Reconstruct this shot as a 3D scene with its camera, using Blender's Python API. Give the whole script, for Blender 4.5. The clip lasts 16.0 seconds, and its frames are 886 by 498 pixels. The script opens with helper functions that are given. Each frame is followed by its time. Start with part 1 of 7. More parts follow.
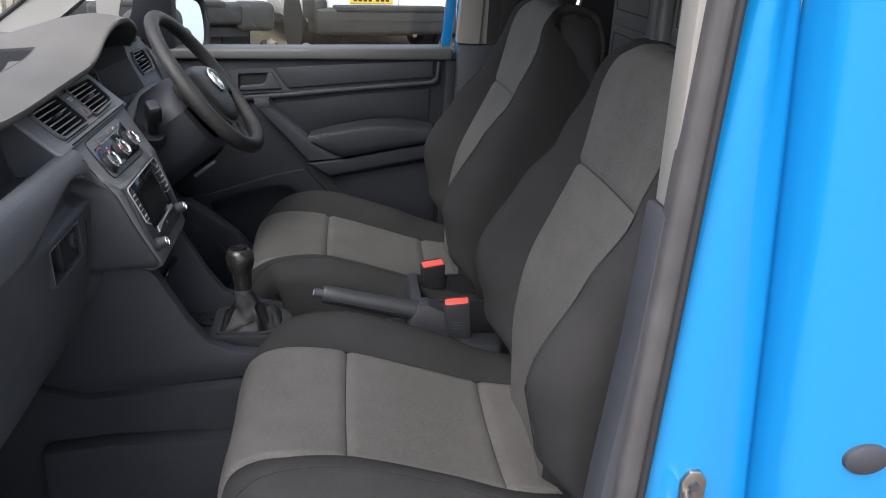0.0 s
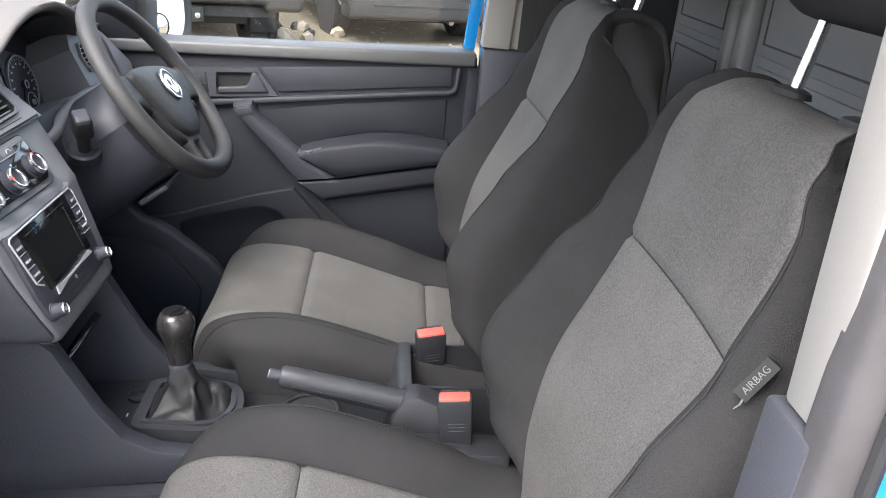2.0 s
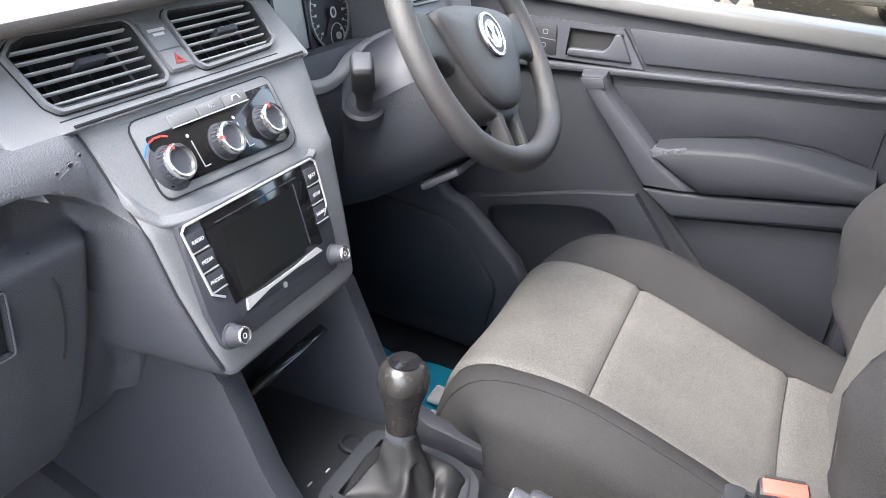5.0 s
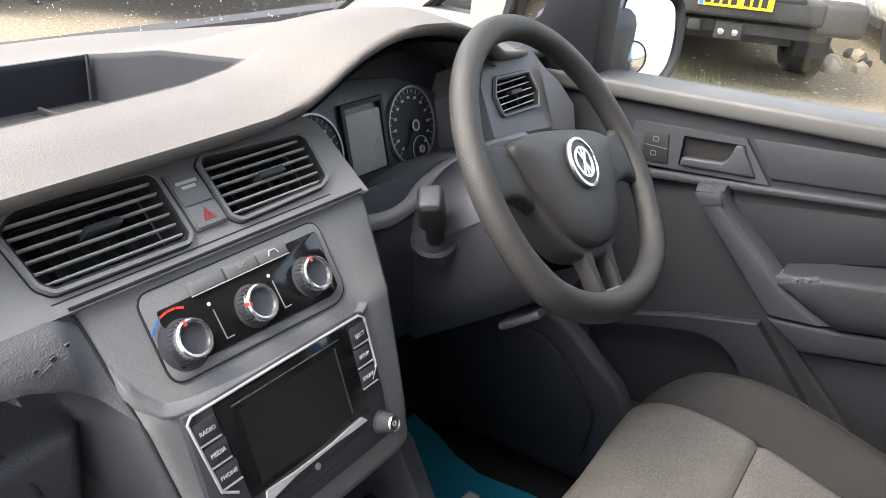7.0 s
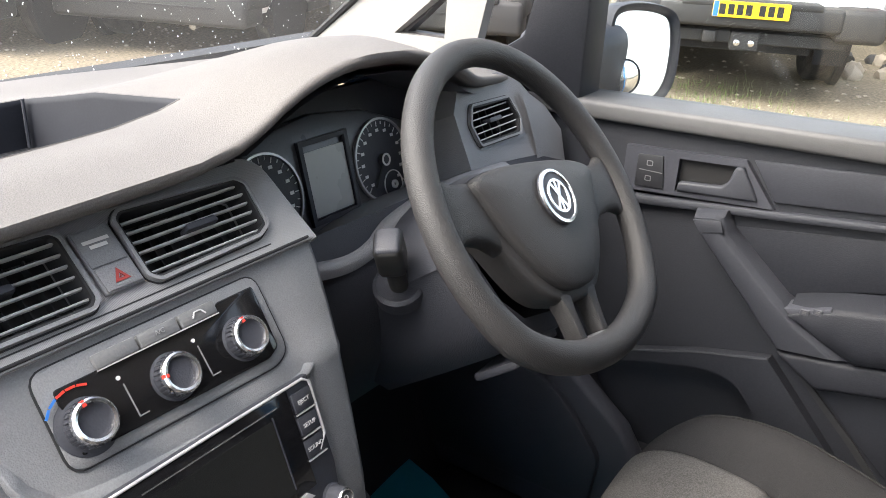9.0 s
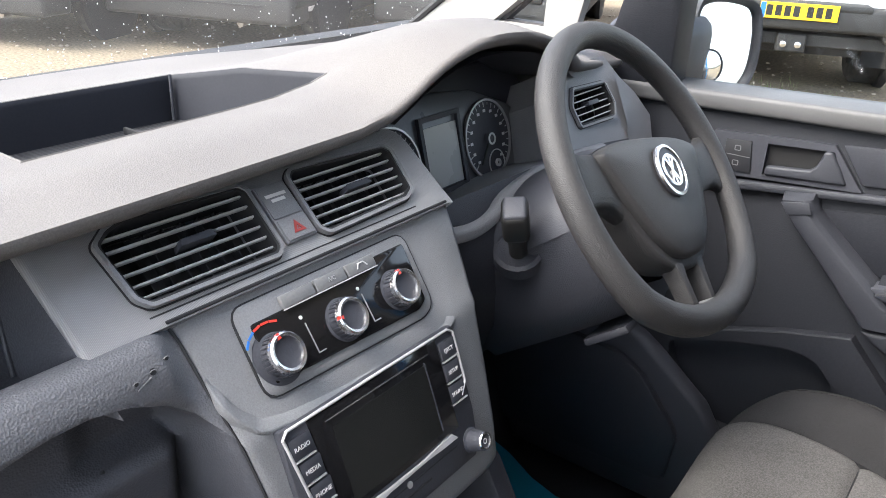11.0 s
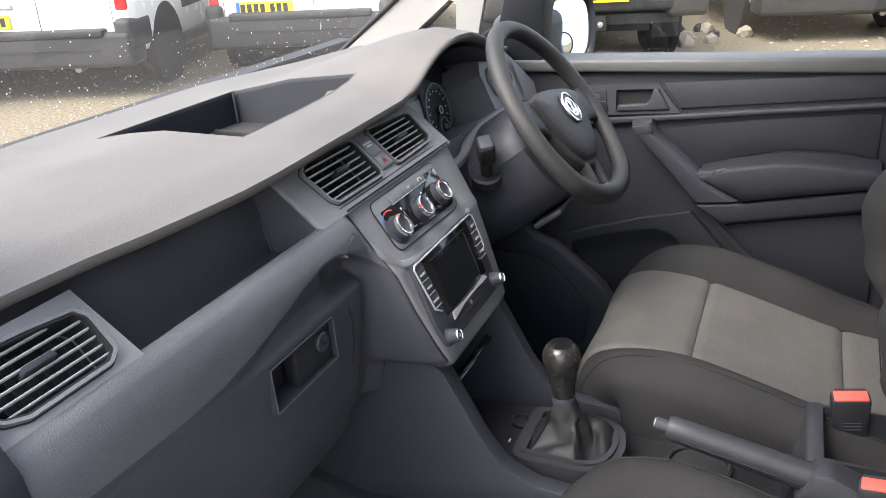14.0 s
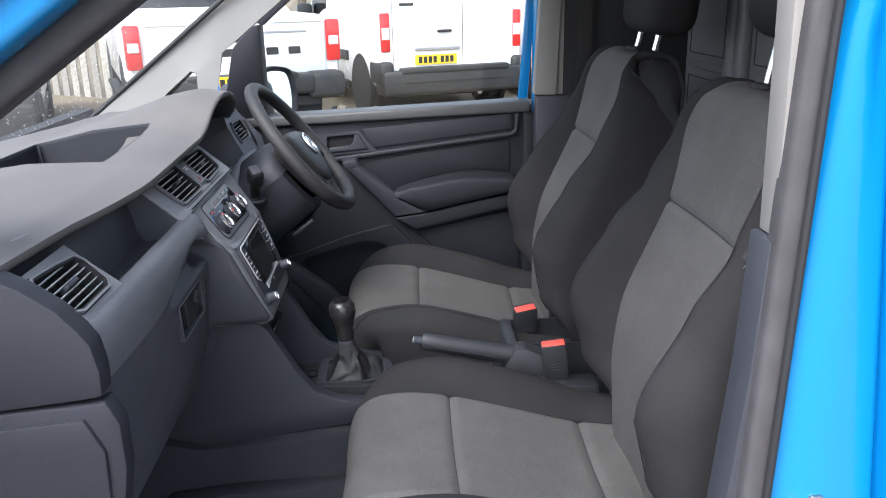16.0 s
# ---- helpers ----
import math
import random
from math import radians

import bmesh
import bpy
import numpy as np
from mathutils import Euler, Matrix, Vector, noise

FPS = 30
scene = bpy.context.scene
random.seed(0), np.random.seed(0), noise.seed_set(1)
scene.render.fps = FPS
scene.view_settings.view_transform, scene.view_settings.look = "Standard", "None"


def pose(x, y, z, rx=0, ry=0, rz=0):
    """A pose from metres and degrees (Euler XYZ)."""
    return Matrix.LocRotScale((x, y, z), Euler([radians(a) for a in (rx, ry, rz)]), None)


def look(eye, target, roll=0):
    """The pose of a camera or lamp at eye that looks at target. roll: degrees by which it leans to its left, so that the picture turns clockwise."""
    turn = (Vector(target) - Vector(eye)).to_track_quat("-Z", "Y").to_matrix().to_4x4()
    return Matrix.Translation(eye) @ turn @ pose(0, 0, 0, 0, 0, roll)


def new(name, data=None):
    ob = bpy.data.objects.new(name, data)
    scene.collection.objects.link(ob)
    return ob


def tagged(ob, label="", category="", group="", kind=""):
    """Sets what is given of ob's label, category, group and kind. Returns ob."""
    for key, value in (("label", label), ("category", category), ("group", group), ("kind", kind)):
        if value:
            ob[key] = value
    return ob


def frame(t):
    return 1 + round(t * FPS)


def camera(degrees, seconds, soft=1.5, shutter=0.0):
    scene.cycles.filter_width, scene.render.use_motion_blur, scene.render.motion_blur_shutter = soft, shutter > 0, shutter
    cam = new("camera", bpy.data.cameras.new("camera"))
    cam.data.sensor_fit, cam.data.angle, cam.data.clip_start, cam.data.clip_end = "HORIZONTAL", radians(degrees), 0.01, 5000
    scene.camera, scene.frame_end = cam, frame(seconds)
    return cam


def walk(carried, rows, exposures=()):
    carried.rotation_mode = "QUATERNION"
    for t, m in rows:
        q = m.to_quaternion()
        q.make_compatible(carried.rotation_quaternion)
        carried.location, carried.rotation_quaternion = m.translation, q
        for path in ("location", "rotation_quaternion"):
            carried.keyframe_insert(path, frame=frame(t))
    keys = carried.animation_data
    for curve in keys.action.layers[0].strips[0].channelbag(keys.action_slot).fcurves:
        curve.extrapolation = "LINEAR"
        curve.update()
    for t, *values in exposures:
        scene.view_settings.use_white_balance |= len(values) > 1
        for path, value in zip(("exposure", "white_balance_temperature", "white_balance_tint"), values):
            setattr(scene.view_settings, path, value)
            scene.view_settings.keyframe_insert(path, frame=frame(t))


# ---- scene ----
cam = camera(57.3, 16.0, 0.9)
METRES, EYE, TILT, LEAN, TURN = 2.43, 1.42, -21.5, -3.0, -6.5
ROWS = [
    (0.0, 0.0, 0.0, 0.0, 0.0, 0.0, -0.0),
    (0.5, -0.0046, 0.0487, 0.0183, 1.5, -0.1, -1.07),
    (1.0, -0.0085, 0.0906, 0.0323, 1.96, -0.41, -1.74),
    (1.5, -0.0014, 0.1153, 0.0406, 1.97, -0.69, -2.14),
    (2.0, 0.016, 0.1522, 0.0538, 2.11, -0.99, -3.06),
    (2.5, 0.0303, 0.1868, 0.0632, 3.98, -1.61, -4.59),
    (3.0, 0.0399, 0.2136, 0.0679, 8.37, -3.84, -5.79),
    (3.5, 0.0383, 0.244, 0.0679, 14.79, -6.14, -8.07),
    (4.0, 0.019, 0.2723, 0.0699, 21.23, -7.53, -11.49),
    (4.5, -0.0042, 0.307, 0.0759, 24.54, -7.53, -13.48),
    (7.0, -0.0307, 0.3857, 0.1326, 36.86, -6.26, -15.91),
    (7.5, -0.0285, 0.4027, 0.1397, 37.3, -5.55, -15.03),
    (8.0, -0.0289, 0.4255, 0.149, 37.72, -5.38, -14.42),
    (10.5, -0.0402, 0.4032, 0.132, 40.01, -5.23, -14.29),
    (11.0, -0.0435, 0.3846, 0.1246, 40.74, -5.67, -14.71),
    (11.5, -0.0494, 0.3687, 0.1156, 41.19, -6.1, -15.05),
    (12.0, -0.0511, 0.3513, 0.1059, 41.15, -6.38, -14.7),
    (12.5, -0.0435, 0.3194, 0.099, 40.44, -6.27, -13.78),
    (13.0, -0.0184, 0.2701, 0.0884, 39.27, -5.84, -10.91),
    (13.5, 0.0127, 0.2181, 0.081, 35.91, -4.37, -7.56),
    (14.0, 0.0024, 0.1833, 0.0709, 29.13, -2.84, -5.6),
    (14.5, -0.009, 0.1467, 0.0562, 22.92, -1.82, -4.68),
    (15.0, 0.0029, 0.0857, 0.0341, 17.46, 0.22, -2.68),
    (15.5, -0.0016, 0.0287, 0.0156, 11.35, 2.04, 0.82),
    (16.0, -0.0179, -0.0206, -0.0066, 5.03, 3.95, 2.5),
]
EXPOSURES = [(0, 1.58, 6350, 10), (1.0, 2.37, 6320, 10), (2.0, 2.75, 6450, 10), (2.5, 3.02, 6350, 10), (3.5, 3.52, 6450, 10), (4.5, 3.75, 6450, 10), (7.0, 2.78, 6910, 10), (8.2, 2.72, 6960, 10), (10.3, 2.78, 6510, 10), (12.5, 2.76, 6510, 10), (14.0, 2.42, 6610, 10), (14.5, 2.45, 6410, 10), (15.0, 2.53, 6260, 10), (15.5, 2.46, 6110, 10), (16.0, 1.93, 6030, 10)]
walk(cam, [(t, pose(0, 0, EYE, TILT, LEAN, TURN) @ pose(METRES * x, METRES * y, METRES * z, 90 + pitch, roll, yaw)) for t, x, y, z, yaw, pitch, roll in ROWS], EXPOSURES)

# ---- light ----
world = bpy.data.worlds.new("world")
scene.world = world
world.use_nodes = True
wn, wl = world.node_tree.nodes, world.node_tree.links
sky = wn.new("ShaderNodeTexSky")
sky.sky_type, sky.sun_disc = "NISHITA", False
sky.sun_elevation, sky.sun_rotation = radians(51), radians(215)
sky.air_density, sky.dust_density, sky.ozone_density = 1.0, 4.0, 1.0
hazy = wn.new("ShaderNodeHueSaturation")
hazy.inputs["Saturation"].default_value = 0.6
wl.new(sky.outputs[0], hazy.inputs["Color"])
wl.new(hazy.outputs[0], wn["Background"].inputs["Color"])
wn["Background"].inputs["Strength"].default_value = 0.15
sun = new("sun", bpy.data.lights.new("sun", "SUN"))
sun.data.energy, sun.data.angle, sun.data.color = 0.85, radians(46), (1.0, 0.98, 0.95)
sun.matrix_world = look((-3.61, -3.75, 8.77), (0, 1.4, 1.0))


# ---- materials ----
def smooth01(a, b, v):
    u = min(1.0, max(0.0, (v - a) / (b - a)))
    return u * u * (3 - 2 * u)


def material(name, color, rough=0.6, metal=0.0, grain=0.0, grain_size=400.0, bump=0.0, bump_size=600.0,
             stain=0.0, stain_size=6.0, tint=None, spec=0.5, coat=0.0, rib=0.0, rib_size=300.0, rib_axis=1, piece=0.0):
    """A plain surface with fine grain, soft stains and relief."""
    m = bpy.data.materials.new(name)
    m.use_nodes = True
    n, l = m.node_tree.nodes, m.node_tree.links
    b = n["Principled BSDF"]
    b.inputs["Roughness"].default_value, b.inputs["Metallic"].default_value = rough, metal
    b.inputs["Specular IOR Level"].default_value, b.inputs["Coat Weight"].default_value = spec, coat
    b.inputs["Coat Roughness"].default_value = 0.05
    geo = n.new("ShaderNodeTexCoord")
    out = None

    def noise_of(size, detail=3.0):
        t = n.new("ShaderNodeTexNoise")
        t.inputs["Scale"].default_value, t.inputs["Detail"].default_value = size, detail
        l.new(geo.outputs["Object"], t.inputs["Vector"])
        return t

    rgb = n.new("ShaderNodeRGB")
    rgb.outputs[0].default_value = (*color, 1)
    out = rgb.outputs[0]

    def blend(fac_socket, amount, other):
        nonlocal out
        ramp = n.new("ShaderNodeMapRange")
        ramp.inputs["From Min"].default_value, ramp.inputs["From Max"].default_value = 0.35, 0.68
        ramp.inputs["To Max"].default_value = amount
        l.new(fac_socket, ramp.inputs["Value"])
        mix = n.new("ShaderNodeMix")
        mix.data_type = "RGBA"
        l.new(ramp.outputs[0], mix.inputs["Factor"])
        l.new(out, mix.inputs["A"])
        mix.inputs["B"].default_value = (*other, 1)
        out = mix.outputs["Result"]

    if stain:
        blend(noise_of(stain_size, 5.0).outputs["Fac"], stain, tint or tuple(c * 1.7 + 0.01 for c in color))
        r = n.new("ShaderNodeMapRange")
        r.inputs["To Min"].default_value, r.inputs["To Max"].default_value = rough - 0.08, min(1, rough + 0.1)
        l.new(noise_of(stain_size * 2.3, 4.0).outputs["Fac"], r.inputs["Value"])
        l.new(r.outputs[0], b.inputs["Roughness"])
    if grain:
        blend(noise_of(grain_size, 2.0).outputs["Fac"], grain, tuple(c * 2.2 + 0.01 for c in color))
    if piece:
        info = n.new("ShaderNodeObjectInfo")
        blend(info.outputs["Random"], piece, tuple(c * 0.6 for c in color))
    height = None
    if rib:
        w = n.new("ShaderNodeTexWave")
        w.bands_direction = "XYZ"[rib_axis]
        w.inputs["Scale"].default_value, w.inputs["Distortion"].default_value = rib_size, 0.6
        w.inputs["Detail Scale"].default_value = 3.0
        l.new(geo.outputs["Object"], w.inputs["Vector"])
        blend(w.outputs["Fac"], rib, tuple(c * 1.9 + 0.01 for c in color))
        height = w.outputs["Fac"]
    if bump:
        v = n.new("ShaderNodeTexVoronoi")
        v.inputs["Scale"].default_value = bump_size
        l.new(geo.outputs["Object"], v.inputs["Vector"])
        height = v.outputs["Distance"] if height is None else height
        bm = n.new("ShaderNodeBump")
        bm.inputs["Strength"].default_value, bm.inputs["Distance"].default_value = bump, 0.0006
        l.new(height, bm.inputs["Height"])
        l.new(bm.outputs[0], b.inputs["Normal"])
    l.new(out, b.inputs["Base Color"])
    return m


def glass(name, tint, rough=0.0, dust=0.0):
    """A thin pane: clear, with the sheen of its surface."""
    m = bpy.data.materials.new(name)
    m.use_nodes = True
    n, l = m.node_tree.nodes, m.node_tree.links
    n.remove(n["Principled BSDF"])
    clear, gloss, mix, face, power = (n.new("ShaderNode" + k) for k in ("BsdfTransparent", "BsdfGlossy", "MixShader", "LayerWeight", "Math"))
    clear.inputs["Color"].default_value = (*tint, 1)
    gloss.inputs["Roughness"].default_value = rough
    power.operation, power.inputs[1].default_value = "POWER", 5.0
    l.new(face.outputs["Facing"], power.inputs[0])
    weak = n.new("ShaderNodeMapRange")
    weak.inputs["To Min"].default_value, weak.inputs["To Max"].default_value = 0.03, 0.35
    l.new(power.outputs[0], weak.inputs["Value"])
    l.new(weak.outputs[0], mix.inputs[0])
    l.new(clear.outputs[0], mix.inputs[1])
    l.new(gloss.outputs[0], mix.inputs[2])
    film, pale = n.new("ShaderNodeMixShader"), n.new("ShaderNodeBsdfTranslucent")
    pale.inputs["Color"].default_value = (0.8, 0.8, 0.78, 1)
    blot, level = n.new("ShaderNodeTexNoise"), n.new("ShaderNodeMapRange")
    blot.inputs["Scale"].default_value, blot.inputs["Detail"].default_value = 5.0, 6.0
    level.inputs["To Min"].default_value, level.inputs["To Max"].default_value = dust * 0.5, dust * 1.5
    l.new(blot.outputs["Fac"], level.inputs["Value"])
    l.new(level.outputs[0], film.inputs[0])
    l.new(mix.outputs[0], film.inputs[1])
    l.new(pale.outputs[0], film.inputs[2])
    l.new(film.outputs[0], n["Material Output"].inputs["Surface"])
    return m


DASH = material("dash_plastic", (0.158, 0.160, 0.170), 0.5, grain=0.16, grain_size=700, bump=0.6, bump_size=800, stain=0.3, stain_size=7, spec=0.4)
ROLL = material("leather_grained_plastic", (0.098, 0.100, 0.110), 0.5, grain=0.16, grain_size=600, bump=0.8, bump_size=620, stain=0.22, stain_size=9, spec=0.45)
# same plastic as the roll; shade below it is put into the colour
DASH_SHADED = material("shaded_dash_plastic", (0.051, 0.053, 0.062), 0.55, grain=0.14, grain_size=600, bump=0.5, bump_size=620, stain=0.28, stain_size=8, spec=0.35)
# dash plastic again, darkened so the doorway side looks shaded
END_SHADED = material("shaded_end_plastic", (0.021, 0.0222, 0.028), 0.55, grain=0.10, bump=0.22, bump_size=700, stain=0.3, stain_size=7, spec=0.25)
DASH_TOP = material("dash_top_plastic", (0.099, 0.093, 0.090), 0.66, grain=0.2, grain_size=700, bump=0.35, bump_size=850, stain=0.3, stain_size=5, spec=0.3)
DASH_WEAVE = material("woven_dash_plastic", (0.205, 0.206, 0.214), 0.42, rib=0.2, rib_size=300, bump=0.5, stain=0.1, spec=0.6)
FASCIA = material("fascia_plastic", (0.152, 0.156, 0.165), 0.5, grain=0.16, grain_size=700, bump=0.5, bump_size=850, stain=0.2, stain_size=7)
# base darkened for the little light that reaches these low panels
CONSOLE = material("shaded_console_plastic", (0.021, 0.0225, 0.029), 0.55, grain=0.14, grain_size=600, bump=0.6, bump_size=700, stain=0.3, stain_size=5, spec=0.35)
DARK = material("dark_plastic", (0.036, 0.038, 0.047), 0.5, grain=0.1, bump=0.25, bump_size=700, stain=0.2, spec=0.35)
DECK = material("black_console_plastic", (0.015, 0.016, 0.019), 0.42, grain=0.1, bump=0.4, bump_size=700, stain=0.3, stain_size=8, spec=0.4)
# near-black colour stands in for shade in the shallow handle recess
RECESS_SHADE = material("shaded_recess", (0.005, 0.005, 0.006), 0.7)
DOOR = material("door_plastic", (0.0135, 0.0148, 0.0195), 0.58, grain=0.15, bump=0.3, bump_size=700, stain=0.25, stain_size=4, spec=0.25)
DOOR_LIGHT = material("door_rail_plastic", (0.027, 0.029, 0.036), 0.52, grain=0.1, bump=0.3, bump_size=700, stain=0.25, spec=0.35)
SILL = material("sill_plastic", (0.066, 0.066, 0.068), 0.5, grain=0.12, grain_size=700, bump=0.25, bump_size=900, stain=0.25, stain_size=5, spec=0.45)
# greyed base holds the hazy reflection of a cover glass not built
CLUSTER = material("hazed_instrument_plastic", (0.085, 0.089, 0.098), 0.3, grain=0.1, stain=0.15, stain_size=9)
GLOSS = material("gloss_black", (0.008, 0.008, 0.009), 0.08, stain=0.05)
SCREEN = material("black_screen", (0.010, 0.011, 0.011), 0.18)
BLACK = material("black_void", (0.015, 0.0155, 0.018), 0.7)
CHROME = material("satin_chrome", (0.75, 0.75, 0.76), 0.22, 1.0, stain=0.15)
SATIN = material("satin_silver", (0.55, 0.55, 0.56), 0.35, 0.35, stain=0.15, stain_size=60)
SATIN_GREY = material("satin_grey", (0.16, 0.16, 0.165), 0.38, 0.2, stain=0.15)
SILVER = material("silver_paint", (0.42, 0.42, 0.43), 0.35, 0.6, stain=0.1)
STEEL = material("bare_steel", (0.4, 0.38, 0.36), 0.4, 1.0, stain=0.4, tint=(0.18, 0.12, 0.08), stain_size=60)
FABRIC = material("grey_seat_cloth", (0.066, 0.0635, 0.062), 0.95, grain=0.58, grain_size=520, bump=0.7, bump_size=900, stain=0.32, stain_size=11, spec=0.15)
BOLSTER = material("dark_seat_cloth", (0.0175, 0.0172, 0.018), 0.95, grain=0.4, grain_size=800, bump=0.6, bump_size=1100, stain=0.4, stain_size=7, spec=0.15)
LEATHER = material("black_leather", (0.011, 0.011, 0.012), 0.42, grain=0.1, bump=0.3, bump_size=900, stain=0.3, spec=0.3)
WHEEL = material("wheel_plastic", (0.025, 0.0245, 0.0255), 0.5, grain=0.15, bump=0.6, bump_size=1100, stain=0.2, spec=0.4)
BLUE = material("blue_car_paint", (0.010, 0.205, 0.50), 0.16, coat=0.6, stain=0.08, stain_size=2, tint=(0.012, 0.215, 0.55))
SEAL = material("rubber_seal", (0.05, 0.047, 0.05), 0.65, stain=0.4, stain_size=20, bump=0.2)
FRONT_TRIM = material("front_pillar_trim", (0.24, 0.235, 0.23), 0.6, grain=0.03, stain=0.12, stain_size=10)
TRIM = material("pale_pillar_trim", (0.235, 0.224, 0.213), 0.6, grain=0.03, stain=0.12, stain_size=10, tint=(0.19, 0.18, 0.17))
WHITE = material("white_car_paint", (0.8, 0.8, 0.8), 0.25, coat=0.4, stain=0.15, stain_size=3, tint=(0.6, 0.59, 0.57))
BUMPER = material("bumper_plastic", (0.018, 0.019, 0.021), 0.6, stain=0.5, stain_size=3, tint=(0.038, 0.036, 0.034))
TYRE = material("tyre_rubber", (0.02, 0.02, 0.021), 0.8, stain=0.5, stain_size=12, tint=(0.09, 0.08, 0.07))
RED = material("red_plastic", (0.62, 0.05, 0.035), 0.35, stain=0.1)
DIM_RED = material("dull_red_print", (0.28, 0.03, 0.025), 0.5)
ORANGE = material("red_button_plastic", (0.74, 0.085, 0.065), 0.45, stain=0.15, stain_size=60)
LAMP = material("red_lens", (0.6, 0.02, 0.02), 0.12, coat=0.5, stain=0.1)
CLEAR_LENS = material("clear_lens", (0.6, 0.58, 0.58), 0.15)
YELLOW = material("plate_yellow", (0.85, 0.55, 0.02), 0.4, stain=0.1, stain_size=20)
INK = material("black_ink", (0.015, 0.015, 0.015), 0.5)
PALE_INK = material("pale_ink", (0.6, 0.6, 0.6), 0.6)
BLUE_INK = material("blue_ink", (0.02, 0.15, 0.5), 0.5)
DISPLAY = material("grey_display", (0.46, 0.47, 0.46), 0.25, stain=0.1)
PAPER = material("blue_paper", (0.0, 0.27, 0.42), 0.7, stain=0.2, stain_size=8)
CARPET = material("dark_carpet", (0.010, 0.0115, 0.016), 0.85, grain=0.25, grain_size=400, bump=0.4, bump_size=400, stain=0.4, stain_size=6)
BULKHEAD = material("grey_bulkhead", (0.135, 0.137, 0.14), 0.55, grain=0.1, stain=0.35, stain_size=4, bump=0.3)
HEADLINER = material("pale_headliner", (0.72, 0.70, 0.67), 0.9, grain=0.2, bump=0.3, stain=0.1)
MIRROR = material("mirror_glass", (0.85, 0.85, 0.85), 0.02, 1.0)
PANE = glass("clear_pane", (0.93, 0.95, 0.94))
SCREEN_PANE = glass("windscreen_pane", (0.88, 0.9, 0.89), dust=0.015)


# ---- mesh helpers ----
def thing(name, label, category, group="", kind="", at=(0, 0, 0)):
    ob = new(name)
    ob.empty_display_size = 0.05
    ob.location = at
    return tagged(ob, label, category, group, kind)


def part(name, bm, mat, parent=None, label="", sharp=35):
    """Links a bmesh, given in world metres, as one mesh under a thing or a part."""
    bmesh.ops.recalc_face_normals(bm, faces=bm.faces)
    for f in bm.faces:
        f.smooth = True
    for e in bm.edges:
        if len(e.link_faces) == 2 and e.calc_face_angle(0) > radians(sharp):
            e.smooth = False
    me = bpy.data.meshes.new(name)
    bm.to_mesh(me)
    bm.free()
    me.materials.append(mat)
    ob = new(name, me)
    if parent:
        ob.parent = parent
        base = parent
        m = Matrix.Identity(4)
        while base:
            m = base.matrix_basis @ m
            base = base.parent
        ob.matrix_basis = m.inverted()
    if label:
        ob["label"] = label
    return ob


def box(lo, hi, bevel=0.0, seg=2, m=None, bm=None):
    own = bm is None
    bm = bm or bmesh.new()
    r = bmesh.ops.create_cube(bm, size=1, matrix=Matrix.LocRotScale([(a + b) / 2 for a, b in zip(lo, hi)], None, [b - a for a, b in zip(lo, hi)]))
    if bevel:
        es = list({e for v in r["verts"] for e in v.link_edges})
        bmesh.ops.bevel(bm, geom=es, offset=bevel, segments=seg, affect="EDGES", profile=0.5)
    if m is not None and own:
        bmesh.ops.transform(bm, matrix=m, verts=bm.verts)
    return bm


def prism(poly, lo, hi, m=None, bevel=0.0, seg=2, bm=None):
    """A polygon in local x, y drawn out along local z from lo to hi."""
    own = bm or bmesh.new()
    b2 = bmesh.new()
    vs = [b2.verts.new((x, y, lo)) for x, y in poly]
    f = b2.faces.new(vs)
    r = bmesh.ops.extrude_face_region(b2, geom=[f])
    bmesh.ops.translate(b2, vec=(0, 0, hi - lo), verts=[v for v in r["geom"] if isinstance(v, bmesh.types.BMVert)])
    bmesh.ops.recalc_face_normals(b2, faces=b2.faces)
    if bevel:
        top = [e for e in b2.edges if all(abs(v.co.z - hi) < 1e-6 for v in e.verts)] if bevel < 0 else b2.edges[:]
        bmesh.ops.bevel(b2, geom=top, offset=abs(bevel), segments=seg, affect="EDGES", profile=0.5)
    if m is not None:
        bmesh.ops.transform(b2, matrix=m, verts=b2.verts)
    me = bpy.data.meshes.new("tmp")
    b2.to_mesh(me)
    b2.free()
    own.from_mesh(me)
    bpy.data.meshes.remove(me)
    return own


def inset(poly, d):
    """A convex polygon moved in by d."""
    area = sum(a[0] * b[1] - b[0] * a[1] for a, b in zip(poly, poly[1:] + poly[:1]))
    s = 1 if area > 0 else -1
    out = []
    for i, p in enumerate(poly):
        a, b = Vector(poly[i - 1]), Vector(poly[(i + 1) % len(poly)])
        p = Vector(p)
        e1, e2 = (p - a).normalized(), (b - p).normalized()
        n1, n2 = Vector((-e1.y, e1.x)) * s, Vector((-e2.y, e2.x)) * s
        k = (n1 + n2) / max(0.2, 1 + n1.dot(n2))
        out.append(tuple(p + k * d))
    return out


def rounded(poly, r, n=4):
    """The polygon with its corners rounded by r."""
    out = []
    for i, p in enumerate(poly):
        p, a, b = Vector(p), Vector(poly[i - 1]), Vector(poly[(i + 1) % len(poly)])
        s = p + (a - p).normalized() * min(r, (a - p).length * 0.45)
        e = p + (b - p).normalized() * min(r, (b - p).length * 0.45)
        for k in range(n + 1):
            u = k / n
            out.append(tuple(s * (1 - u) ** 2 + p * 2 * u * (1 - u) + e * u * u))
    return out


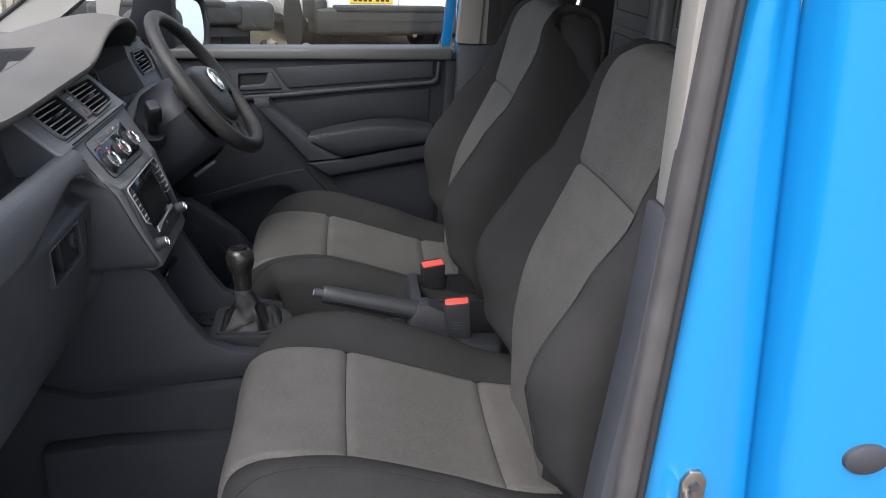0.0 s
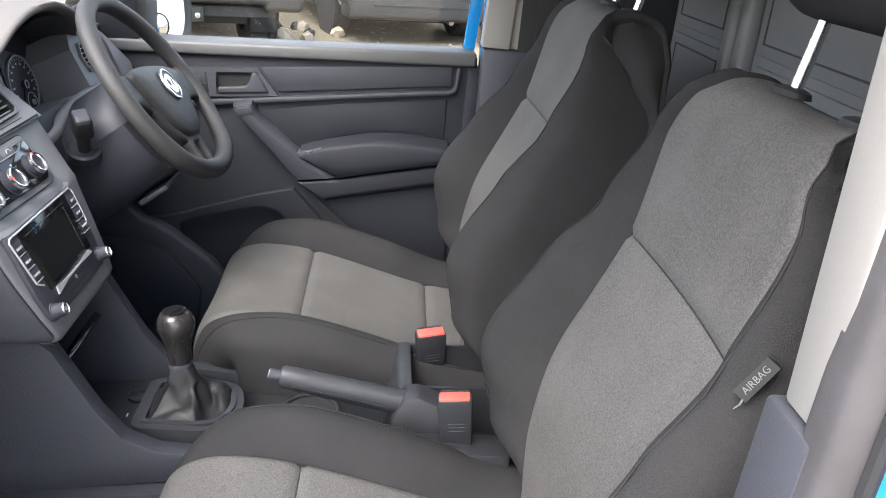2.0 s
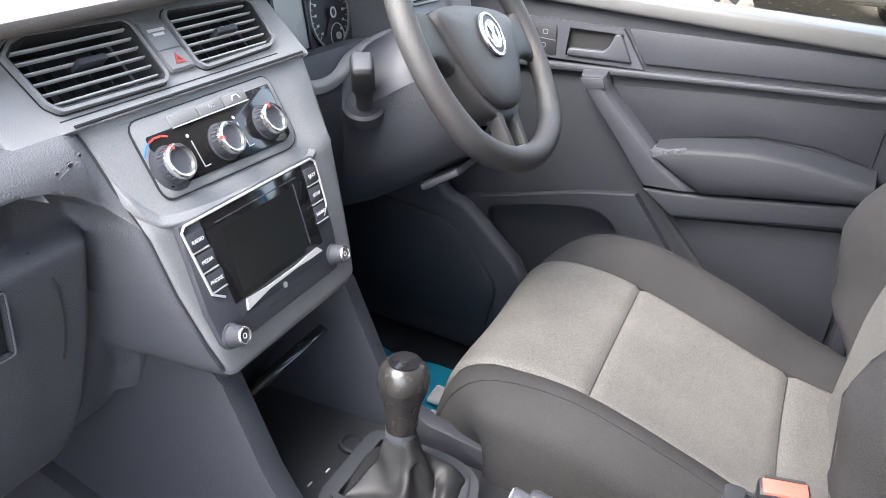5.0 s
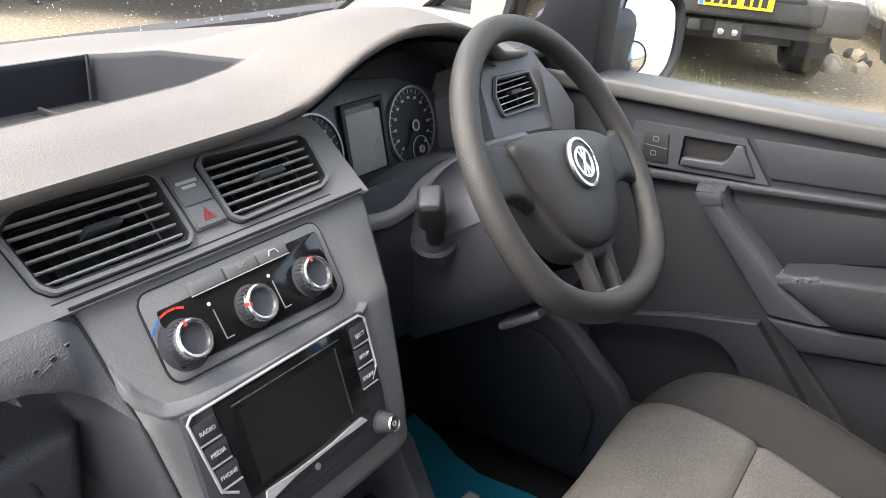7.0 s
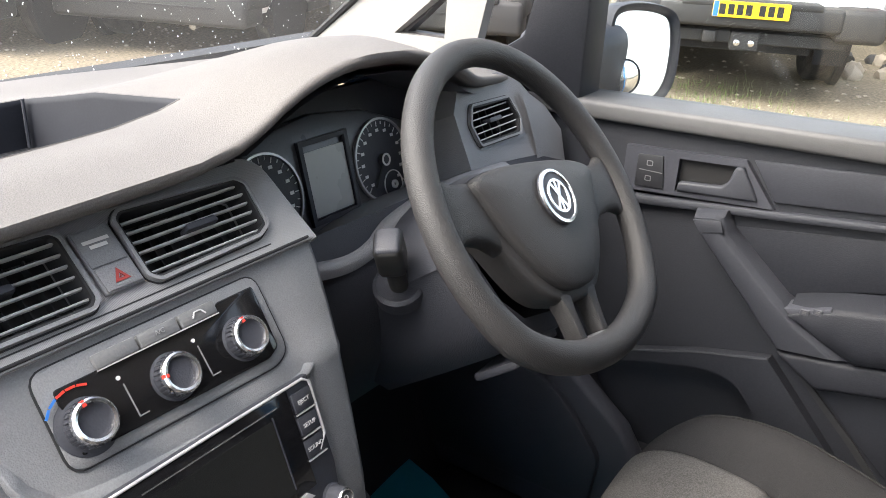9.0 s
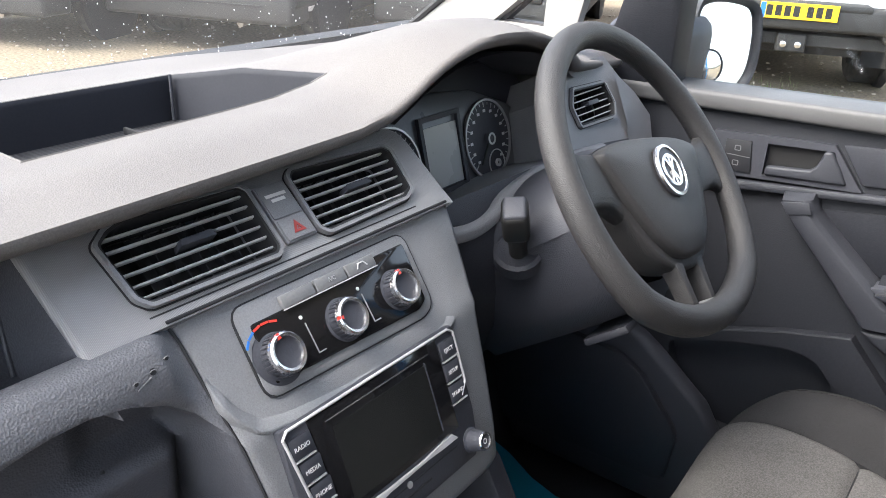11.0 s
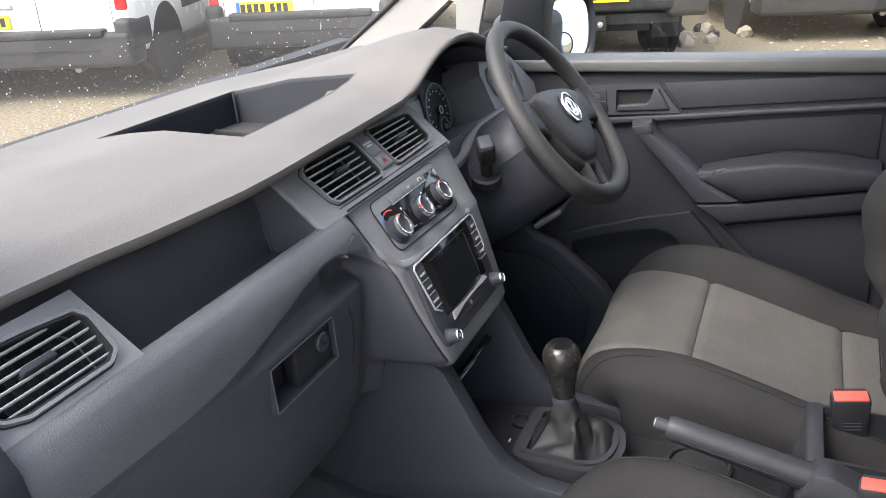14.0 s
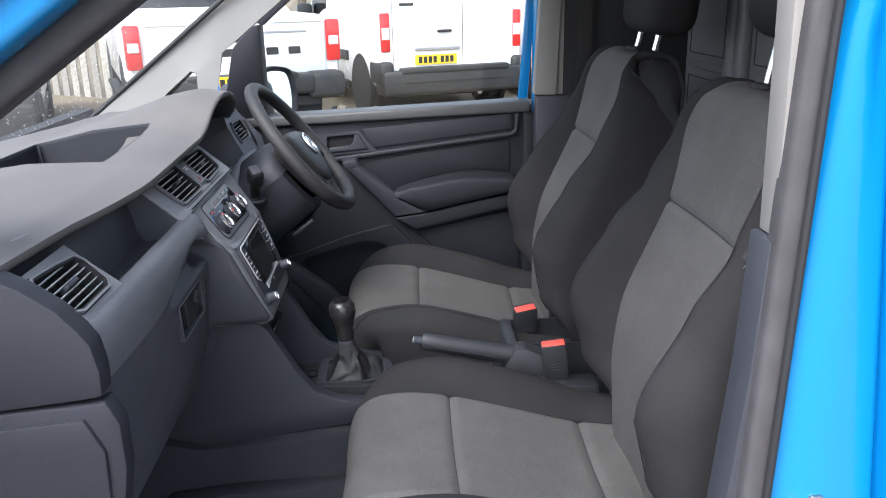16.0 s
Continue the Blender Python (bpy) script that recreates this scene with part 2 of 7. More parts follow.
def ring(poly, d, lo, hi, m=None, bm=None):
    """A frame between a convex polygon and the same moved in by d."""
    bm = bm or bmesh.new()
    inn = inset(poly, d)
    m = m or Matrix.Identity(4)
    n = len(poly)
    a = [[bm.verts.new(m @ Vector((x, y, z))) for x, y in p] for p, z in ((poly, lo), (poly, hi), (inn, hi), (inn, lo))]
    for r, q in ((0, 1), (1, 2), (2, 3), (3, 0)):
        for i in range(n):
            j = (i + 1) % n
            bm.faces.new((a[r][i], a[r][j], a[q][j], a[q][i]))
    return bm


def sheet(points, thick=0.0, closed_u=False, caps=False):
    """A skin over a table of points; closed_u joins each row's ends."""
    bm = bmesh.new()
    vs = [[bm.verts.new(p) for p in row] for row in points]
    for r0, r1 in zip(vs, vs[1:]):
        n = len(r0)
        for i in range(n if closed_u else n - 1):
            j = (i + 1) % n
            bm.faces.new((r0[i], r0[j], r1[j], r1[i]))
    if caps:
        bm.faces.new(vs[0])
        bm.faces.new(vs[-1])
    bmesh.ops.recalc_face_normals(bm, faces=bm.faces)
    if thick:
        bmesh.ops.solidify(bm, geom=bm.faces[:], thickness=thick)
    return bm


def curve_points(pts, n, closed=False):
    """Points along a smooth line through pts."""
    pts = [Vector(p) for p in pts]
    k = len(pts)
    out = []
    spans = k if closed else k - 1
    for s in range(n if closed else n + 1):
        u = s / n * spans
        i = min(int(u), spans - 1)
        f = u - i
        g = (lambda j: pts[j % k]) if closed else (lambda j: pts[min(max(j, 0), k - 1)])
        a, b, c, d = g(i - 1), g(i), g(i + 1), g(i + 2)
        out.append(0.5 * (2 * b + (c - a) * f + (2 * a - 5 * b + 4 * c - d) * f * f + (3 * b - a - 3 * c + d) * f ** 3))
    return out


def tube(pts, radius, sides=12, closed=False, squash=1.0, bm=None):
    """A round bar along points; radius may be a list."""
    bm = bm or bmesh.new()
    n = len(pts)
    rad = radius if isinstance(radius, (list, tuple)) else [radius] * n
    up = Vector((0, 0, 1))
    rows = []
    side = None
    for i, p in enumerate(pts):
        a = pts[(i - 1) % n] if closed or i else pts[0]
        b = pts[(i + 1) % n] if closed or i < n - 1 else pts[-1]
        t = (Vector(b) - Vector(a)).normalized()
        if side is None:
            side = t.cross(up if abs(t.z) < 0.9 else Vector((1, 0, 0))).normalized()
        side = (side - t * side.dot(t)).normalized()
        nor = t.cross(side)
        rows.append([bm.verts.new(Vector(p) + (side * math.cos(w) + nor * math.sin(w) * squash) * rad[i]) for w in (2 * math.pi * k / sides for k in range(sides))])
    for i in range(n if closed else n - 1):
        r0, r1 = rows[i], rows[(i + 1) % n]
        for k in range(sides):
            bm.faces.new((r0[k], r0[(k + 1) % sides], r1[(k + 1) % sides], r1[k]))
    if not closed:
        bm.faces.new(rows[0]), bm.faces.new(rows[-1])
    return bm


def turned(profile, m, sides=32, bm=None):
    """A turned shape: (radius, height) pairs about local z."""
    bm = bm or bmesh.new()
    rows = []
    for r, h in profile:
        rows.append([bm.verts.new(m @ Vector((r * math.cos(w), r * math.sin(w), h))) for w in (2 * math.pi * k / sides for k in range(sides))])
    for r0, r1 in zip(rows, rows[1:]):
        for k in range(sides):
            bm.faces.new((r0[k], r0[(k + 1) % sides], r1[(k + 1) % sides], r1[k]))
    if profile[0][0] > 1e-5 and profile[-1][0] > 1e-5:
        for k in range(sides):
            bm.faces.new((rows[-1][k], rows[-1][(k + 1) % sides], rows[0][(k + 1) % sides], rows[0][k]))
    else:
        bmesh.ops.remove_doubles(bm, verts=rows[0] + rows[-1], dist=1e-6)
    return bm


def holed(outer, holes, lo, hi, m):
    """A plate with openings: polygons in local x, y, from lo to hi."""
    bm = bmesh.new()
    edges = []
    for loop_ in [outer] + holes:
        vs = [bm.verts.new((x, y, hi)) for x, y in loop_]
        edges += [bm.edges.new((vs[i], vs[(i + 1) % len(vs)])) for i in range(len(vs))]
    bmesh.ops.triangle_fill(bm, use_beauty=True, use_dissolve=False, edges=edges)
    r = bmesh.ops.extrude_face_region(bm, geom=bm.faces[:])
    bmesh.ops.translate(bm, vec=(0, 0, lo - hi), verts=[v for v in r["geom"] if isinstance(v, bmesh.types.BMVert)])
    bmesh.ops.transform(bm, matrix=m, verts=bm.verts)
    return bm


def basis(origin, x_axis, y_axis):
    x = Vector(x_axis).normalized()
    y = Vector(y_axis)
    y = (y - x * y.dot(x)).normalized()
    z = x.cross(y)
    m = Matrix((x, y, z)).transposed().to_4x4()
    m.translation = origin
    return m


def writing(name, text, size, m, mat, parent, depth=0.0002):
    """Letters as a mesh, centred on the pose m."""
    cu = bpy.data.curves.new("letters", "FONT")
    cu.body, cu.size, cu.align_x, cu.align_y, cu.extrude, cu.resolution_u = text, size, "CENTER", "CENTER", depth, 2
    ob = bpy.data.objects.new("letters", cu)
    me = bpy.data.meshes.new_from_object(ob)
    bpy.data.objects.remove(ob)
    bm = bmesh.new()
    bm.from_mesh(me)
    bpy.data.meshes.remove(me)
    bmesh.ops.transform(bm, matrix=m, verts=bm.verts)
    return part(name, bm, mat, parent)


# ---- dashboard ----
MID = 1.40
dash = thing("dashboard", "dark grey grained plastic dashboard with an open tray and shelf", "dashboard")


def lerp_list(pairs, v):
    if v <= pairs[0][0]:
        return pairs[0][1]
    for (a, b), (c, d) in zip(pairs, pairs[1:]):
        if v <= c:
            u = (v - a) / (c - a)
            u = u * u * (3 - 2 * u)
            return b + (d - b) * u
    return pairs[-1][1]


def straight(pairs, v):
    if v <= pairs[0][0]:
        return pairs[0][1]
    for (a, b), (c, d) in zip(pairs, pairs[1:]):
        if v <= c:
            return b + (d - b) * (v - a) / (c - a)
    return pairs[-1][1]


def soft_line(pairs, v):
    """The broken line through pairs, its corners eased."""
    return sum(straight(pairs, v + 0.009 * d) for d in range(-3, 4)) / 7


LIP_X = [(0.66, -0.476), (0.75, -0.470), (0.90, -0.458), (1.0, -0.438), (1.12, -0.425), (1.42, -0.436), (1.54, -0.436), (1.70, -0.425), (1.86, -0.437), (1.98, -0.475), (2.14, -0.50)]
LIP_Z = [(0.66, 1.164), (1.40, 1.168), (1.50, 1.170), (1.54, 1.178), (1.60, 1.214), (1.67, 1.232), (1.76, 1.226), (1.84, 1.204), (1.95, 1.162), (2.14, 1.135)]
FAR_X = [(0.66, -0.71), (0.95, -0.85), (1.20, -0.872), (1.60, -0.867), (1.81, -0.815), (2.14, -0.765)]
cols = [0.745, 0.752, 0.765, 0.8, 0.86, 0.92, 0.98, 1.04, 1.1, 1.16, 1.21, 1.247, 1.262, 1.29, 1.34, 1.39, 1.44, 1.49, 1.53, 1.548, 1.565, 1.58, 1.6, 1.62, 1.64, 1.66, 1.68, 1.7, 1.72, 1.74, 1.76, 1.78, 1.8, 1.82, 1.84, 1.86, 1.88, 1.91, 1.94, 1.97, 2.0, 2.04, 2.08, 2.12, 2.15]
HOLE_A, HOLE_B = cols.index(1.247), cols.index(1.548)
ROW_BACK, ROW_FRONT, ROW_LIP = 4, 8, 14


def top_point(c, r):
    y = cols[c]
    far, lip, zl = soft_line(FAR_X, y), soft_line(LIP_X, y), soft_line(LIP_Z, y)
    front = -0.533 - 0.016 * min(1, max(0, (y - 1.247) / 0.30))
    if r <= ROW_BACK:
        x = far + (-0.766 - far) * r / ROW_BACK if far < -0.785 else far + 0.12 * r / ROW_BACK * (-0.65 - far)
    elif r <= ROW_FRONT:
        back = -0.766 if far < -0.785 else far + 0.12 * (-0.65 - far)
        x = back + (front - back) * (r - ROW_BACK) / (ROW_FRONT - ROW_BACK)
    else:
        x = front + (lip - 0.008 - front) * (r - ROW_FRONT) / (ROW_LIP - ROW_FRONT)
    near = smooth01(far + 0.02, lip - 0.03, x)
    bulge = smooth01(-0.74, -0.47, x)
    z = 1.150 + 0.022 * smooth01(0, 0.5, near) + (zl - 1.168) * (bulge if zl > 1.168 else near) - 0.0024 * max(0, r - 11)
    skew = max(0, 1 - abs(y - 1.548) / 0.06) * (-0.009 + 0.023 * (x + 0.766) / 0.216 if -0.78 < x < -0.535 else 0)
    return Vector((x, y + skew, z))


grid = [[top_point(c, r) for r in range(ROW_LIP + 1)] for c in range(len(cols))]
for c, y in enumerate(cols):
    lip, zl = soft_line(LIP_X, y), soft_line(LIP_Z, y)
    for dx, dz in ((-0.002, -0.004), (0.0, -0.009), (-0.003, -0.014), (-0.010, -0.018), (-0.04, -0.022), (-0.16, -0.028)):
        grid[c].append(Vector((lip + dx, y, zl + dz)))
bm = bmesh.new()
vs = [[bm.verts.new(p) for p in col] for col in grid]
for c in range(len(cols) - 1):
    for r in range(len(grid[0]) - 1):
        if HOLE_A <= c < HOLE_B and ROW_BACK <= r < ROW_FRONT:
            continue
        bm.faces.new((vs[c][r], vs[c + 1][r], vs[c + 1][r + 1], vs[c][r + 1]))
part("top_pad", bm, DASH_TOP, dash, "grey grained top pad with a raised hood", sharp=60)

# the open tray let into the top
loop = [grid[c][ROW_BACK] for c in range(HOLE_A, HOLE_B + 1)] + [grid[HOLE_B][r] for r in range(ROW_BACK + 1, ROW_FRONT + 1)]
loop += [grid[c][ROW_FRONT] for c in range(HOLE_B - 1, HOLE_A - 1, -1)] + [grid[HOLE_A][r] for r in range(ROW_FRONT - 1, ROW_BACK, -1)]
cx, cy = sum(p.x for p in loop) / len(loop), sum(p.y for p in loop) / len(loop)
rows = [[p + Vector((0, 0, 0.0008)) for p in loop]]
for k, d in ((0.990, 0.0), (0.978, -0.006), (0.962, -0.0625), (0.95, -0.068)):
    rows.append([Vector((cx + (p.x - cx) * k, cy + (p.y - cy) * k, p.z + d if d > -0.05 else 1.172 + d)) for p in loop])
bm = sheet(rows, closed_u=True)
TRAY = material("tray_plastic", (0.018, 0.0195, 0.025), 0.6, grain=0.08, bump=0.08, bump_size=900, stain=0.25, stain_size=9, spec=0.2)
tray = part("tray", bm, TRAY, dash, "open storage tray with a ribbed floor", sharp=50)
rows2 = [[Vector((cx + (p.x - cx) * k, cy + (p.y - cy) * k, p.z + d)) for p in loop] for k, d in ((1.010, 0.0002), (1.004, 0.0009), (0.992, 0.0004))]
part("rim", sheet(rows2, closed_u=True), DASH_TOP, tray)
bm = bmesh.new()
bm.faces.new([bm.verts.new(p) for p in rows[-1]])
floor_mat = material("ribbed_tray_floor", (0.014, 0.0145, 0.017), 0.75, rib=0.7, rib_size=55, rib_axis=1, bump=1.0)
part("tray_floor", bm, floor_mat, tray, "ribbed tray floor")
part("divider", box((-0.750, 1.462, 1.100), (-0.566, 1.467, 1.1115), 0.002), floor_mat, tray)
part("step", box((-0.750, 1.467, 1.100), (-0.560, 1.535, 1.1065), 0.002), floor_mat, tray)
part("corner_seam", tube([Vector((-0.752, 1.528, 1.106)), Vector((-0.758, 1.532, 1.156))], 0.0018, 8), DARK, tray)

# shelf, ledge and lower face on the passenger side
SHELF = [(-0.53, 1.15), (-0.50, 1.135), (-0.486, 1.11), (-0.478, 1.085), (-0.473, 1.064), (-0.470, 1.058), (-0.463, 1.055), (-0.440, 1.057), (-0.4275, 1.0595), (-0.4235, 1.062), (-0.4215, 1.068), (-0.4185, 1.0785), (-0.4165, 1.0825), (-0.4130, 1.0842), (-0.4035, 1.0834), (-0.3965, 1.0812), (-0.3925, 1.0760)]
BASE = [(0.70, -0.62), (0.71, -0.51), (0.74, -0.455), (0.78, -0.425), (0.83, -0.405), (0.88, -0.393), (0.93, -0.386), (0.98, -0.382), (1.03, -0.381), (1.05, -0.3815), (1.062, -0.384), (1.070, -0.3875), (1.076, -0.3925)]
FASCIA_EDGE = [(0.855, 1.318), (0.872, 1.305), (0.90, 1.295), (0.95, 1.282), (0.998, 1.275), (1.03, 1.271), (1.06, 1.269), (1.078, 1.266), (1.088, 1.261)]
FASCIA_X = [(0.855, -0.312), (0.872, -0.300), (0.90, -0.311), (0.95, -0.331), (0.998, -0.350), (1.012, -0.3585), (1.03, -0.3745), (1.06, -0.3955), (1.078, -0.4075), (1.088, -0.4135)]
ARCH = [(0.75, 1.030), (0.80, 1.026), (0.92, 1.021), (0.97, 1.023), (1.02, 1.031), (1.07, 1.043), (1.12, 1.054), (1.16, 1.060), (1.19, 1.060), (1.215, 1.055), (1.24, 1.044), (1.26, 1.029), (1.274, 1.008), (1.284, 0.97), (1.295, 0.90), (1.31, 0.80)]


def face_x(y, z):
    """The glovebox side of the dashboard: a roll, an arched hollow under it and the lid."""
    x = straight(BASE, z)
    arch = straight(ARCH, y)
    inside = smooth01(0.0, 0.010 + 0.016 * (1 - smooth01(1.0, 1.16, y)), arch - z)
    deep = 0.003 + 0.018 * smooth01(0.95, 1.14, y) + 0.012 * smooth01(1.175, 1.205, y) * (1 - smooth01(1.25, 1.275, y))
    lid = smooth01(1.266, 1.238, y) * smooth01(1.017, 1.003, z)
    x -= inside * deep * (1 - 0.9 * lid)
    edge = straight(FASCIA_EDGE, z)
    x += min(1.0, max(0.0, (y - edge + 0.021) / 0.018)) * (straight(FASCIA_X, z) - 0.004 - x) * smooth01(0.8595, 0.8635, z)
    return x - (0.012 if y < 0.755 else 0.004 * smooth01(0.765, 0.755, y))


ys = [0.75, 0.757] + [0.765 + 0.0131 * i for i in range(21)] + [1.04 + 0.0125 * i for i in range(11)] + [1.17 + 0.005 * i for i in range(30)]
ROWS_UP, ROWS_IN, ROWS_LOCK, ROWS_LOW = 5, 16, 4, 9


def row_heights(y):
    """Heights of the face's rows at y: they follow the arch, then the latch, then the bottom edge."""
    ya = y if y < 1.17 else 1.17 + (y - 1.17) * 0.72
    arch = max(0.945, straight(ARCH, ya))
    upper = min(0.9985, arch - 0.03)
    lower = min(0.9455, upper - 0.03)
    stops = ((1.076, arch, ROWS_UP), (arch, upper, ROWS_IN), (upper, lower, ROWS_LOCK), (lower, 0.8635, ROWS_LOW), (0.8635, 0.8595, 2), (0.8595, 0.70, 9))
    return [p + (q - p) * i / k for p, q, k in stops for i in range(k)] + [0.70]


def column(y, z):
    """The columns past the lid crowd up against the edge of the centre fascia."""
    return y if y < 1.17 else 1.17 + (y - 1.17) * (straight(FASCIA_EDGE, z) + 0.002 - 1.17) / 0.145


heights = [row_heights(y) for y in ys]
# the shelf hollow takes the colour with shade in it
for name, cut, mat, words in (("shelf", SHELF[:9], DASH_SHADED, "dark open dashboard shelf"), ("ledge", SHELF[8:], ROLL, "raised ledge of the shelf")):
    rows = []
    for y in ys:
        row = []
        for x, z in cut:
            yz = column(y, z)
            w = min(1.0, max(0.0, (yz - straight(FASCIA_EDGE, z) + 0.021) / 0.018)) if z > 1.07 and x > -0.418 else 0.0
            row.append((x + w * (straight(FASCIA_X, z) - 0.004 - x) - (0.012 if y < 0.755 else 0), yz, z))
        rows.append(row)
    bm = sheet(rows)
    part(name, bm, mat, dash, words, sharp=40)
halves = []
for under in (False, True):
    bm = bmesh.new()
    seen = {}
    for c in range(len(ys) - 1):
        for r in range(len(heights[0]) - 1):
            if 1.039 < ys[c] < 1.164 and ROWS_UP + ROWS_IN <= r < ROWS_UP + ROWS_IN + ROWS_LOCK:
                continue
            # faces under the arch get the shaded dash colour
            if (r > ROWS_UP) != under:
                continue
            four = []
            for i, j in ((c, r), (c + 1, r), (c + 1, r + 1), (c, r + 1)):
                if (i, j) not in seen:
                    z = heights[i][j]
                    y = column(ys[i], z)
                    seen[i, j] = bm.verts.new((face_x(y, z), y, z))
                four.append(seen[i, j])
            bm.faces.new(four)
    halves.append(bm)
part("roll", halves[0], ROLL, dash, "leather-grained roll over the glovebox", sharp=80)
glove = part("glovebox", halves[1], DASH_SHADED, dash, "closed glovebox lid in an arched hollow, shade in its colour", sharp=80)
part("fascia_seam", tube([Vector((straight(FASCIA_X, z) - 0.004, straight(FASCIA_EDGE, z) + 0.001, z)) for z in (1.086, 1.07, 1.04, 1.0, 0.95, 0.90, 0.875)], 0.0013, 6), BLACK, dash)
handle_m = basis((-0.3815, 1.1025, 0.972), (0, 1, 0), (-0.05, 0, 1))
part("recess", box((-0.0625, -0.0268, -0.03), (0.0625, 0.0268, -0.028), m=handle_m), BLACK, glove)
part("recess_wall", ring([(-0.0628, -0.027), (0.0628, -0.027), (0.0628, 0.027), (-0.0628, 0.027)], 0.003, -0.03, 0.0015, handle_m), DARK, glove)
part("latch", prism([(-0.012, -0.024), (0.059, -0.024), (0.059, 0.024), (-0.012, 0.024)], -0.02, -0.003, handle_m, bevel=0.0015), DECK, glove, "black latch plate")
part("latch_edge", ring(rounded([(-0.062, -0.0265), (0.062, -0.0265), (0.062, 0.0265), (-0.062, 0.0265)], 0.004), 0.0014, -0.001, 0.0022, handle_m), ROLL, glove)
part("lock", turned([(0.0, -0.004), (0.011, -0.004), (0.0115, 0.0), (0.010, 0.0015), (0.0, 0.0012)], handle_m @ pose(0.036, 0.006, 0.001), 24), DARK, glove, "round metal key lock")
part("key_slot", box((-0.0015, -0.006, 0.001), (0.0015, 0.006, 0.0016), m=handle_m @ pose(0.036, 0.006, 0.0015, 0, 0, 70)), BLACK, glove)
line = [Vector((face_x(y, z) - 0.0010, y, z)) for y, z in ((1.197, 1.009), (1.208, 0.985), (1.215, 0.96), (1.217, 0.93), (1.216, 0.905))]
part("gap_line", tube(curve_points(line, 20), 0.0020, 6), BLACK, glove)
# dashboard end panel and its lower cover
end = [(-0.478, 1.160), (-0.462, 1.151), (-0.445, 1.142), (-0.413, 1.118), (-0.394, 1.095), (-0.383, 1.078), (-0.378, 1.048), (-0.379, 1.020), (-0.40, 1.016), (-0.55, 1.0), (-0.72, 1.0), (-0.72, 1.148), (-0.60, 1.158)]
part("end_panel", prism(end, -0.768, -0.735, basis((0, 0, 0), (1, 0, 0), (0, 0, 1)), bevel=0.004), END_SHADED, dash, "smooth end panel of the dashboard, darkened as shade")
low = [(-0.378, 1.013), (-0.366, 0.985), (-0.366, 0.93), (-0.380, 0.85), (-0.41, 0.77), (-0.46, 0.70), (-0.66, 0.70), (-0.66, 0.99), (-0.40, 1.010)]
part("end_cover", prism(low, -0.766, -0.737, basis((0, 0, 0), (1, 0, 0), (0, 0, 1)), bevel=0.004), END_SHADED, dash)
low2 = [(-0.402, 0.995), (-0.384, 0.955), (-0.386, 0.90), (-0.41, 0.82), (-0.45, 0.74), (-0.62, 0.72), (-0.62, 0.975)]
part("fuse_cover", prism(low2, -0.739, -0.731, basis((0, 0, 0), (1, 0, 0), (0, 0, 1)), bevel=0.003), END_SHADED, dash, "removable fuse cover")
part("knee_fill", box((-0.72, 0.745, 0.72), (-0.55, 2.12, 1.085), 0.01), DARK, dash)
# worn screw holes
scar = thing("screw_hole", "old screw holes scratched into the dashboard face", "mark")
for k, (dy, dz) in enumerate(((-0.013, -0.004), (0.0, 0.001), (0.013, 0.006))):
    p = (face_x(1.235 + dy, 1.0685 + dz * 0.5) + 0.0002, 1.235 + dy, 1.0685 + dz * 0.5)
    part("hole", turned([(0.0, 0.0), (0.0016 if k == 1 else 0.0009, 0.0), (0.0024 if k == 1 else 0.0015, 0.0008), (0.0, 0.0009)], basis(p, (0, 1, 0), (-0.5, 0, 1)), 10), BLACK, scar)
    part("burr", tube([Vector(p) + Vector((0.0008, 0.0024 * math.cos(a), 0.0018 * math.sin(a))) for a in (0.4, 1.2, 2.0, 2.8)], 0.0004, 5), FASCIA, scar)
part("scratch", tube([Vector((face_x(y, z) + 0.0005, y, z)) for y, z in ((1.222, 1.0625), (1.227, 1.0645), (1.233, 1.0665))], 0.0004, 5), FASCIA, scar)


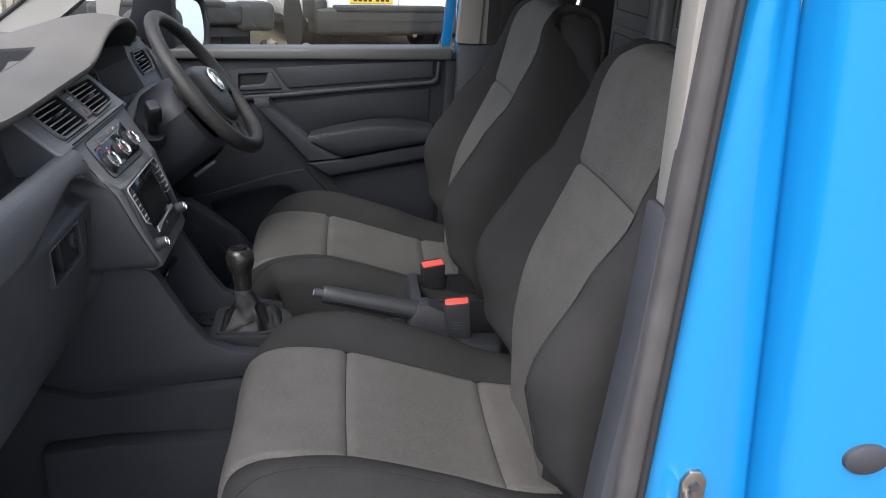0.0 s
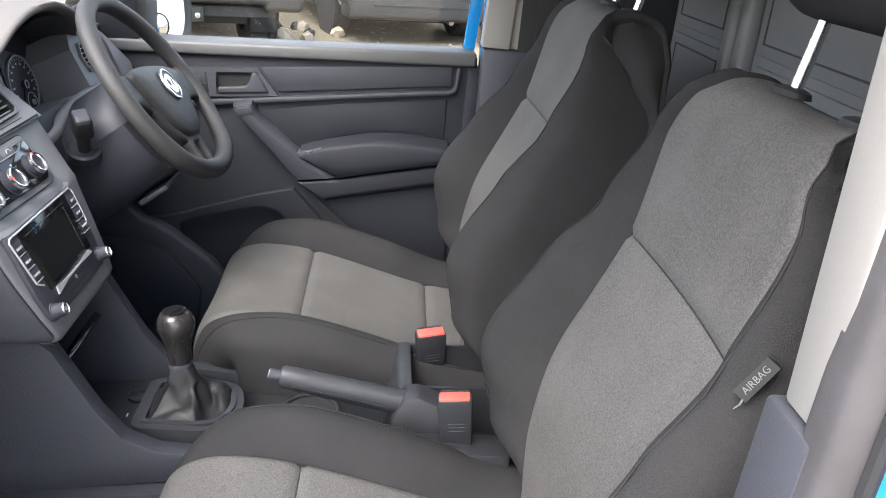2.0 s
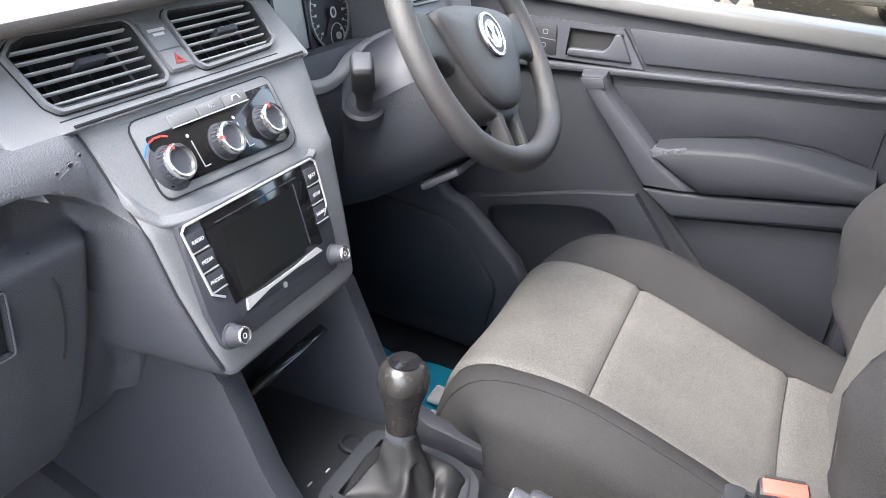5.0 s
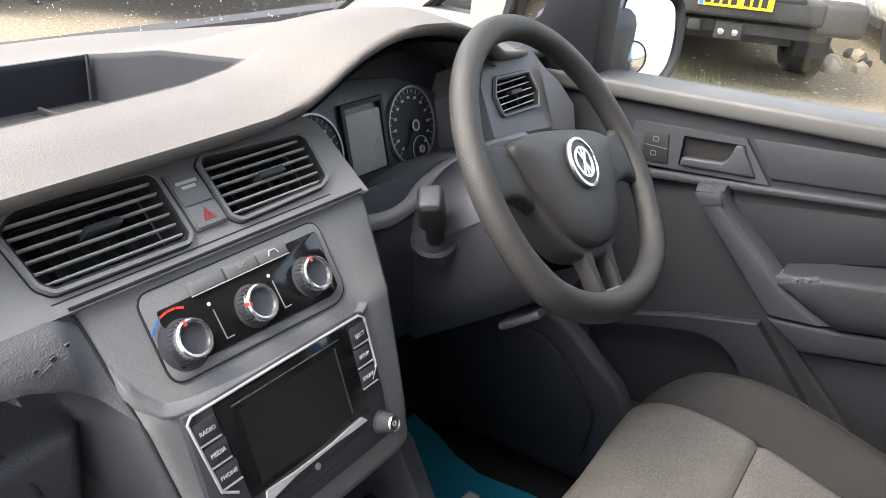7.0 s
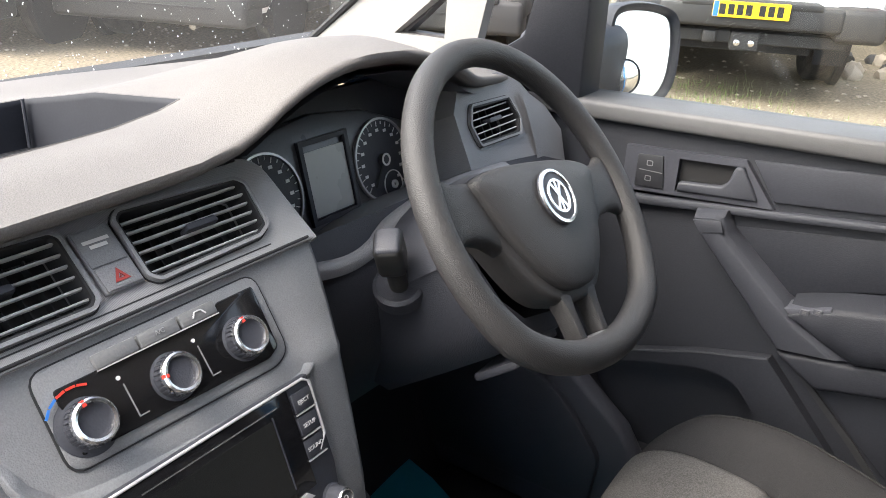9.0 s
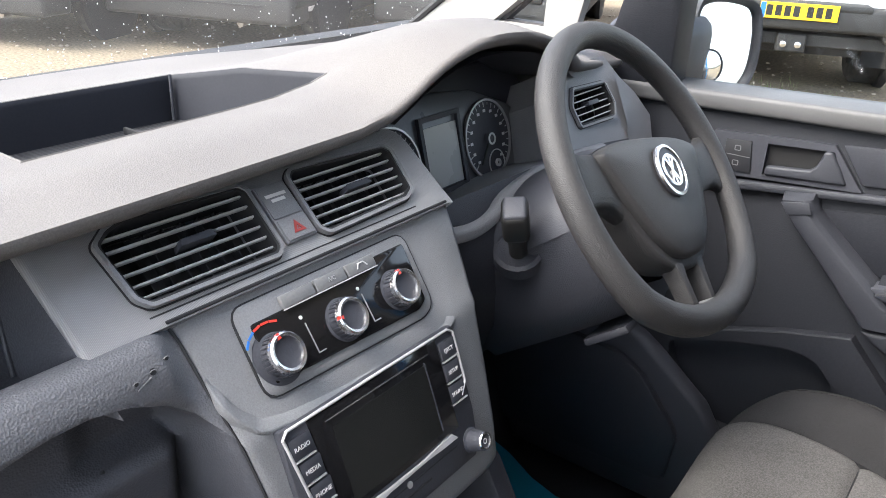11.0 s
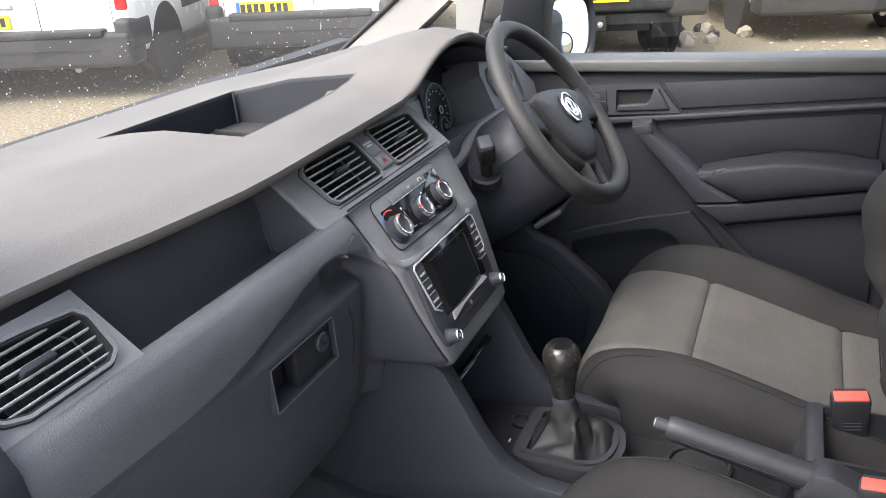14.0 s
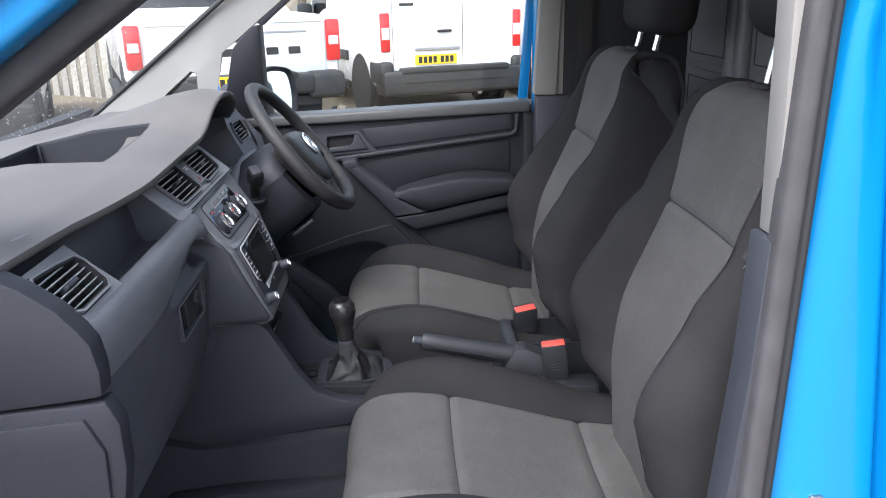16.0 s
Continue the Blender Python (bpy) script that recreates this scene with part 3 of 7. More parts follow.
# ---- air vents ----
# pale base paints the glint of sky along dark slat edges
LIT_SLAT = material("lit_slat_plastic", (0.42, 0.42, 0.425), 0.3, stain=0.2, spec=0.5)
def air_vent(name, label, poly, m, slats, knob, fins=7, group="air vents"):
    """A framed outlet: bezel, dark throat, slats, fins and a thumb tab."""
    v = thing(name, label, "air vent", group)
    poly = rounded(poly, 0.002)
    part("bezel", ring(inset(poly, -0.0046), 0.0030, -0.006, 0.0024, m), DASH, v)
    part("bezel_gap", ring(inset(poly, -0.0060), 0.0014, -0.006, -0.0026, m), BLACK, v)
    part("inner_rim", ring(inset(poly, -0.0016), 0.0022, -0.03, 0.0008, m), BLACK, v)
    part("throat", prism(inset(poly, -0.001), -0.045, -0.034, m), BLACK, v)
    y0, y1 = min(p[1] for p in poly), max(p[1] for p in poly)

    def span(h):
        xs = []
        for a, b in zip(poly, poly[1:] + poly[:1]):
            if (a[1] - h) * (b[1] - h) < 0:
                xs.append(a[0] + (b[0] - a[0]) * (h - a[1]) / (b[1] - a[1]))
        return min(xs), max(xs)

    for i in range(slats):
        h = y0 + (y1 - y0) * (i + 0.7) / (slats + 0.4)
        a, b = span(h)
        bm = bmesh.new()
        prof = [(-0.0005, -0.0008), (0.0, 0.0002), (-0.0007, 0.0009), (-0.0040, -0.0002), (-0.0040, -0.0010)]
        vs = [[bm.verts.new(m @ Vector((x, h + q, p - 0.004))) for p, q in prof] for x in (a, b)]
        for k in range(5):
            bm.faces.new((vs[0][k], vs[0][(k + 1) % 5], vs[1][(k + 1) % 5], vs[1][k]))
        bm.faces.new(vs[0]), bm.faces.new(vs[1])
        part("slat", bm, LIT_SLAT, v)
    x0, x1 = min(p[0] for p in poly), max(p[0] for p in poly)
    for i in range(fins):
        x = x0 + (x1 - x0) * (i + 1) / (fins + 1)
        part("fin", box((x - 0.0007, y0 + 0.004, -0.034), (x + 0.0007, y1 - 0.004, -0.024), m=m), BLACK, v)
    part("thumb_tab", prism([(knob[0] - 0.016, knob[1] - 0.003), (knob[0] + 0.016, knob[1] - 0.003), (knob[0] + 0.014, knob[1] + 0.003), (knob[0] - 0.014, knob[1] + 0.003)], -0.012, 0.002, m, bevel=0.0015), DARK, v)
    return v


vent_m = basis((-0.406, MID, 1.0875), (0, 1, 0), (-0.745, 0, 0.667))
# closed end of the shelf, running back from the vent housing
rows = []
for k in range(9):
    u = k / 8
    low, high = Vector((-0.468, 1.186, 1.046)), Vector((-0.507, 1.197, 1.150))
    low_edge, high_edge = vent_m @ Vector((-0.1935, -0.045, -0.008)), vent_m @ Vector((-0.2010, 0.090, -0.008))
    rows.append([low.lerp(low_edge, u), low.lerp(low_edge, u).lerp(high.lerp(high_edge, u), 0.5), high.lerp(high_edge, u)])
part("shelf_end", sheet(rows), DASH_SHADED, dash, sharp=60)
part("shelf_crease", tube([Vector((-0.4665, 1.1865, 1.056)), Vector((-0.4755, 1.189, 1.075)), Vector((-0.485, 1.192, 1.10))], 0.0018, 8), DASH_SHADED, dash)
# housing of the two middle vents
house = [(-0.192, -0.003), (0.181, -0.003), (0.1775, 0.040), (0.1755, 0.074), (0.169, 0.084), (0.158, 0.088), (-0.197, 0.088)]
left = [(-0.140, 0.0160), (-0.0305, 0.0150), (-0.0260, 0.0195), (-0.0248, 0.0690), (-0.0285, 0.0732), (-0.127, 0.0765), (-0.1405, 0.0722), (-0.1510, 0.0645), (-0.1462, 0.0225)]
right = [(0.0275, 0.0165), (0.127, 0.0190), (0.1385, 0.0245), (0.1440, 0.0640), (0.1385, 0.0690), (0.0290, 0.0735), (0.0235, 0.0690), (0.0222, 0.0215)]
part("vent_housing", holed(house, [left, right], -0.06, -0.003, vent_m), DASH_WEAVE, dash, "finely woven grey vent housing")
part("housing_edge", tube([vent_m @ Vector(p) for p in ((-0.1915, -0.010, -0.0075), (-0.194, 0.04, -0.0075), (-0.1965, 0.092, -0.0075))], 0.0048, 12), DASH_WEAVE, dash)
part("housing_edge", tube(curve_points([vent_m @ Vector(p) for p in ((0.1815, -0.004, -0.0075), (0.1780, 0.040, -0.0075), (0.1755, 0.072, -0.0075), (0.168, 0.084, -0.0075), (0.156, 0.089, -0.0075))], 24), 0.0046, 12), DASH_WEAVE, dash)
part("housing_seam", tube([vent_m @ Vector((x, -0.0005, -0.0025)) for x in (-0.138, -0.07, 0.0, 0.10, 0.174)], 0.0013, 6), BLACK, dash)
part("housing_groove", tube([vent_m @ Vector((x, 0.0065 + 0.000004 * i, -0.0032)) for i, x in enumerate((-0.146, -0.05, 0.05, 0.135))], 0.0007, 6), BLACK, dash)
air_vent("air_vent", "slatted middle air vent beside the hazard switch", left, vent_m, 6, (-0.083, 0.0475))
air_vent("air_vent", "slatted middle air vent beside the instrument hood", right, vent_m, 6, (0.086, 0.0445))
hazard = thing("hazard_switch", "grey switch block with a red warning triangle", "switch")
part("block", prism([(-0.0165, 0.0175), (0.0155, 0.0175), (0.0155, 0.0700), (-0.0165, 0.0700)], -0.03, 0.0005, vent_m, bevel=0.001), DASH, hazard)
part("button", prism([(-0.0150, 0.0187), (0.0142, 0.0187), (0.0142, 0.0378), (-0.0150, 0.0378)], 0.0, 0.0022, vent_m, bevel=0.0012), DASH, hazard)
part("airbag_lamp_panel", prism([(-0.0155, 0.0392), (0.0142, 0.0392), (0.0142, 0.0690), (-0.0155, 0.0690)], 0.0, 0.0018, vent_m, bevel=0.001), FASCIA, hazard)
tri_out = [(-0.0064, 0.0232), (0.0060, 0.0232), (-0.0002, 0.0340)]
part("warning_triangle", ring(tri_out, 0.0022, 0.002, 0.0028, vent_m), DIM_RED, hazard, "red warning triangle")
part("warning_core", prism(inset(tri_out, 0.0030), 0.002, 0.0028, vent_m), DIM_RED, hazard)
for dx, dy, w in ((-0.001, 0.0590, 0.0105), (-0.001, 0.0545, 0.0070)):
    part("lettering", box((dx - w, dy - 0.0014, 0.0017), (dx + w, dy + 0.0014, 0.0021), m=vent_m), PALE_INK, hazard)

pv_m = basis((-0.406, 0.834, 1.0865), (0, 1, 0), (-0.745, 0, 0.667))
PV = [(-0.030, 0.0110), (0.048, 0.0110), (0.0585, 0.0175), (0.0620, 0.0500), (0.0560, 0.0590), (0.014, 0.0640), (-0.040, 0.0680), (-0.052, 0.0600), (-0.0560, 0.0300), (-0.046, 0.0170)]
part("vent_pod", holed([(-0.069, -0.003), (0.080, -0.003), (0.073, 0.080), (-0.069, 0.080)], [PV], -0.06, -0.003, pv_m), DASH_WEAVE, dash)
air_vent("air_vent", "slatted outer air vent on the passenger side", PV, pv_m, 6, (0.005, 0.040))

# ---- instrument binnacle ----
back = [[Vector((soft_line(LIP_X, y) - 0.012 - 0.115 * k, y, soft_line(LIP_Z, y) - 0.026 - 0.014 * k)) for k in (0, 0.5, 1)] for y in [1.545 + 0.0215 * i for i in range(21)]]
part("binnacle_roof", sheet(back), DARK, dash)
clu_m = basis((-0.541, 1.801, 1.062), (0, 1, 0), (-0.25, 0, 0.97))
cluster = thing("instrument_cluster", "dark instrument cluster with round dials and a grey display", "instrument cluster")
part("panel", prism([(-0.235, -0.085), (0.15, -0.085), (0.176, -0.045), (0.166, -0.012), (0.138, 0.018), (0.104, 0.039), (0.03, 0.066), (-0.055, 0.076), (-0.123, 0.068), (-0.20, 0.040), (-0.25, -0.010)], -0.03, -0.001, clu_m, bevel=0.004), CLUSTER, cluster)
part("binnacle_back", prism([(-0.24, -0.09), (0.20, -0.09), (0.20, 0.02), (0.13, 0.095), (-0.20, 0.095), (-0.25, 0.0)], -0.05, -0.012, clu_m), DARK, dash)


def dial(cx, cy, r, inner=True):
    d = part("dial", turned([(0, 0), (r, 0), (r, 0.002), (0, 0.002)], clu_m @ pose(cx, cy, 0), 40), DARK, cluster)
    part("dial_rim", turned([(r - 0.001, 0.0), (r + 0.0015, 0.0), (r + 0.0015, 0.0045), (r - 0.001, 0.0045)], clu_m @ pose(cx, cy, 0), 48), SILVER, d)
    for i in range(25):
        a = radians(225 - 270 * i / 24)
        k = 0.006 if i % 2 == 0 else 0.0035
        part("tick", box((r - 0.003 - k, -0.0005, 0.0022), (r - 0.003, 0.0005, 0.0028), m=clu_m @ pose(cx, cy, 0, 0, 0, math.degrees(a))), PALE_INK, d)
        if i % 2 == 0 and inner:
            part("numeral", box((-0.0028, -0.0018, 0.0022), (0.0028, 0.0018, 0.0026), m=clu_m @ pose(cx + (r - 0.0135) * math.cos(a), cy + (r - 0.0135) * math.sin(a), 0)), PALE_INK, d)
    part("needle", box((-0.004, -0.001, 0.004), (r - 0.012, 0.001, 0.006), m=clu_m @ pose(cx, cy, 0, 0, 0, 232)), INK, d)
    hub = part("needle_hub", turned([(0, 0.002), (0.0075, 0.002), (0.0075, 0.008), (0.006, 0.0085), (0, 0.0085)], clu_m @ pose(cx, cy, 0), 24), DARK, d)
    part("hub_ring", turned([(0.0055, 0.0085), (0.0078, 0.0085), (0.0078, 0.0095), (0.0055, 0.0095)], clu_m @ pose(cx, cy, 0), 24), PALE_INK, d)
    return d


speedo = dial(0.047, 0.0, 0.050)
for cx, cy, r in ((0.060, -0.034, 0.018),):
    part("small_dial", turned([(r - 0.0012, 0.002), (r, 0.002), (r, 0.0032), (r - 0.0012, 0.0032)], clu_m @ pose(cx, cy, 0), 32), PALE_INK, speedo)
    part("small_hub", turned([(0.003, 0.003), (0.0052, 0.003), (0.0052, 0.006), (0.003, 0.006)], clu_m @ pose(cx, cy, 0), 20), PALE_INK, speedo)
dial(-0.147, 0.0, 0.050)
part("display_frame", ring([(-0.090, -0.046), (-0.009, -0.046), (-0.009, 0.050), (-0.090, 0.050)], 0.006, 0.0, 0.005, clu_m), DARK, cluster)
part("display", box((-0.083, -0.038, 0.0), (-0.016, 0.036, 0.002), m=clu_m), DISPLAY, cluster, "blank grey display")
part("trim_strip", box((-0.23, -0.082, -0.001), (0.14, -0.060, 0.006), 0.003, m=clu_m), DASH, cluster)
# the curved ledge between the instruments and the steering column
edge = curve_points([Vector((0, y, z)) for y, z in ((1.578, 1.050), (1.605, 1.041), (1.650, 1.034), (1.690, 1.039), (1.720, 1.053), (1.78, 1.063), (1.86, 1.064), (1.96, 1.056))], 40)
rows = [[(-0.535, p.y, p.z - 0.045), (-0.455, p.y, p.z - 0.018), (-0.440, p.y, p.z - 0.010), (-0.434, p.y, p.z - 0.001), (-0.428, p.y, p.z), (-0.422, p.y, p.z - 0.002), (-0.419, p.y, p.z - 0.006), (-0.420, p.y, p.z - 0.015), (-0.428, p.y, p.z - 0.018), (-0.47, p.y, p.z - 0.022)] for p in edge]
part("binnacle_ledge", sheet(rows), DASH, dash, "curved ledge under the instruments", sharp=60)

# outer vent on the driver's side and its pod
dv_m = basis((-0.452, 1.99, 1.075), (0, 1, 0), (-0.45, 0, 0.89))
DV = [(-0.049, 0.005), (0.047, 0.002), (0.056, 0.018), (0.045, 0.047), (-0.042, 0.050), (-0.055, 0.030)]
part("driver_vent_pod", holed([(-0.085, -0.045), (0.10, -0.06), (0.12, 0.03), (0.075, 0.085), (-0.05, 0.085), (-0.08, 0.05)], [DV], -0.12, -0.003, dv_m), DASH, dash)
air_vent("air_vent", "small slatted air vent beyond the steering wheel", DV, dv_m, 5, (0.0, 0.028), 5)

# driver's knee panel and the surround of the steering column
KNEE = [(-0.455, 1.055), (-0.435, 1.035), (-0.42, 1.00), (-0.415, 0.95), (-0.42, 0.90), (-0.45, 0.84), (-0.50, 0.79), (-0.60, 0.75)]
part("knee_panel", sheet([[(x + 0.01 * math.sin((y - 1.56) / 0.54 * math.pi), y, z) for x, z in KNEE] for y in [1.54 + 0.03 * i for i in range(21)]]), CONSOLE, dash, sharp=70)
part("side_pod", sheet([[(-0.47, 2.06 + 0.02 * i, 1.13 - 0.01 * i) for i in range(5)], [(-0.44, 2.06 + 0.02 * i, 1.06) for i in range(5)], [(-0.40, 2.06 + 0.02 * i, 0.9) for i in range(5)]]), DASH, dash)

# ---- centre fascia with heater controls and radio ----
fascia = thing("centre_fascia", "grey plastic centre fascia holding heater controls and radio", "fascia")
AC_M = basis((-0.3545, MID + 0.007, 1.004), (0, 1, 0), (-0.596, 0, 0.803))
RA_M = basis((-0.3505, MID - 0.001, 1.009), (0, 1, 0), (-0.371, 0, 0.928))
sec = [(1.0865, -0.4165, 1.261, 1.584), (1.0855, -0.4145, 1.262, 1.584), (1.0825, -0.4105, 1.264, 1.584), (1.078, -0.4085, 1.266, 1.583), (1.06, -0.3965, 1.269, 1.580), (1.03, -0.3745, 1.271, 1.570), (1.012, -0.3600, 1.273, 1.562), (1.004, -0.3520, 1.274, 1.558), (0.998, -0.350, 1.275, 1.556), (0.95, -0.331, 1.282, 1.549), (0.90, -0.311, 1.295, 1.540), (0.872, -0.300, 1.305, 1.532), (0.862, -0.302, 1.312, 1.524), (0.855, -0.312, 1.318, 1.515)]
rows = []
for z, x, a, b in sec:
    row = [(-0.50, a + 0.003, z - 0.02), (x - 0.03, a + 0.0015, z), (x - 0.010, a, z), (x - 0.003, a + 0.003, z), (x, a + 0.009, z)]
    row += [(x, a + 0.009 + (b - a - 0.018) * k / 8, z) for k in range(1, 8)]
    row += [(x, b - 0.009, z), (x - 0.003, b - 0.003, z), (x - 0.010, b, z), (x - 0.03, b + 0.006, z), (-0.50, b + 0.010, z - 0.02)]
    rows.append(row)
part("fascia_body", sheet(rows, closed_u=False), FASCIA, fascia, sharp=60)
part("underside", prism([(-0.50, 1.325), (-0.312, 1.320), (-0.312, 1.510), (-0.50, 1.515)], 0.852, 0.8555), BLACK, fascia)
# the raised edge between heater panel and radio
ridge = curve_points([Vector((x, y, 0)) for x, y in ((-0.128, 0.056), (-0.127, 0.034), (-0.117, 0.017), (-0.099, 0.007), (-0.02, 0.0015), (0.066, -0.003), (0.080, -0.0025), (0.104, 0.006), (0.116, 0.014))], 70)
rows = []
for p in ridge:
    side = 1 if p.x > 0 else -1
    lean = side * 0.006 * smooth01(0.06, 0.12, abs(p.x))
    rows.append([AC_M @ Vector((p.x + lean * k, p.y - 0.0095 * k * (1 - 0.5 * smooth01(0.1, 0.14, abs(p.x))), w - 0.005 * max(smooth01(0.100, 0.116, p.x), smooth01(0.030, 0.056, p.y) if p.x < 0 else 0))) for k, w in ((-0.15, -0.003), (0.0, 0.0006), (0.85, 0.0036), (1.0, 0.0038), (1.15, 0.0028), (1.35, -0.003))])
part("brow", sheet(rows), FASCIA, fascia, sharp=50)

heater = thing("heater_panel", "gloss black heater panel with three chrome-ringed knobs", "heater controls")
plate = [(-0.094, 0.021), (0.078, 0.016), (0.091, 0.022), (0.094, 0.083), (-0.092, 0.083)]
plate = rounded(plate, 0.008)
part("surround", prism(inset(plate, -0.004), -0.004, 0.0022, AC_M, bevel=0.001), FASCIA, heater)
part("surround_gap", ring(inset(plate, -0.0052), 0.0014, -0.004, 0.0014, AC_M), BLACK, heater)
part("face", prism(rounded([(-0.0885, 0.0250), (0.074, 0.0200), (0.0865, 0.0255), (0.0905, 0.0785), (0.0530, 0.0785), (0.0500, 0.0715), (-0.0860, 0.0715)], 0.003), 0.0, 0.0042, AC_M, bevel=0.001), GLOSS, heater, "gloss black facing")
KNOBS = ((-0.0760, 0.0420, 0.0164, 12), (-0.0065, 0.0432, 0.0162, 78), (0.0600, 0.0440, 0.0164, 8))
for x, y, r, a in KNOBS:
    km = AC_M @ pose(x, y, 0.000)
    k = part("knob", turned([(0, 0), (r + 0.0055, 0), (r + 0.005, 0.003), (r, 0.005), (r - 0.0015, 0.0155), (r - 0.004, 0.0170), (r - 0.0045, 0.0150), (0, 0.0150)], km, 40), DARK, heater, "black rotary knob with chrome ring")
    part("chrome_ring", turned([(r - 0.0050, 0.0150), (r - 0.0006, 0.0135), (r - 0.0010, 0.0172), (r - 0.0024, 0.0184), (r - 0.0044, 0.0177)], km, 40), CHROME, k)
    part("pointer", box((-0.0013, r - 0.0052, 0.0145), (0.0013, r - 0.0008, 0.0182), m=km @ pose(0, 0, 0, 0, 0, a)), RED, k, "red pointer")
    for i in range(28):
        part("knurl", box((r - 0.0012, -0.0008, 0.005), (r + 0.0002, 0.0008, 0.0135), m=km @ pose(0, 0, 0, 0, 0, i * 360 / 28)), DARK, k)
for i in range(5):
    a = radians(140 - 17 * i)
    x, y = KNOBS[0][0] + 0.0262 * math.cos(a), KNOBS[0][1] + 0.0262 * math.sin(a)
    part("temperature_mark", box((-0.0034, -0.0009, 0.0040), (0.0034, 0.0009, 0.0048), m=AC_M @ pose(x, y, 0, 0, 0, math.degrees(a) - 90)), BLUE_INK if i < 2 else RED, heater)
for x, h, lx in ((-0.044, 0.060, 1), (0.020, 0.060, 1)):
    part("scale_dot", turned([(0, 0.004), (0.0016, 0.004), (0.0016, 0.0048), (0, 0.0048)], AC_M @ pose(x, h, 0), 12), PALE_INK, heater)
    part("scale_line", box((x + 0.001, 0.030, 0.0040), (x + 0.002, 0.055, 0.0047), m=AC_M), SILVER, heater)
    part("scale_foot", box((x + 0.001, 0.0295, 0.0040), (x + 0.009, 0.0305, 0.0047), m=AC_M), SILVER, heater)
for i, x in enumerate((-0.0375, -0.0020, 0.0335)):
    w = 0.0172
    part("key", prism([(x - w, 0.0710), (x + w - 0.001, 0.0710), (x + w - 0.001, 0.0815), (x - w, 0.0815)], 0.002, 0.0070, AC_M, bevel=0.0012), BULKHEAD, heater)
part("chrome_strip", box((-0.0545, 0.0698, 0.003), (0.0500, 0.0708, 0.0066), m=AC_M), SATIN, heater)
writing("key_letters", "A/C", 0.0050, AC_M @ pose(-0.002, 0.0765, 0.0075), SILVER, heater)
part("air_symbol", tube([AC_M @ Vector(p) for p in ((0.027, 0.0745, 0.0075), (0.030, 0.0785, 0.0075), (0.036, 0.0785, 0.0075), (0.039, 0.0745, 0.0075))], 0.0006, 5), PALE_INK, heater)

radio = thing("car_radio", "black car radio with blank screen and chrome-edged keys", "radio")
outline = [(-0.100, -0.006), (0.104, -0.006), (0.104, -0.085), (0.098, -0.118), (0.092, -0.126), (-0.088, -0.126), (-0.094, -0.118), (-0.100, -0.085)]
part("face", prism(outline, -0.004, 0.003, RA_M, bevel=0.0015), DARK, radio)
part("gloss_panel", prism([(-0.075, -0.009), (0.078, -0.009), (0.078, -0.092), (-0.066, -0.092)], 0.001, 0.0045, RA_M, bevel=0.001), GLOSS, radio, "gloss black screen surround")
part("screen", box((-0.054, -0.086, 0.0040), (0.056, -0.024, 0.0050), m=RA_M), SCREEN, radio, "blank black screen")
part("screen_edge", box((0.056, -0.084, 0.0040), (0.0572, -0.022, 0.0056), m=RA_M), DARK, radio)
part("disc_slot", box((-0.060, -0.0175, 0.004), (0.064, -0.0165, 0.0053), m=RA_M), CHROME, radio)
# silver strip drawn in the shape of a reflection on the bottom bezel
part("lower_edge", prism([(-0.055, -0.1035), (-0.02, -0.0985), (0.03, -0.0975), (0.052, -0.0985), (0.072, -0.0985), (0.066, -0.0925), (0.046, -0.0935), (0.025, -0.0955), (-0.02, -0.0955), (-0.052, -0.0935)], 0.003, 0.0055, RA_M), SATIN, radio)
part("seam", box((-0.06, -0.106, 0.0028), (0.07, -0.1052, 0.0036), m=RA_M), BLACK, radio)
part("card_slot", box((-0.025, -0.115, 0.0028), (0.03, -0.1135, 0.0036), m=RA_M), BLACK, radio)
part("memory_mark", turned([(0, 0.003), (0.003, 0.003), (0.003, 0.0042), (0, 0.0042)], RA_M @ pose(0.004, -0.1055, 0), 14), SILVER, radio)
edge = [(-0.076, -0.080), (-0.089, -0.072), (-0.099, -0.012), (-0.094, -0.0075), (0.0, -0.0072), (0.096, -0.0075), (0.1025, -0.012), (0.1015, -0.058), (0.092, -0.068)]
part("chrome_edge", tube([RA_M @ Vector((x, y, 0.0042)) for x, y in edge], 0.0013, 8), SATIN, radio)
for side, words in ((-1, ("RADIO", "MEDIA", "PHONE")), (1, ("EJECT", "SETUP", "SOUND"))):
    for i, w in enumerate(words):
        x, y = (-0.0855 + 0.003 * i if side < 0 else 0.0905 - 0.0012 * i), -0.0235 - 0.0195 * i
        key = part("key", prism([(x - 0.0105, y - 0.0075), (x + 0.0105, y - 0.0075), (x + 0.0105, y + 0.0085), (x - 0.0105, y + 0.0085)], 0.002, 0.0052, RA_M, bevel=0.001), DARK, radio)
        writing("key_letters", w, 0.0049, RA_M @ pose(x, y, 0.0054), PALE_INK, key)
        part("chrome_line", box((x - 0.0105, y - 0.0092, 0.0035), (x + 0.0105, y - 0.0082, 0.0055), m=RA_M), SATIN, key)
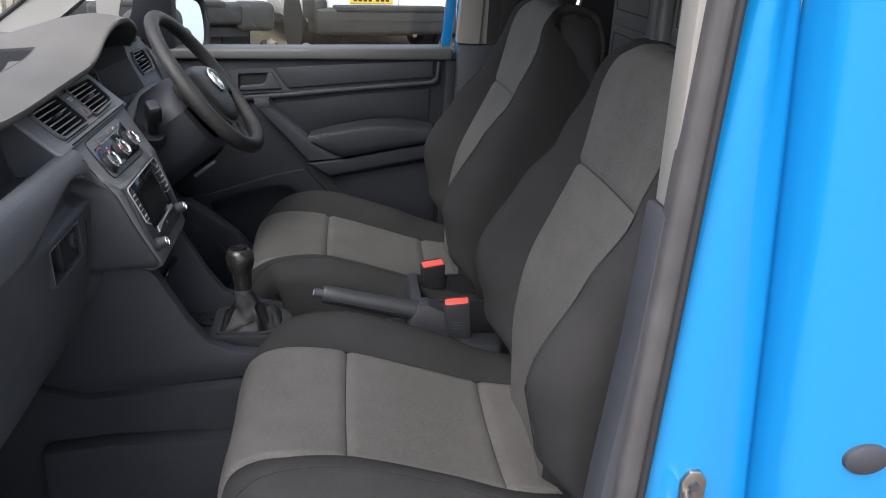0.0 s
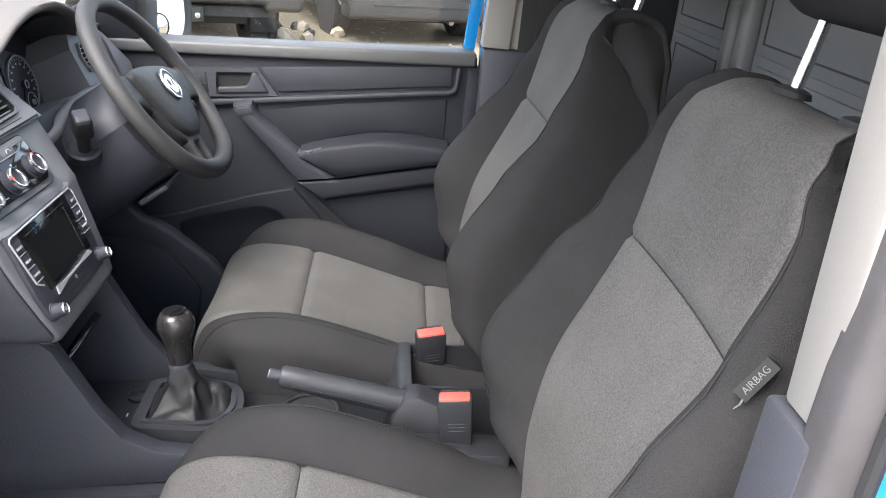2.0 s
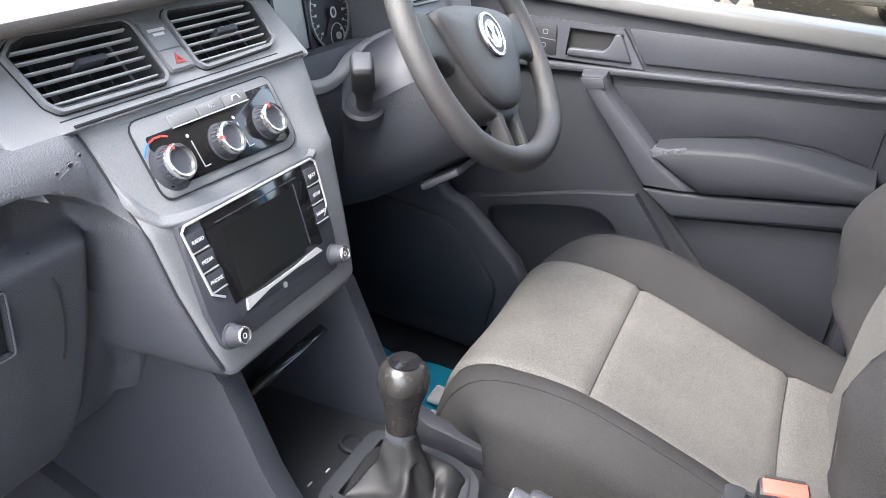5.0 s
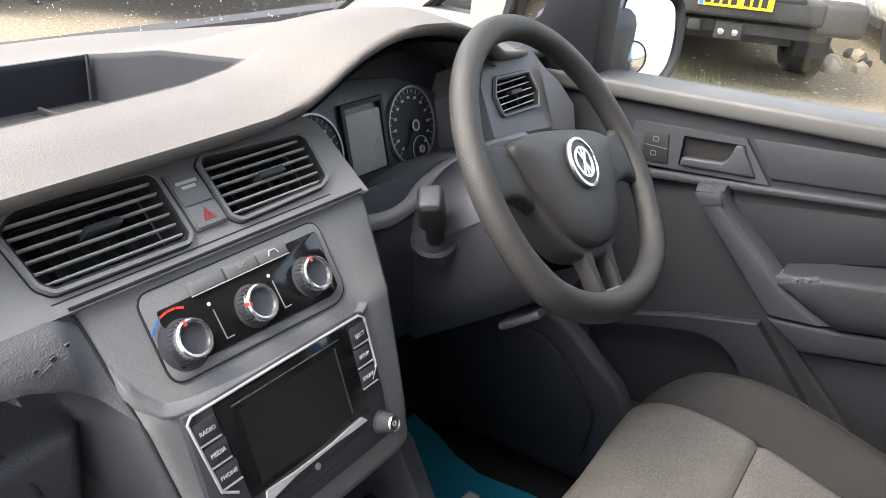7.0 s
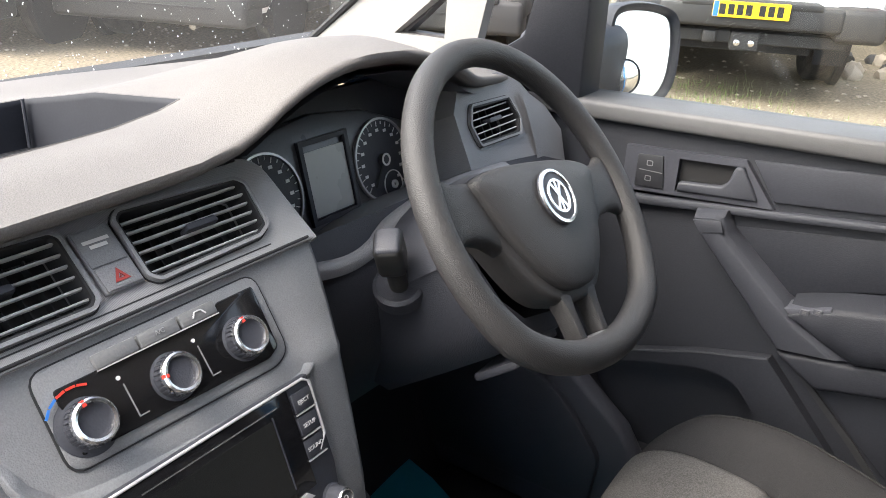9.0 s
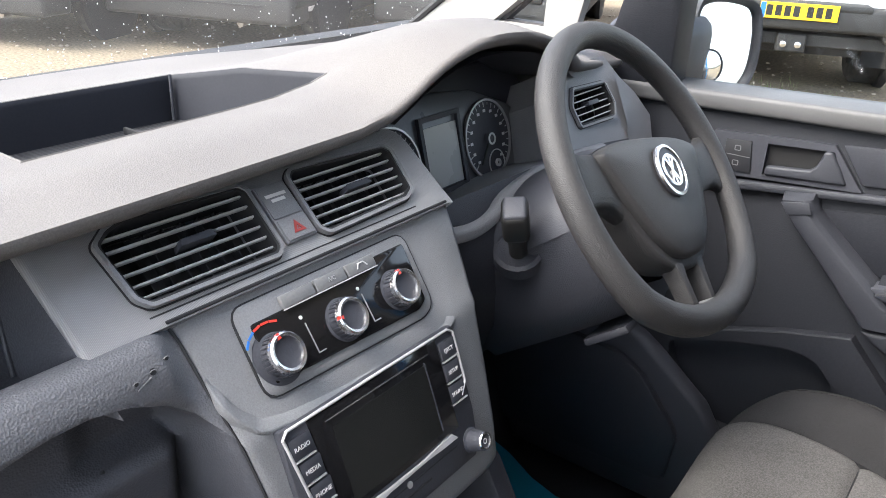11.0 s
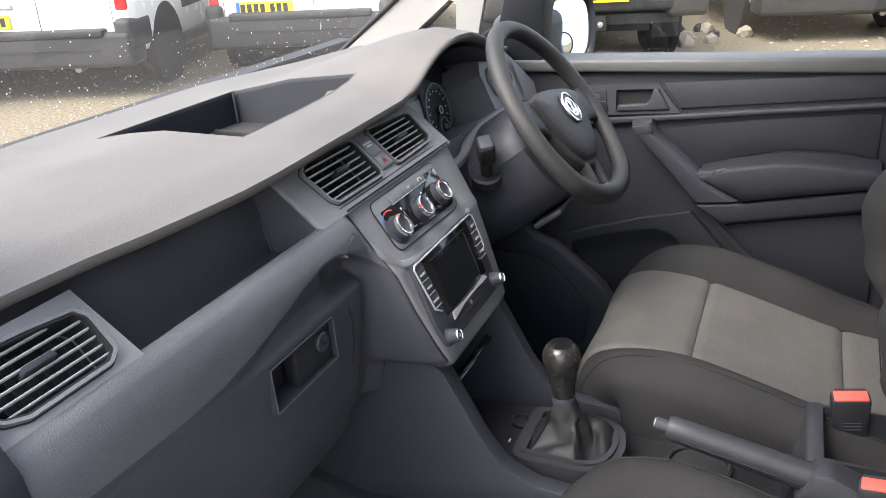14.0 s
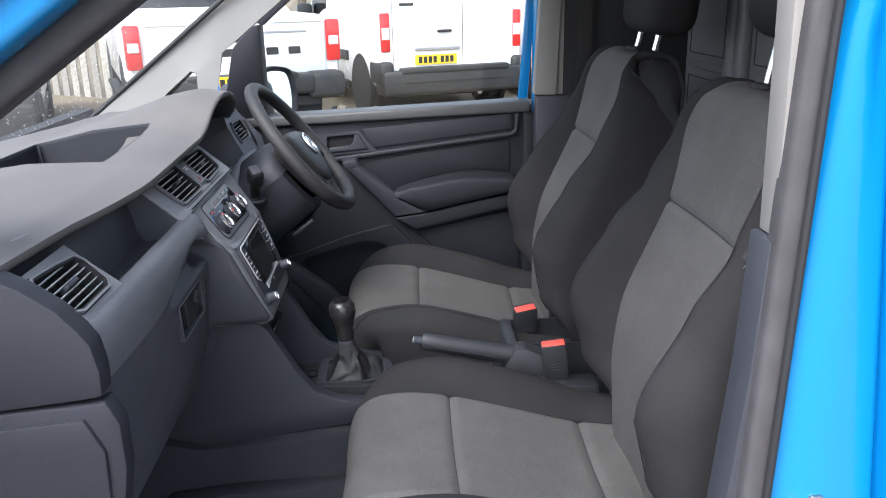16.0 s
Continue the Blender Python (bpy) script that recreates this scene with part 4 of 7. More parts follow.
for x, y in ((-0.083, -0.1145), (0.090, -0.1105)):
    km = RA_M @ pose(x, y, 0.002)
    k = part("knob", turned([(0, 0), (0.0115, 0), (0.0115, 0.002), (0.0100, 0.003), (0.0085, 0.016), (0.0075, 0.017), (0.0065, 0.0162), (0, 0.0162)], km, 32), DARK, radio, "grey knurled knob with chrome tip")
    part("chrome_ring", turned([(0.006, 0.0162), (0.0082, 0.0162), (0.0076, 0.0178), (0.0064, 0.0178)], km, 32), CHROME, k)
    part("power_mark", turned([(0.0018, 0.0163), (0.0026, 0.0163), (0.0026, 0.0168), (0.0018, 0.0168)], km, 16), PALE_INK, k)

# faint lettering and the small demister grille at the passenger end of the top pad
writing("airbag_letters", "AIRBAG", 0.0080, basis((-0.482, 0.835, 1.1696), (0.25, 1, 0.01), (-1, 0.25, 0.02)), DASH, dash)


demister = thing("demister_grille", "small dark slotted demister grille in the dashboard top", "air vent")
DG = basis((-0.535, 0.800, 1.1685), (0.15, 1, 0), (-1, 0.15, 0))
part("bezel", ring(rounded([(-0.030, -0.026), (0.030, -0.026), (0.030, 0.026), (-0.030, 0.026)], 0.008), 0.004, -0.004, 0.0030, DG), DASH_TOP, demister)
part("throat", prism([(-0.027, -0.023), (0.027, -0.023), (0.027, 0.023), (-0.027, 0.023)], 0.0, 0.0016, DG), BLACK, demister)
for i in range(5):
    part("slat", box((-0.026, -0.019 + 0.009 * i, 0.0014), (0.026, -0.0165 + 0.009 * i, 0.0028), m=DG), LIT_SLAT, demister)


# ---- seats ----
def seat(name, label, at, recline=0.0, drop_rest=0.0):
    """A bucket seat; local x runs back, y across, z up from the ground."""
    s = thing(name, label, "car seat", "front seats", at=at)
    put = Matrix.Translation(at)

    def frame_of(pts, n):
        line = curve_points([Vector((x, 0, z)) for x, z in pts], n)
        out = []
        for i, p in enumerate(line):
            t = (line[min(i + 1, n)] - line[max(i - 1, 0)]).normalized()
            out.append((p, Vector((-t.z, 0, t.x))))
        return out

    def skin(line, across, half, width, wing, drop, seams, groove, round_nose=0.0):
        """Table of points: across runs from one side to the other over both bolsters."""
        n = len(line) - 1
        table = []
        for i, (p, nor) in enumerate(line):
            u = i / n
            hw, w, b, d = half(u), width(u), wing(u), drop(u)
            row = []
            for q in across:
                a = abs(q)
                sg = 1 if q > 0 else -1
                if a <= 0.6:
                    k = a / 0.6
                    y, o = hw * k, -0.010 * (1 - k * k) - 0.006 * math.exp(-((1 - k) * hw / 0.006) ** 2)
                    for sp, sw in seams:
                        o -= groove * math.exp(-((u - sp) / sw) ** 2)
                else:
                    k = (a - 0.6) / 0.4
                    pts = ((hw, -0.006), (hw + 0.30 * (w - hw), b * 0.75), (hw + 0.62 * (w - hw), b), (w - 0.004, b * 0.55 - 0.012), (w, -0.045 if d > 0.03 else -0.006), (w - 0.004, -d))
                    c = curve_points([Vector((x, z, 0)) for x, z in pts], 20)[min(20, round(k * 20))]
                    y, o = c.x, c.y
                row.append(p + nor * o + Vector((0.05 * round_nose * (y / 0.24) ** 4 * smooth01(0.55, 0.30, u), sg * y, 0)))
            table.append(row)
        return table

    across = [-1 + 0.02 * i for i in range(20)] + [-0.6 + 0.02 * i for i in range(61)] + [0.62 + 0.02 * i for i in range(20)]
    ia, ib = 20, 80

    def pieces(table, owner, cuts, names, rib=None):
        n = len(table) - 1
        for k, (a, b) in enumerate(zip(cuts, cuts[1:])):
            bm = sheet([[put @ p for p in row[ia:ib + 1]] for row in table[a:b + 1]])
            part(names[k], bm, FABRIC, owner, sharp=80)
        for lo, hi in ((0, ia), (ib, len(across) - 1)):
            bm = sheet([[put @ p for p in row[lo:hi + 1]] for row in table])
            part("bolster", bm, BOLSTER, owner, "dark cloth side bolster", sharp=80)
        for c in cuts[1:-1]:
            part("seam_thread", tube([put @ (p + Vector((-0.0006, 0, 0.0006))) for p in table[c][ia:ib + 1:3]], 0.0009, 5), BLACK, owner)
        for c in (ia, ib):
            part("panel_seam", tube([put @ (row[c] + Vector((-0.0004, 0, 0.0006))) for row in table[cuts[0] + 4:cuts[-1] - 2:3]], 0.0007, 5), BOLSTER, owner)
        return table

    # cushion
    cu = [(-0.105, 0.50), (-0.148, 0.545), (-0.174, 0.61), (-0.179, 0.665), (-0.160, 0.712), (-0.110, 0.737), (-0.03, 0.738), (0.05, 0.722), (0.14, 0.697), (0.23, 0.672), (0.32, 0.660), (0.38, 0.665)]
    n = 96
    line = frame_of(cu, n)
    base = part("cushion_base", box((-0.06, -0.225, 0.40), (0.36, 0.225, 0.60), 0.03, m=put), BOLSTER, s)
    seam1 = min(range(n), key=lambda i: abs(line[i][0].x - 0.015) + (1 if line[i][0].z < 0.7 else 0))
    seam2 = min(range(n), key=lambda i: abs(line[i][0].x - 0.245))
    t = skin(line, across, lambda u: 0.165 - 0.012 * u, lambda u: 0.232 + 0.035 * smooth01(0.15, 0.6, u) - 0.015 * smooth01(0.8, 1, u),
             lambda u: 0.002 + 0.034 * smooth01(0.35, 0.62, u) - 0.018 * smooth01(0.72, 0.95, u), lambda u: 0.10 + 0.10 * smooth01(0.3, 0.5, u), ((seam1 / n, 0.007), (seam2 / n, 0.007)), 0.006, 1.0)
    cushion = thing_part("cushion", s)
    pieces(t, cushion, (0, seam1, seam2, n), ("front_panel", "middle_panel", "rear_panel"))
    # welt along the near bolster
    for k in (12, 89):
        part("welt", tube([put @ (row[k] + line[i][1] * 0.0008) for i, row in enumerate(t)][10:88:3], 0.0013, 5), BOLSTER, cushion)
    # backrest, up the front, over the top and down behind
    ba = [(0.300, 0.62), (0.296, 0.70), (0.296, 0.80), (0.311, 0.90), (0.350, 1.00), (0.381, 1.08), (0.396, 1.15), (0.406, 1.205), (0.418, 1.245), (0.450, 1.274), (0.500, 1.274), (0.530, 1.25), (0.536, 1.18), (0.520, 1.05), (0.48, 0.85), (0.43, 0.64)]
    ba = [(x + recline * (z - 0.66) / 0.6, z) for x, z in ba]
    top_dx = recline
    n2 = 120
    line = frame_of(ba, n2)
    hgt = [p.z for p, _ in line]
    top_i = max(range(n2 + 1), key=lambda i: hgt[i])

    def by_height(pairs):
        return lambda u: lerp_list(pairs, hgt[round(u * n2)])

    seam = min(range(top_i), key=lambda i: abs(hgt[i] - 1.078))
    t = skin(line, across, by_height(((0.62, 0.115), (0.72, 0.130), (0.82, 0.150), (0.95, 0.160), (1.08, 0.155), (1.20, 0.160), (1.25, 0.145), (1.272, 0.125))),
             by_height(((0.62, 0.235), (0.75, 0.262), (0.88, 0.268), (1.02, 0.25), (1.12, 0.222), (1.2, 0.195), (1.25, 0.165), (1.272, 0.14))),
             lambda u: (lerp_list(((0.62, -0.05), (0.68, -0.035), (0.78, 0.035), (0.88, 0.068), (1.0, 0.05), (1.1, 0.025), (1.2, 0.004)), hgt[round(u * n2)])) * (1 - smooth01(top_i / n2 - 0.02, top_i / n2, u)),
             lambda u: lerp_list(((0.62, 0.11), (0.75, 0.135), (0.9, 0.165), (1.05, 0.145), (1.15, 0.12), (1.20, 0.075), (1.235, 0.035), (1.272, 0.015)), hgt[round(u * n2)]) if u < top_i / n2 else 0.012, ((seam / n2, 0.005),), 0.006)
    backrest = thing_part("backrest", s)
    pieces(t, backrest, (0, seam, top_i + 8), ("lower_panel", "upper_panel"))
    bm = sheet([[put @ p for p in row[ia:ib + 1]] for row in t[top_i + 8:]])
    part("back_panel", bm, BOLSTER, backrest, sharp=80)
    # cloth sides between the bolsters and the back
    for k, sg in ((0, -1), (-1, 1)):
        rows = []
        for i in range(0, top_i + 1, 2):
            f = t[i][k]
            j = min(range(top_i, n2 + 1), key=lambda q: abs(hgt[q] - hgt[i]))
            b = t[j][k]
            rows.append([put @ (f.lerp(b, q) + Vector((0, sg * (0.012 * math.sin(math.pi * q) + 0.001), 0))) for q in (0, 0.12, 0.3, 0.5, 0.7, 0.88, 1)])
        part("side_cloth", sheet(rows), BOLSTER, backrest, sharp=80)
    for sg in (-1, 1):
        part("seam", tube([put @ (row[13 if sg < 0 else 88] + line[i][1] * 0.0005) for i, row in enumerate(t)][6:top_i:3], 0.0011, 5), BOLSTER, backrest)
    part("back_core", prism([(x + recline * (z - 0.66) / 0.6, z) for x, z in ((0.325, 0.62), (0.345, 0.80), (0.40, 1.0), (0.44, 1.16), (0.465, 1.23), (0.49, 1.22), (0.49, 1.1), (0.42, 0.64))], -0.13, 0.13, put @ basis((0, 0, 0), (1, 0, 0), (0, 0, 1)), bevel=0.02), BOLSTER, backrest)
    # head restraint on two chromed posts
    rest = thing_part("head_restraint", s)
    hm = put @ basis((0.530 + top_dx, 0, 1.435 + drop_rest), (0, 1, 0), (0.12, 0, 1))
    hb = bmesh.new()
    bmesh.ops.create_cube(hb, size=1, matrix=Matrix.Diagonal((0.26, 0.19, 0.11, 1)))
    bmesh.ops.bevel(hb, geom=hb.edges[:], offset=0.045, segments=5, affect="EDGES", profile=0.5)
    bmesh.ops.transform(hb, matrix=hm, verts=hb.verts)
    part("pad", hb, BOLSTER, rest, "dark cloth head restraint pad")
    for y in (-0.068, 0.068):
        part("post", tube([put @ Vector((0.492 + top_dx, y, 1.24)), put @ Vector((0.520 + top_dx, y, 1.40 + drop_rest))], 0.0065, 16), CHROME, rest, "chromed post")
        part("guide", turned([(0, 0), (0.021, 0), (0.019, 0.006), (0.012, 0.009), (0, 0.009)], put @ pose(0.494 + top_dx, y, 1.268, 0, 8, 0), 24), BLACK, rest)
    # hinge cover and runners
    for sg in (-1, 1):
        part("hinge_cover", prism([(0.20, 0.585), (0.24, 0.63), (0.29, 0.645), (0.33, 0.66), (0.40, 0.64), (0.40, 0.57)], 0.232, 0.262, put @ basis((0, 0, 0), (1, 0, 0), (0, 0, 1)) if sg < 0 else put @ Matrix.Scale(-1, 4, (0, 1, 0)) @ basis((0, 0, 0), (1, 0, 0), (0, 0, 1)), bevel=0.005), BULKHEAD, s)
        part("runner", box((-0.10, sg * 0.19 - 0.02, 0.375), (0.40, sg * 0.19 + 0.02, 0.41), 0.004, m=put), BLACK, s)
    return s


def thing_part(name, owner):
    """An empty that gathers the pieces of one part."""
    ob = new(name)
    ob.empty_display_size = 0.03
    ob.parent = owner
    return ob


passenger_seat = seat("passenger_seat", "grey and dark cloth passenger seat with side bolsters", (0.0, 1.105, 0.0))
driver_seat = seat("driver_seat", "grey and dark cloth driver's seat behind the wheel", (-0.042, 1.787, 0.012), 0.03, -0.035)
tag = thing("airbag_tag", "black cloth airbag tag sewn into the seat side", "label")
tag_m = basis((0.370, 0.879, 1.113), (0.42, -0.16, 0.89), (-0.62, 0.66, 0.42))
part("cloth", box((-0.019, -0.0060, -0.003), (0.019, 0.0060, 0.001), m=tag_m), INK, tag)
writing("letters", "AIRBAG", 0.0080, tag_m @ pose(0, 0, 0.0013), BULKHEAD, tag)
part("thread", tube([tag_m @ Vector(p) for p in ((-0.018, -0.003, 0.0005), (-0.023, -0.004, 0.0008), (-0.029, -0.003, 0.0))], [0.0010, 0.0008, 0.0004], 6), BULKHEAD, tag)

# ---- steering wheel and column ----
HUB = Vector((-0.288, 1.781, 1.081))
COLUMN_M = basis(HUB, (0, 1, 0), (-0.597, 0, 0.80))
WM = basis(HUB, (-0.03, 1, 0), (-0.607, 0, 0.795)) @ pose(0, 0, 0, 0, 0, -11)
wheel = thing("steering_wheel", "black plastic three-spoke steering wheel with flattened bottom, turned slightly", "steering wheel")
rim_pts, rim_r = [], []
for i in range(96):
    a = 2 * math.pi * i / 96
    x, y = 0.1705 * math.cos(a), 0.1705 * math.sin(a)
    if y < -0.115:
        y = -0.115 - (-0.115 - y) * 0.70
    rim_pts.append(WM @ Vector((x, y, 0.006)))
    rim_r.append(0.0145 + 0.0020 * smooth01(-0.05, -0.13, y))
part("rim", tube(rim_pts, rim_r, 18, closed=True), WHEEL, wheel, "grained black rim", sharp=80)
half = [(0.0, 0.046), (0.060, 0.044), (0.098, 0.037), (0.108, 0.028), (0.100, 0.008), (0.086, -0.020), (0.062, -0.058), (0.040, -0.079), (0.018, -0.088)]


def both_sides(pts):
    """A closed outline from its right half, given from top to bottom."""
    left = [(-x, y) for x, y in reversed(pts) if x > 1e-6]
    return [tuple(v.xy) for v in curve_points([Vector((*p, 0)) for p in pts + left], 64, closed=True)]


padb = both_sides(half)
rows = []
for k, z in ((1.0, -0.010), (1.0, 0.006), (0.992, 0.0105), (0.972, 0.0140), (0.93, 0.0165), (0.7, 0.0205), (0.4, 0.0225), (0.05, 0.0230)):
    rows.append([WM @ Vector((x * k, (y + 0.005) * k - 0.005, z)) for x, y in padb])
part("airbag_pad", sheet(rows, closed_u=True, caps=True), WHEEL, wheel, "grained airbag cover", sharp=60)
part("pad_gap", prism([(x * 1.012, (y + 0.01) * 1.012 - 0.01) for x, y in padb], -0.008, 0.0035, WM), BLACK, wheel)
# the frame that shows below the pad, swelling out into the spokes
frame_half = [(0.0, 0.036), (0.070, 0.036), (0.112, 0.030), (0.112, 0.0), (0.094, -0.026), (0.072, -0.062), (0.050, -0.087), (0.022, -0.099)]
lowb = both_sides(frame_half)
rows = []
for k, z in ((0.92, -0.034), (0.97, -0.022), (1.0, -0.006), (0.995, 0.001), (0.975, 0.0045), (0.93, 0.0060), (0.80, 0.0060)):
    rows.append([WM @ Vector((x * k, (y + 0.02) * k - 0.02, z)) for x, y in lowb])
part("hub_frame", sheet(rows, closed_u=True, caps=True), WHEEL, wheel, "smooth frame under the airbag cover", sharp=60)


def lofted(stations, rounds=20):
    """A bar through rounded sections: (x, top, bottom, front, back) in the wheel's plane."""
    rows = []
    for x, top, bottom, front, back in stations:
        row = []
        for i in range(rounds):
            w = 2 * math.pi * i / rounds
            c, d = math.cos(w), math.sin(w)
            c, d = math.copysign(abs(c) ** 0.55, c), math.copysign(abs(d) ** 0.55, d)
            row.append(WM @ Vector((x, (top + bottom) / 2 + c * (top - bottom) / 2, (front + back) / 2 + d * (front - back) / 2)))
        rows.append(row)
    return sheet(rows, closed_u=True, caps=True)


SPOKE = [(0.070, 0.037, -0.050, 0.004, -0.020), (0.090, 0.036, -0.034, 0.0065, -0.018), (0.108, 0.036, -0.024, 0.009, -0.016), (0.130, 0.036, -0.020, 0.0105, -0.013), (0.144, 0.040, -0.021, 0.011, -0.009), (0.156, 0.050, -0.028, 0.0095, -0.005), (0.166, 0.066, -0.042, 0.006, 0.0)]
for sg in (-1, 1):
    part("spoke", lofted([(sg * x, t, b, f, k) for x, t, b, f, k in SPOKE]), WHEEL, wheel, sharp=60)
    leg = [(sg * 0.014, -0.090), (sg * 0.036, -0.086), (sg * 0.030, -0.108), (sg * 0.0265, -0.150), (sg * 0.0150, -0.150), (sg * 0.0165, -0.108)]
    part("lower_spoke", prism(leg if sg > 0 else leg[::-1], -0.014, 0.0065, WM, bevel=0.004), WHEEL, wheel)
part("spoke_foot", prism(rounded([(-0.027, -0.157), (0.027, -0.157), (0.024, -0.136), (-0.024, -0.136)], 0.006), -0.012, 0.0085, WM, bevel=0.004), SATIN_GREY, wheel, "grey insert of the lower spoke")
emb = WM @ pose(0, 0.002, 0.0235)
badge = part("badge", turned([(0, 0), (0.029, 0), (0.029, 0.002), (0.026, 0.0035), (0, 0.003)], emb, 40), DARK, wheel, "round badge with chrome ring")
part("badge_ring", turned([(0.0245, 0.003), (0.029, 0.0015), (0.0285, 0.0042), (0.0255, 0.0048)], emb, 40), CHROME, badge)
part("badge_disc", turned([(0.015, 0.003), (0.0185, 0.003), (0.0180, 0.0045), (0.0155, 0.0045)], emb, 32), CHROME, badge)
for a in (58, 122, 90):
    part("badge_bar", box((-0.0165, -0.0017, 0.003), (0.0165, 0.0017, 0.0044), m=emb @ pose(0, 0, 0, 0, 0, a)), CHROME, badge)
part("horn_mark", tube([WM @ Vector(p) for p in ((-0.068, 0.010, 0.0186), (-0.062, 0.006, 0.0188), (-0.057, 0.009, 0.0190))], 0.0007, 6), INK, wheel)
part("airbag_mark", box((0.020, -0.050, 0.0196), (0.042, -0.0445, 0.0202), m=WM), INK, wheel)
column = thing("steering_column", "dark plastic steering column shroud with stalks", "steering column")
rows = [[COLUMN_M @ Vector((0.104 * k * math.cos(radians(a)), 0.070 * k * math.sin(radians(a)) - 0.006, z)) for a in range(180, -1, -12)] for k, z in ((0.62, -0.036), (0.84, -0.040), (0.94, -0.050), (1.0, -0.068), (1.02, -0.12), (1.0, -0.20))]
part("upper_shroud", sheet(rows), DARK, column, "grained upper column cover", sharp=70)
rows = [[COLUMN_M @ Vector((x * k, y * k - 0.01, z)) for x, y in ((-0.101, 0.004), (-0.099, -0.02), (-0.090, -0.065), (-0.065, -0.100), (0.0, -0.115), (0.065, -0.100), (0.090, -0.065), (0.099, -0.02), (0.101, 0.004))] for k, z in ((0.80, -0.040), (0.96, -0.046), (1.0, -0.060), (1.02, -0.10), (1.02, -0.16), (1.0, -0.25))]
part("lower_shroud", sheet(rows), CONSOLE, column, sharp=50)
# the stalk leans out of its boot towards the driver
STALK_M = COLUMN_M @ basis((-0.104, -0.005, -0.121), (-0.70, -0.70, 0.10), (-0.63, 0.51, 0.69))
part("stalk_boot", turned([(0, -0.012), (0.027, -0.012), (0.027, 0.004), (0.023, 0.007), (0.020, 0.004), (0, 0.0)], STALK_M @ pose(0, 0, 0, -90, 0, 0), 24), CONSOLE, column, "ribbed stalk boot")
part("stalk_arm", tube([STALK_M @ Vector(p) for p in ((0, -0.005, 0), (0, 0.022, 0), (0, 0.045, 0))], [0.010, 0.010, 0.012], 12), INK, column)
part("stalk", box((-0.0165, 0.036, -0.014), (0.0165, 0.078, 0.014), 0.007, 3, STALK_M), INK, column, "black indicator stalk end")
part("stalk_cap", box((-0.0145, 0.070, -0.012), (0.0145, 0.0792, 0.012), 0.004, 3, STALK_M), DARK, column)
part("far_stalk", tube([COLUMN_M @ Vector(p) for p in ((0.05, 0.0, -0.085), (0.12, 0.004, -0.085), (0.165, 0.01, -0.080))], [0.009, 0.008, 0.012], 12), CONSOLE, column)
part("height_lever", box((-0.06, -0.135, -0.13), (0.03, -0.125, -0.07), 0.004, 2, COLUMN_M), CONSOLE, column)

# ---- centre console ----
console = thing("centre_console", "dark plastic centre console with side panels and cup holder", "console")


def console_half(name, ya, yb):
    prof = [(-0.64, 0.86), (-0.335, 0.862), (-0.315, 0.845), (-0.265, 0.755), (-0.235, 0.715), (-0.19, 0.695), (-0.10, 0.688), (-0.06, 0.680), (-0.02, 0.655), (0.12, 0.65), (0.12, 0.62), (-0.10, 0.655), (-0.45, 0.61), (-0.64, 0.60)]
    return part(name, prism(prof, -yb, -ya, basis((0, 0, 0), (1, 0, 0), (0, 0, 1)), bevel=0.004), CONSOLE, console)


console_half("side_panel", 1.315, 1.345)
console_half("side_panel", 1.535, 1.56)
part("deck", box((-0.30, 1.34, 0.60), (0.34, 1.54, 0.66), 0.004), DECK, console)
part("tunnel", prism([(-0.62, 0.36), (-0.62, 0.66), (-0.45, 0.615), (-0.10, 0.65), (0.55, 0.60), (0.55, 0.36)], -1.585, -1.295, basis((0, 0, 0), (1, 0, 0), (0, 0, 1)), bevel=0.012), CARPET, console, "carpeted tunnel")
part("lower_step", prism([(-0.52, 0.36), (-0.52, 0.53), (-0.40, 0.545), (0.05, 0.56), (0.05, 0.36)], -1.30, -1.255, basis((0, 0, 0), (1, 0, 0), (0, 0, 1)), bevel=0.012), CARPET, console)
part("cubby_back", prism([(-0.44, 0.66), (-0.335, 0.845), (-0.43, 0.85), (-0.46, 0.66)], -1.54, -1.34, basis((0, 0, 0), (1, 0, 0), (0, 0, 1))), BLACK, console)
part("cubby_floor", prism([(-0.45, 0.655), (-0.225, 0.672), (-0.225, 0.66), (-0.45, 0.645)], -1.538, -1.342, basis((0, 0, 0), (1, 0, 0), (0, 0, 1))), BLACK, console)
part("slot_lip", box((-0.008, -0.085, -0.004), (0.004, 0.09, 0.003), 0.002, m=basis((-0.318, 1.412, 0.802), (1, 0, -0.4), (0, 1, 0))), GLOSS, console)
part("socket", turned([(0, 0), (0.017, 0), (0.017, 0.006), (0.0135, 0.007), (0.012, 0.002), (0, 0.002)], basis((-0.262, 1.485, 0.668), (0, 1, 0), (-1, 0, 0.08)), 24), DECK, console, "round socket cover")
for dx in (-0.03, 0.0, 0.028):
    part("switch_mark", box((-0.004, -0.001, 0), (0.004, 0.001, 0.001), m=basis((-0.27 + dx * 0.2, 1.405 + dx, 0.671), (0, 1, 0), (-1, 0, 0))), PALE_INK, console)
# gear lever
gear = thing("gear_lever", "gear lever with glossy black knob and leather gaiter", "gear lever")
KNOB = material("worn_knob_plastic", (0.018, 0.017, 0.017), 0.24, stain=0.35, stain_size=40, tint=(0.036, 0.033, 0.031))
LEVER = material("lever_plastic", (0.019, 0.020, 0.024), 0.5, grain=0.12, bump=0.3, bump_size=1100, stain=0.3, stain_size=20)
GX, GY = -0.180, 1.436
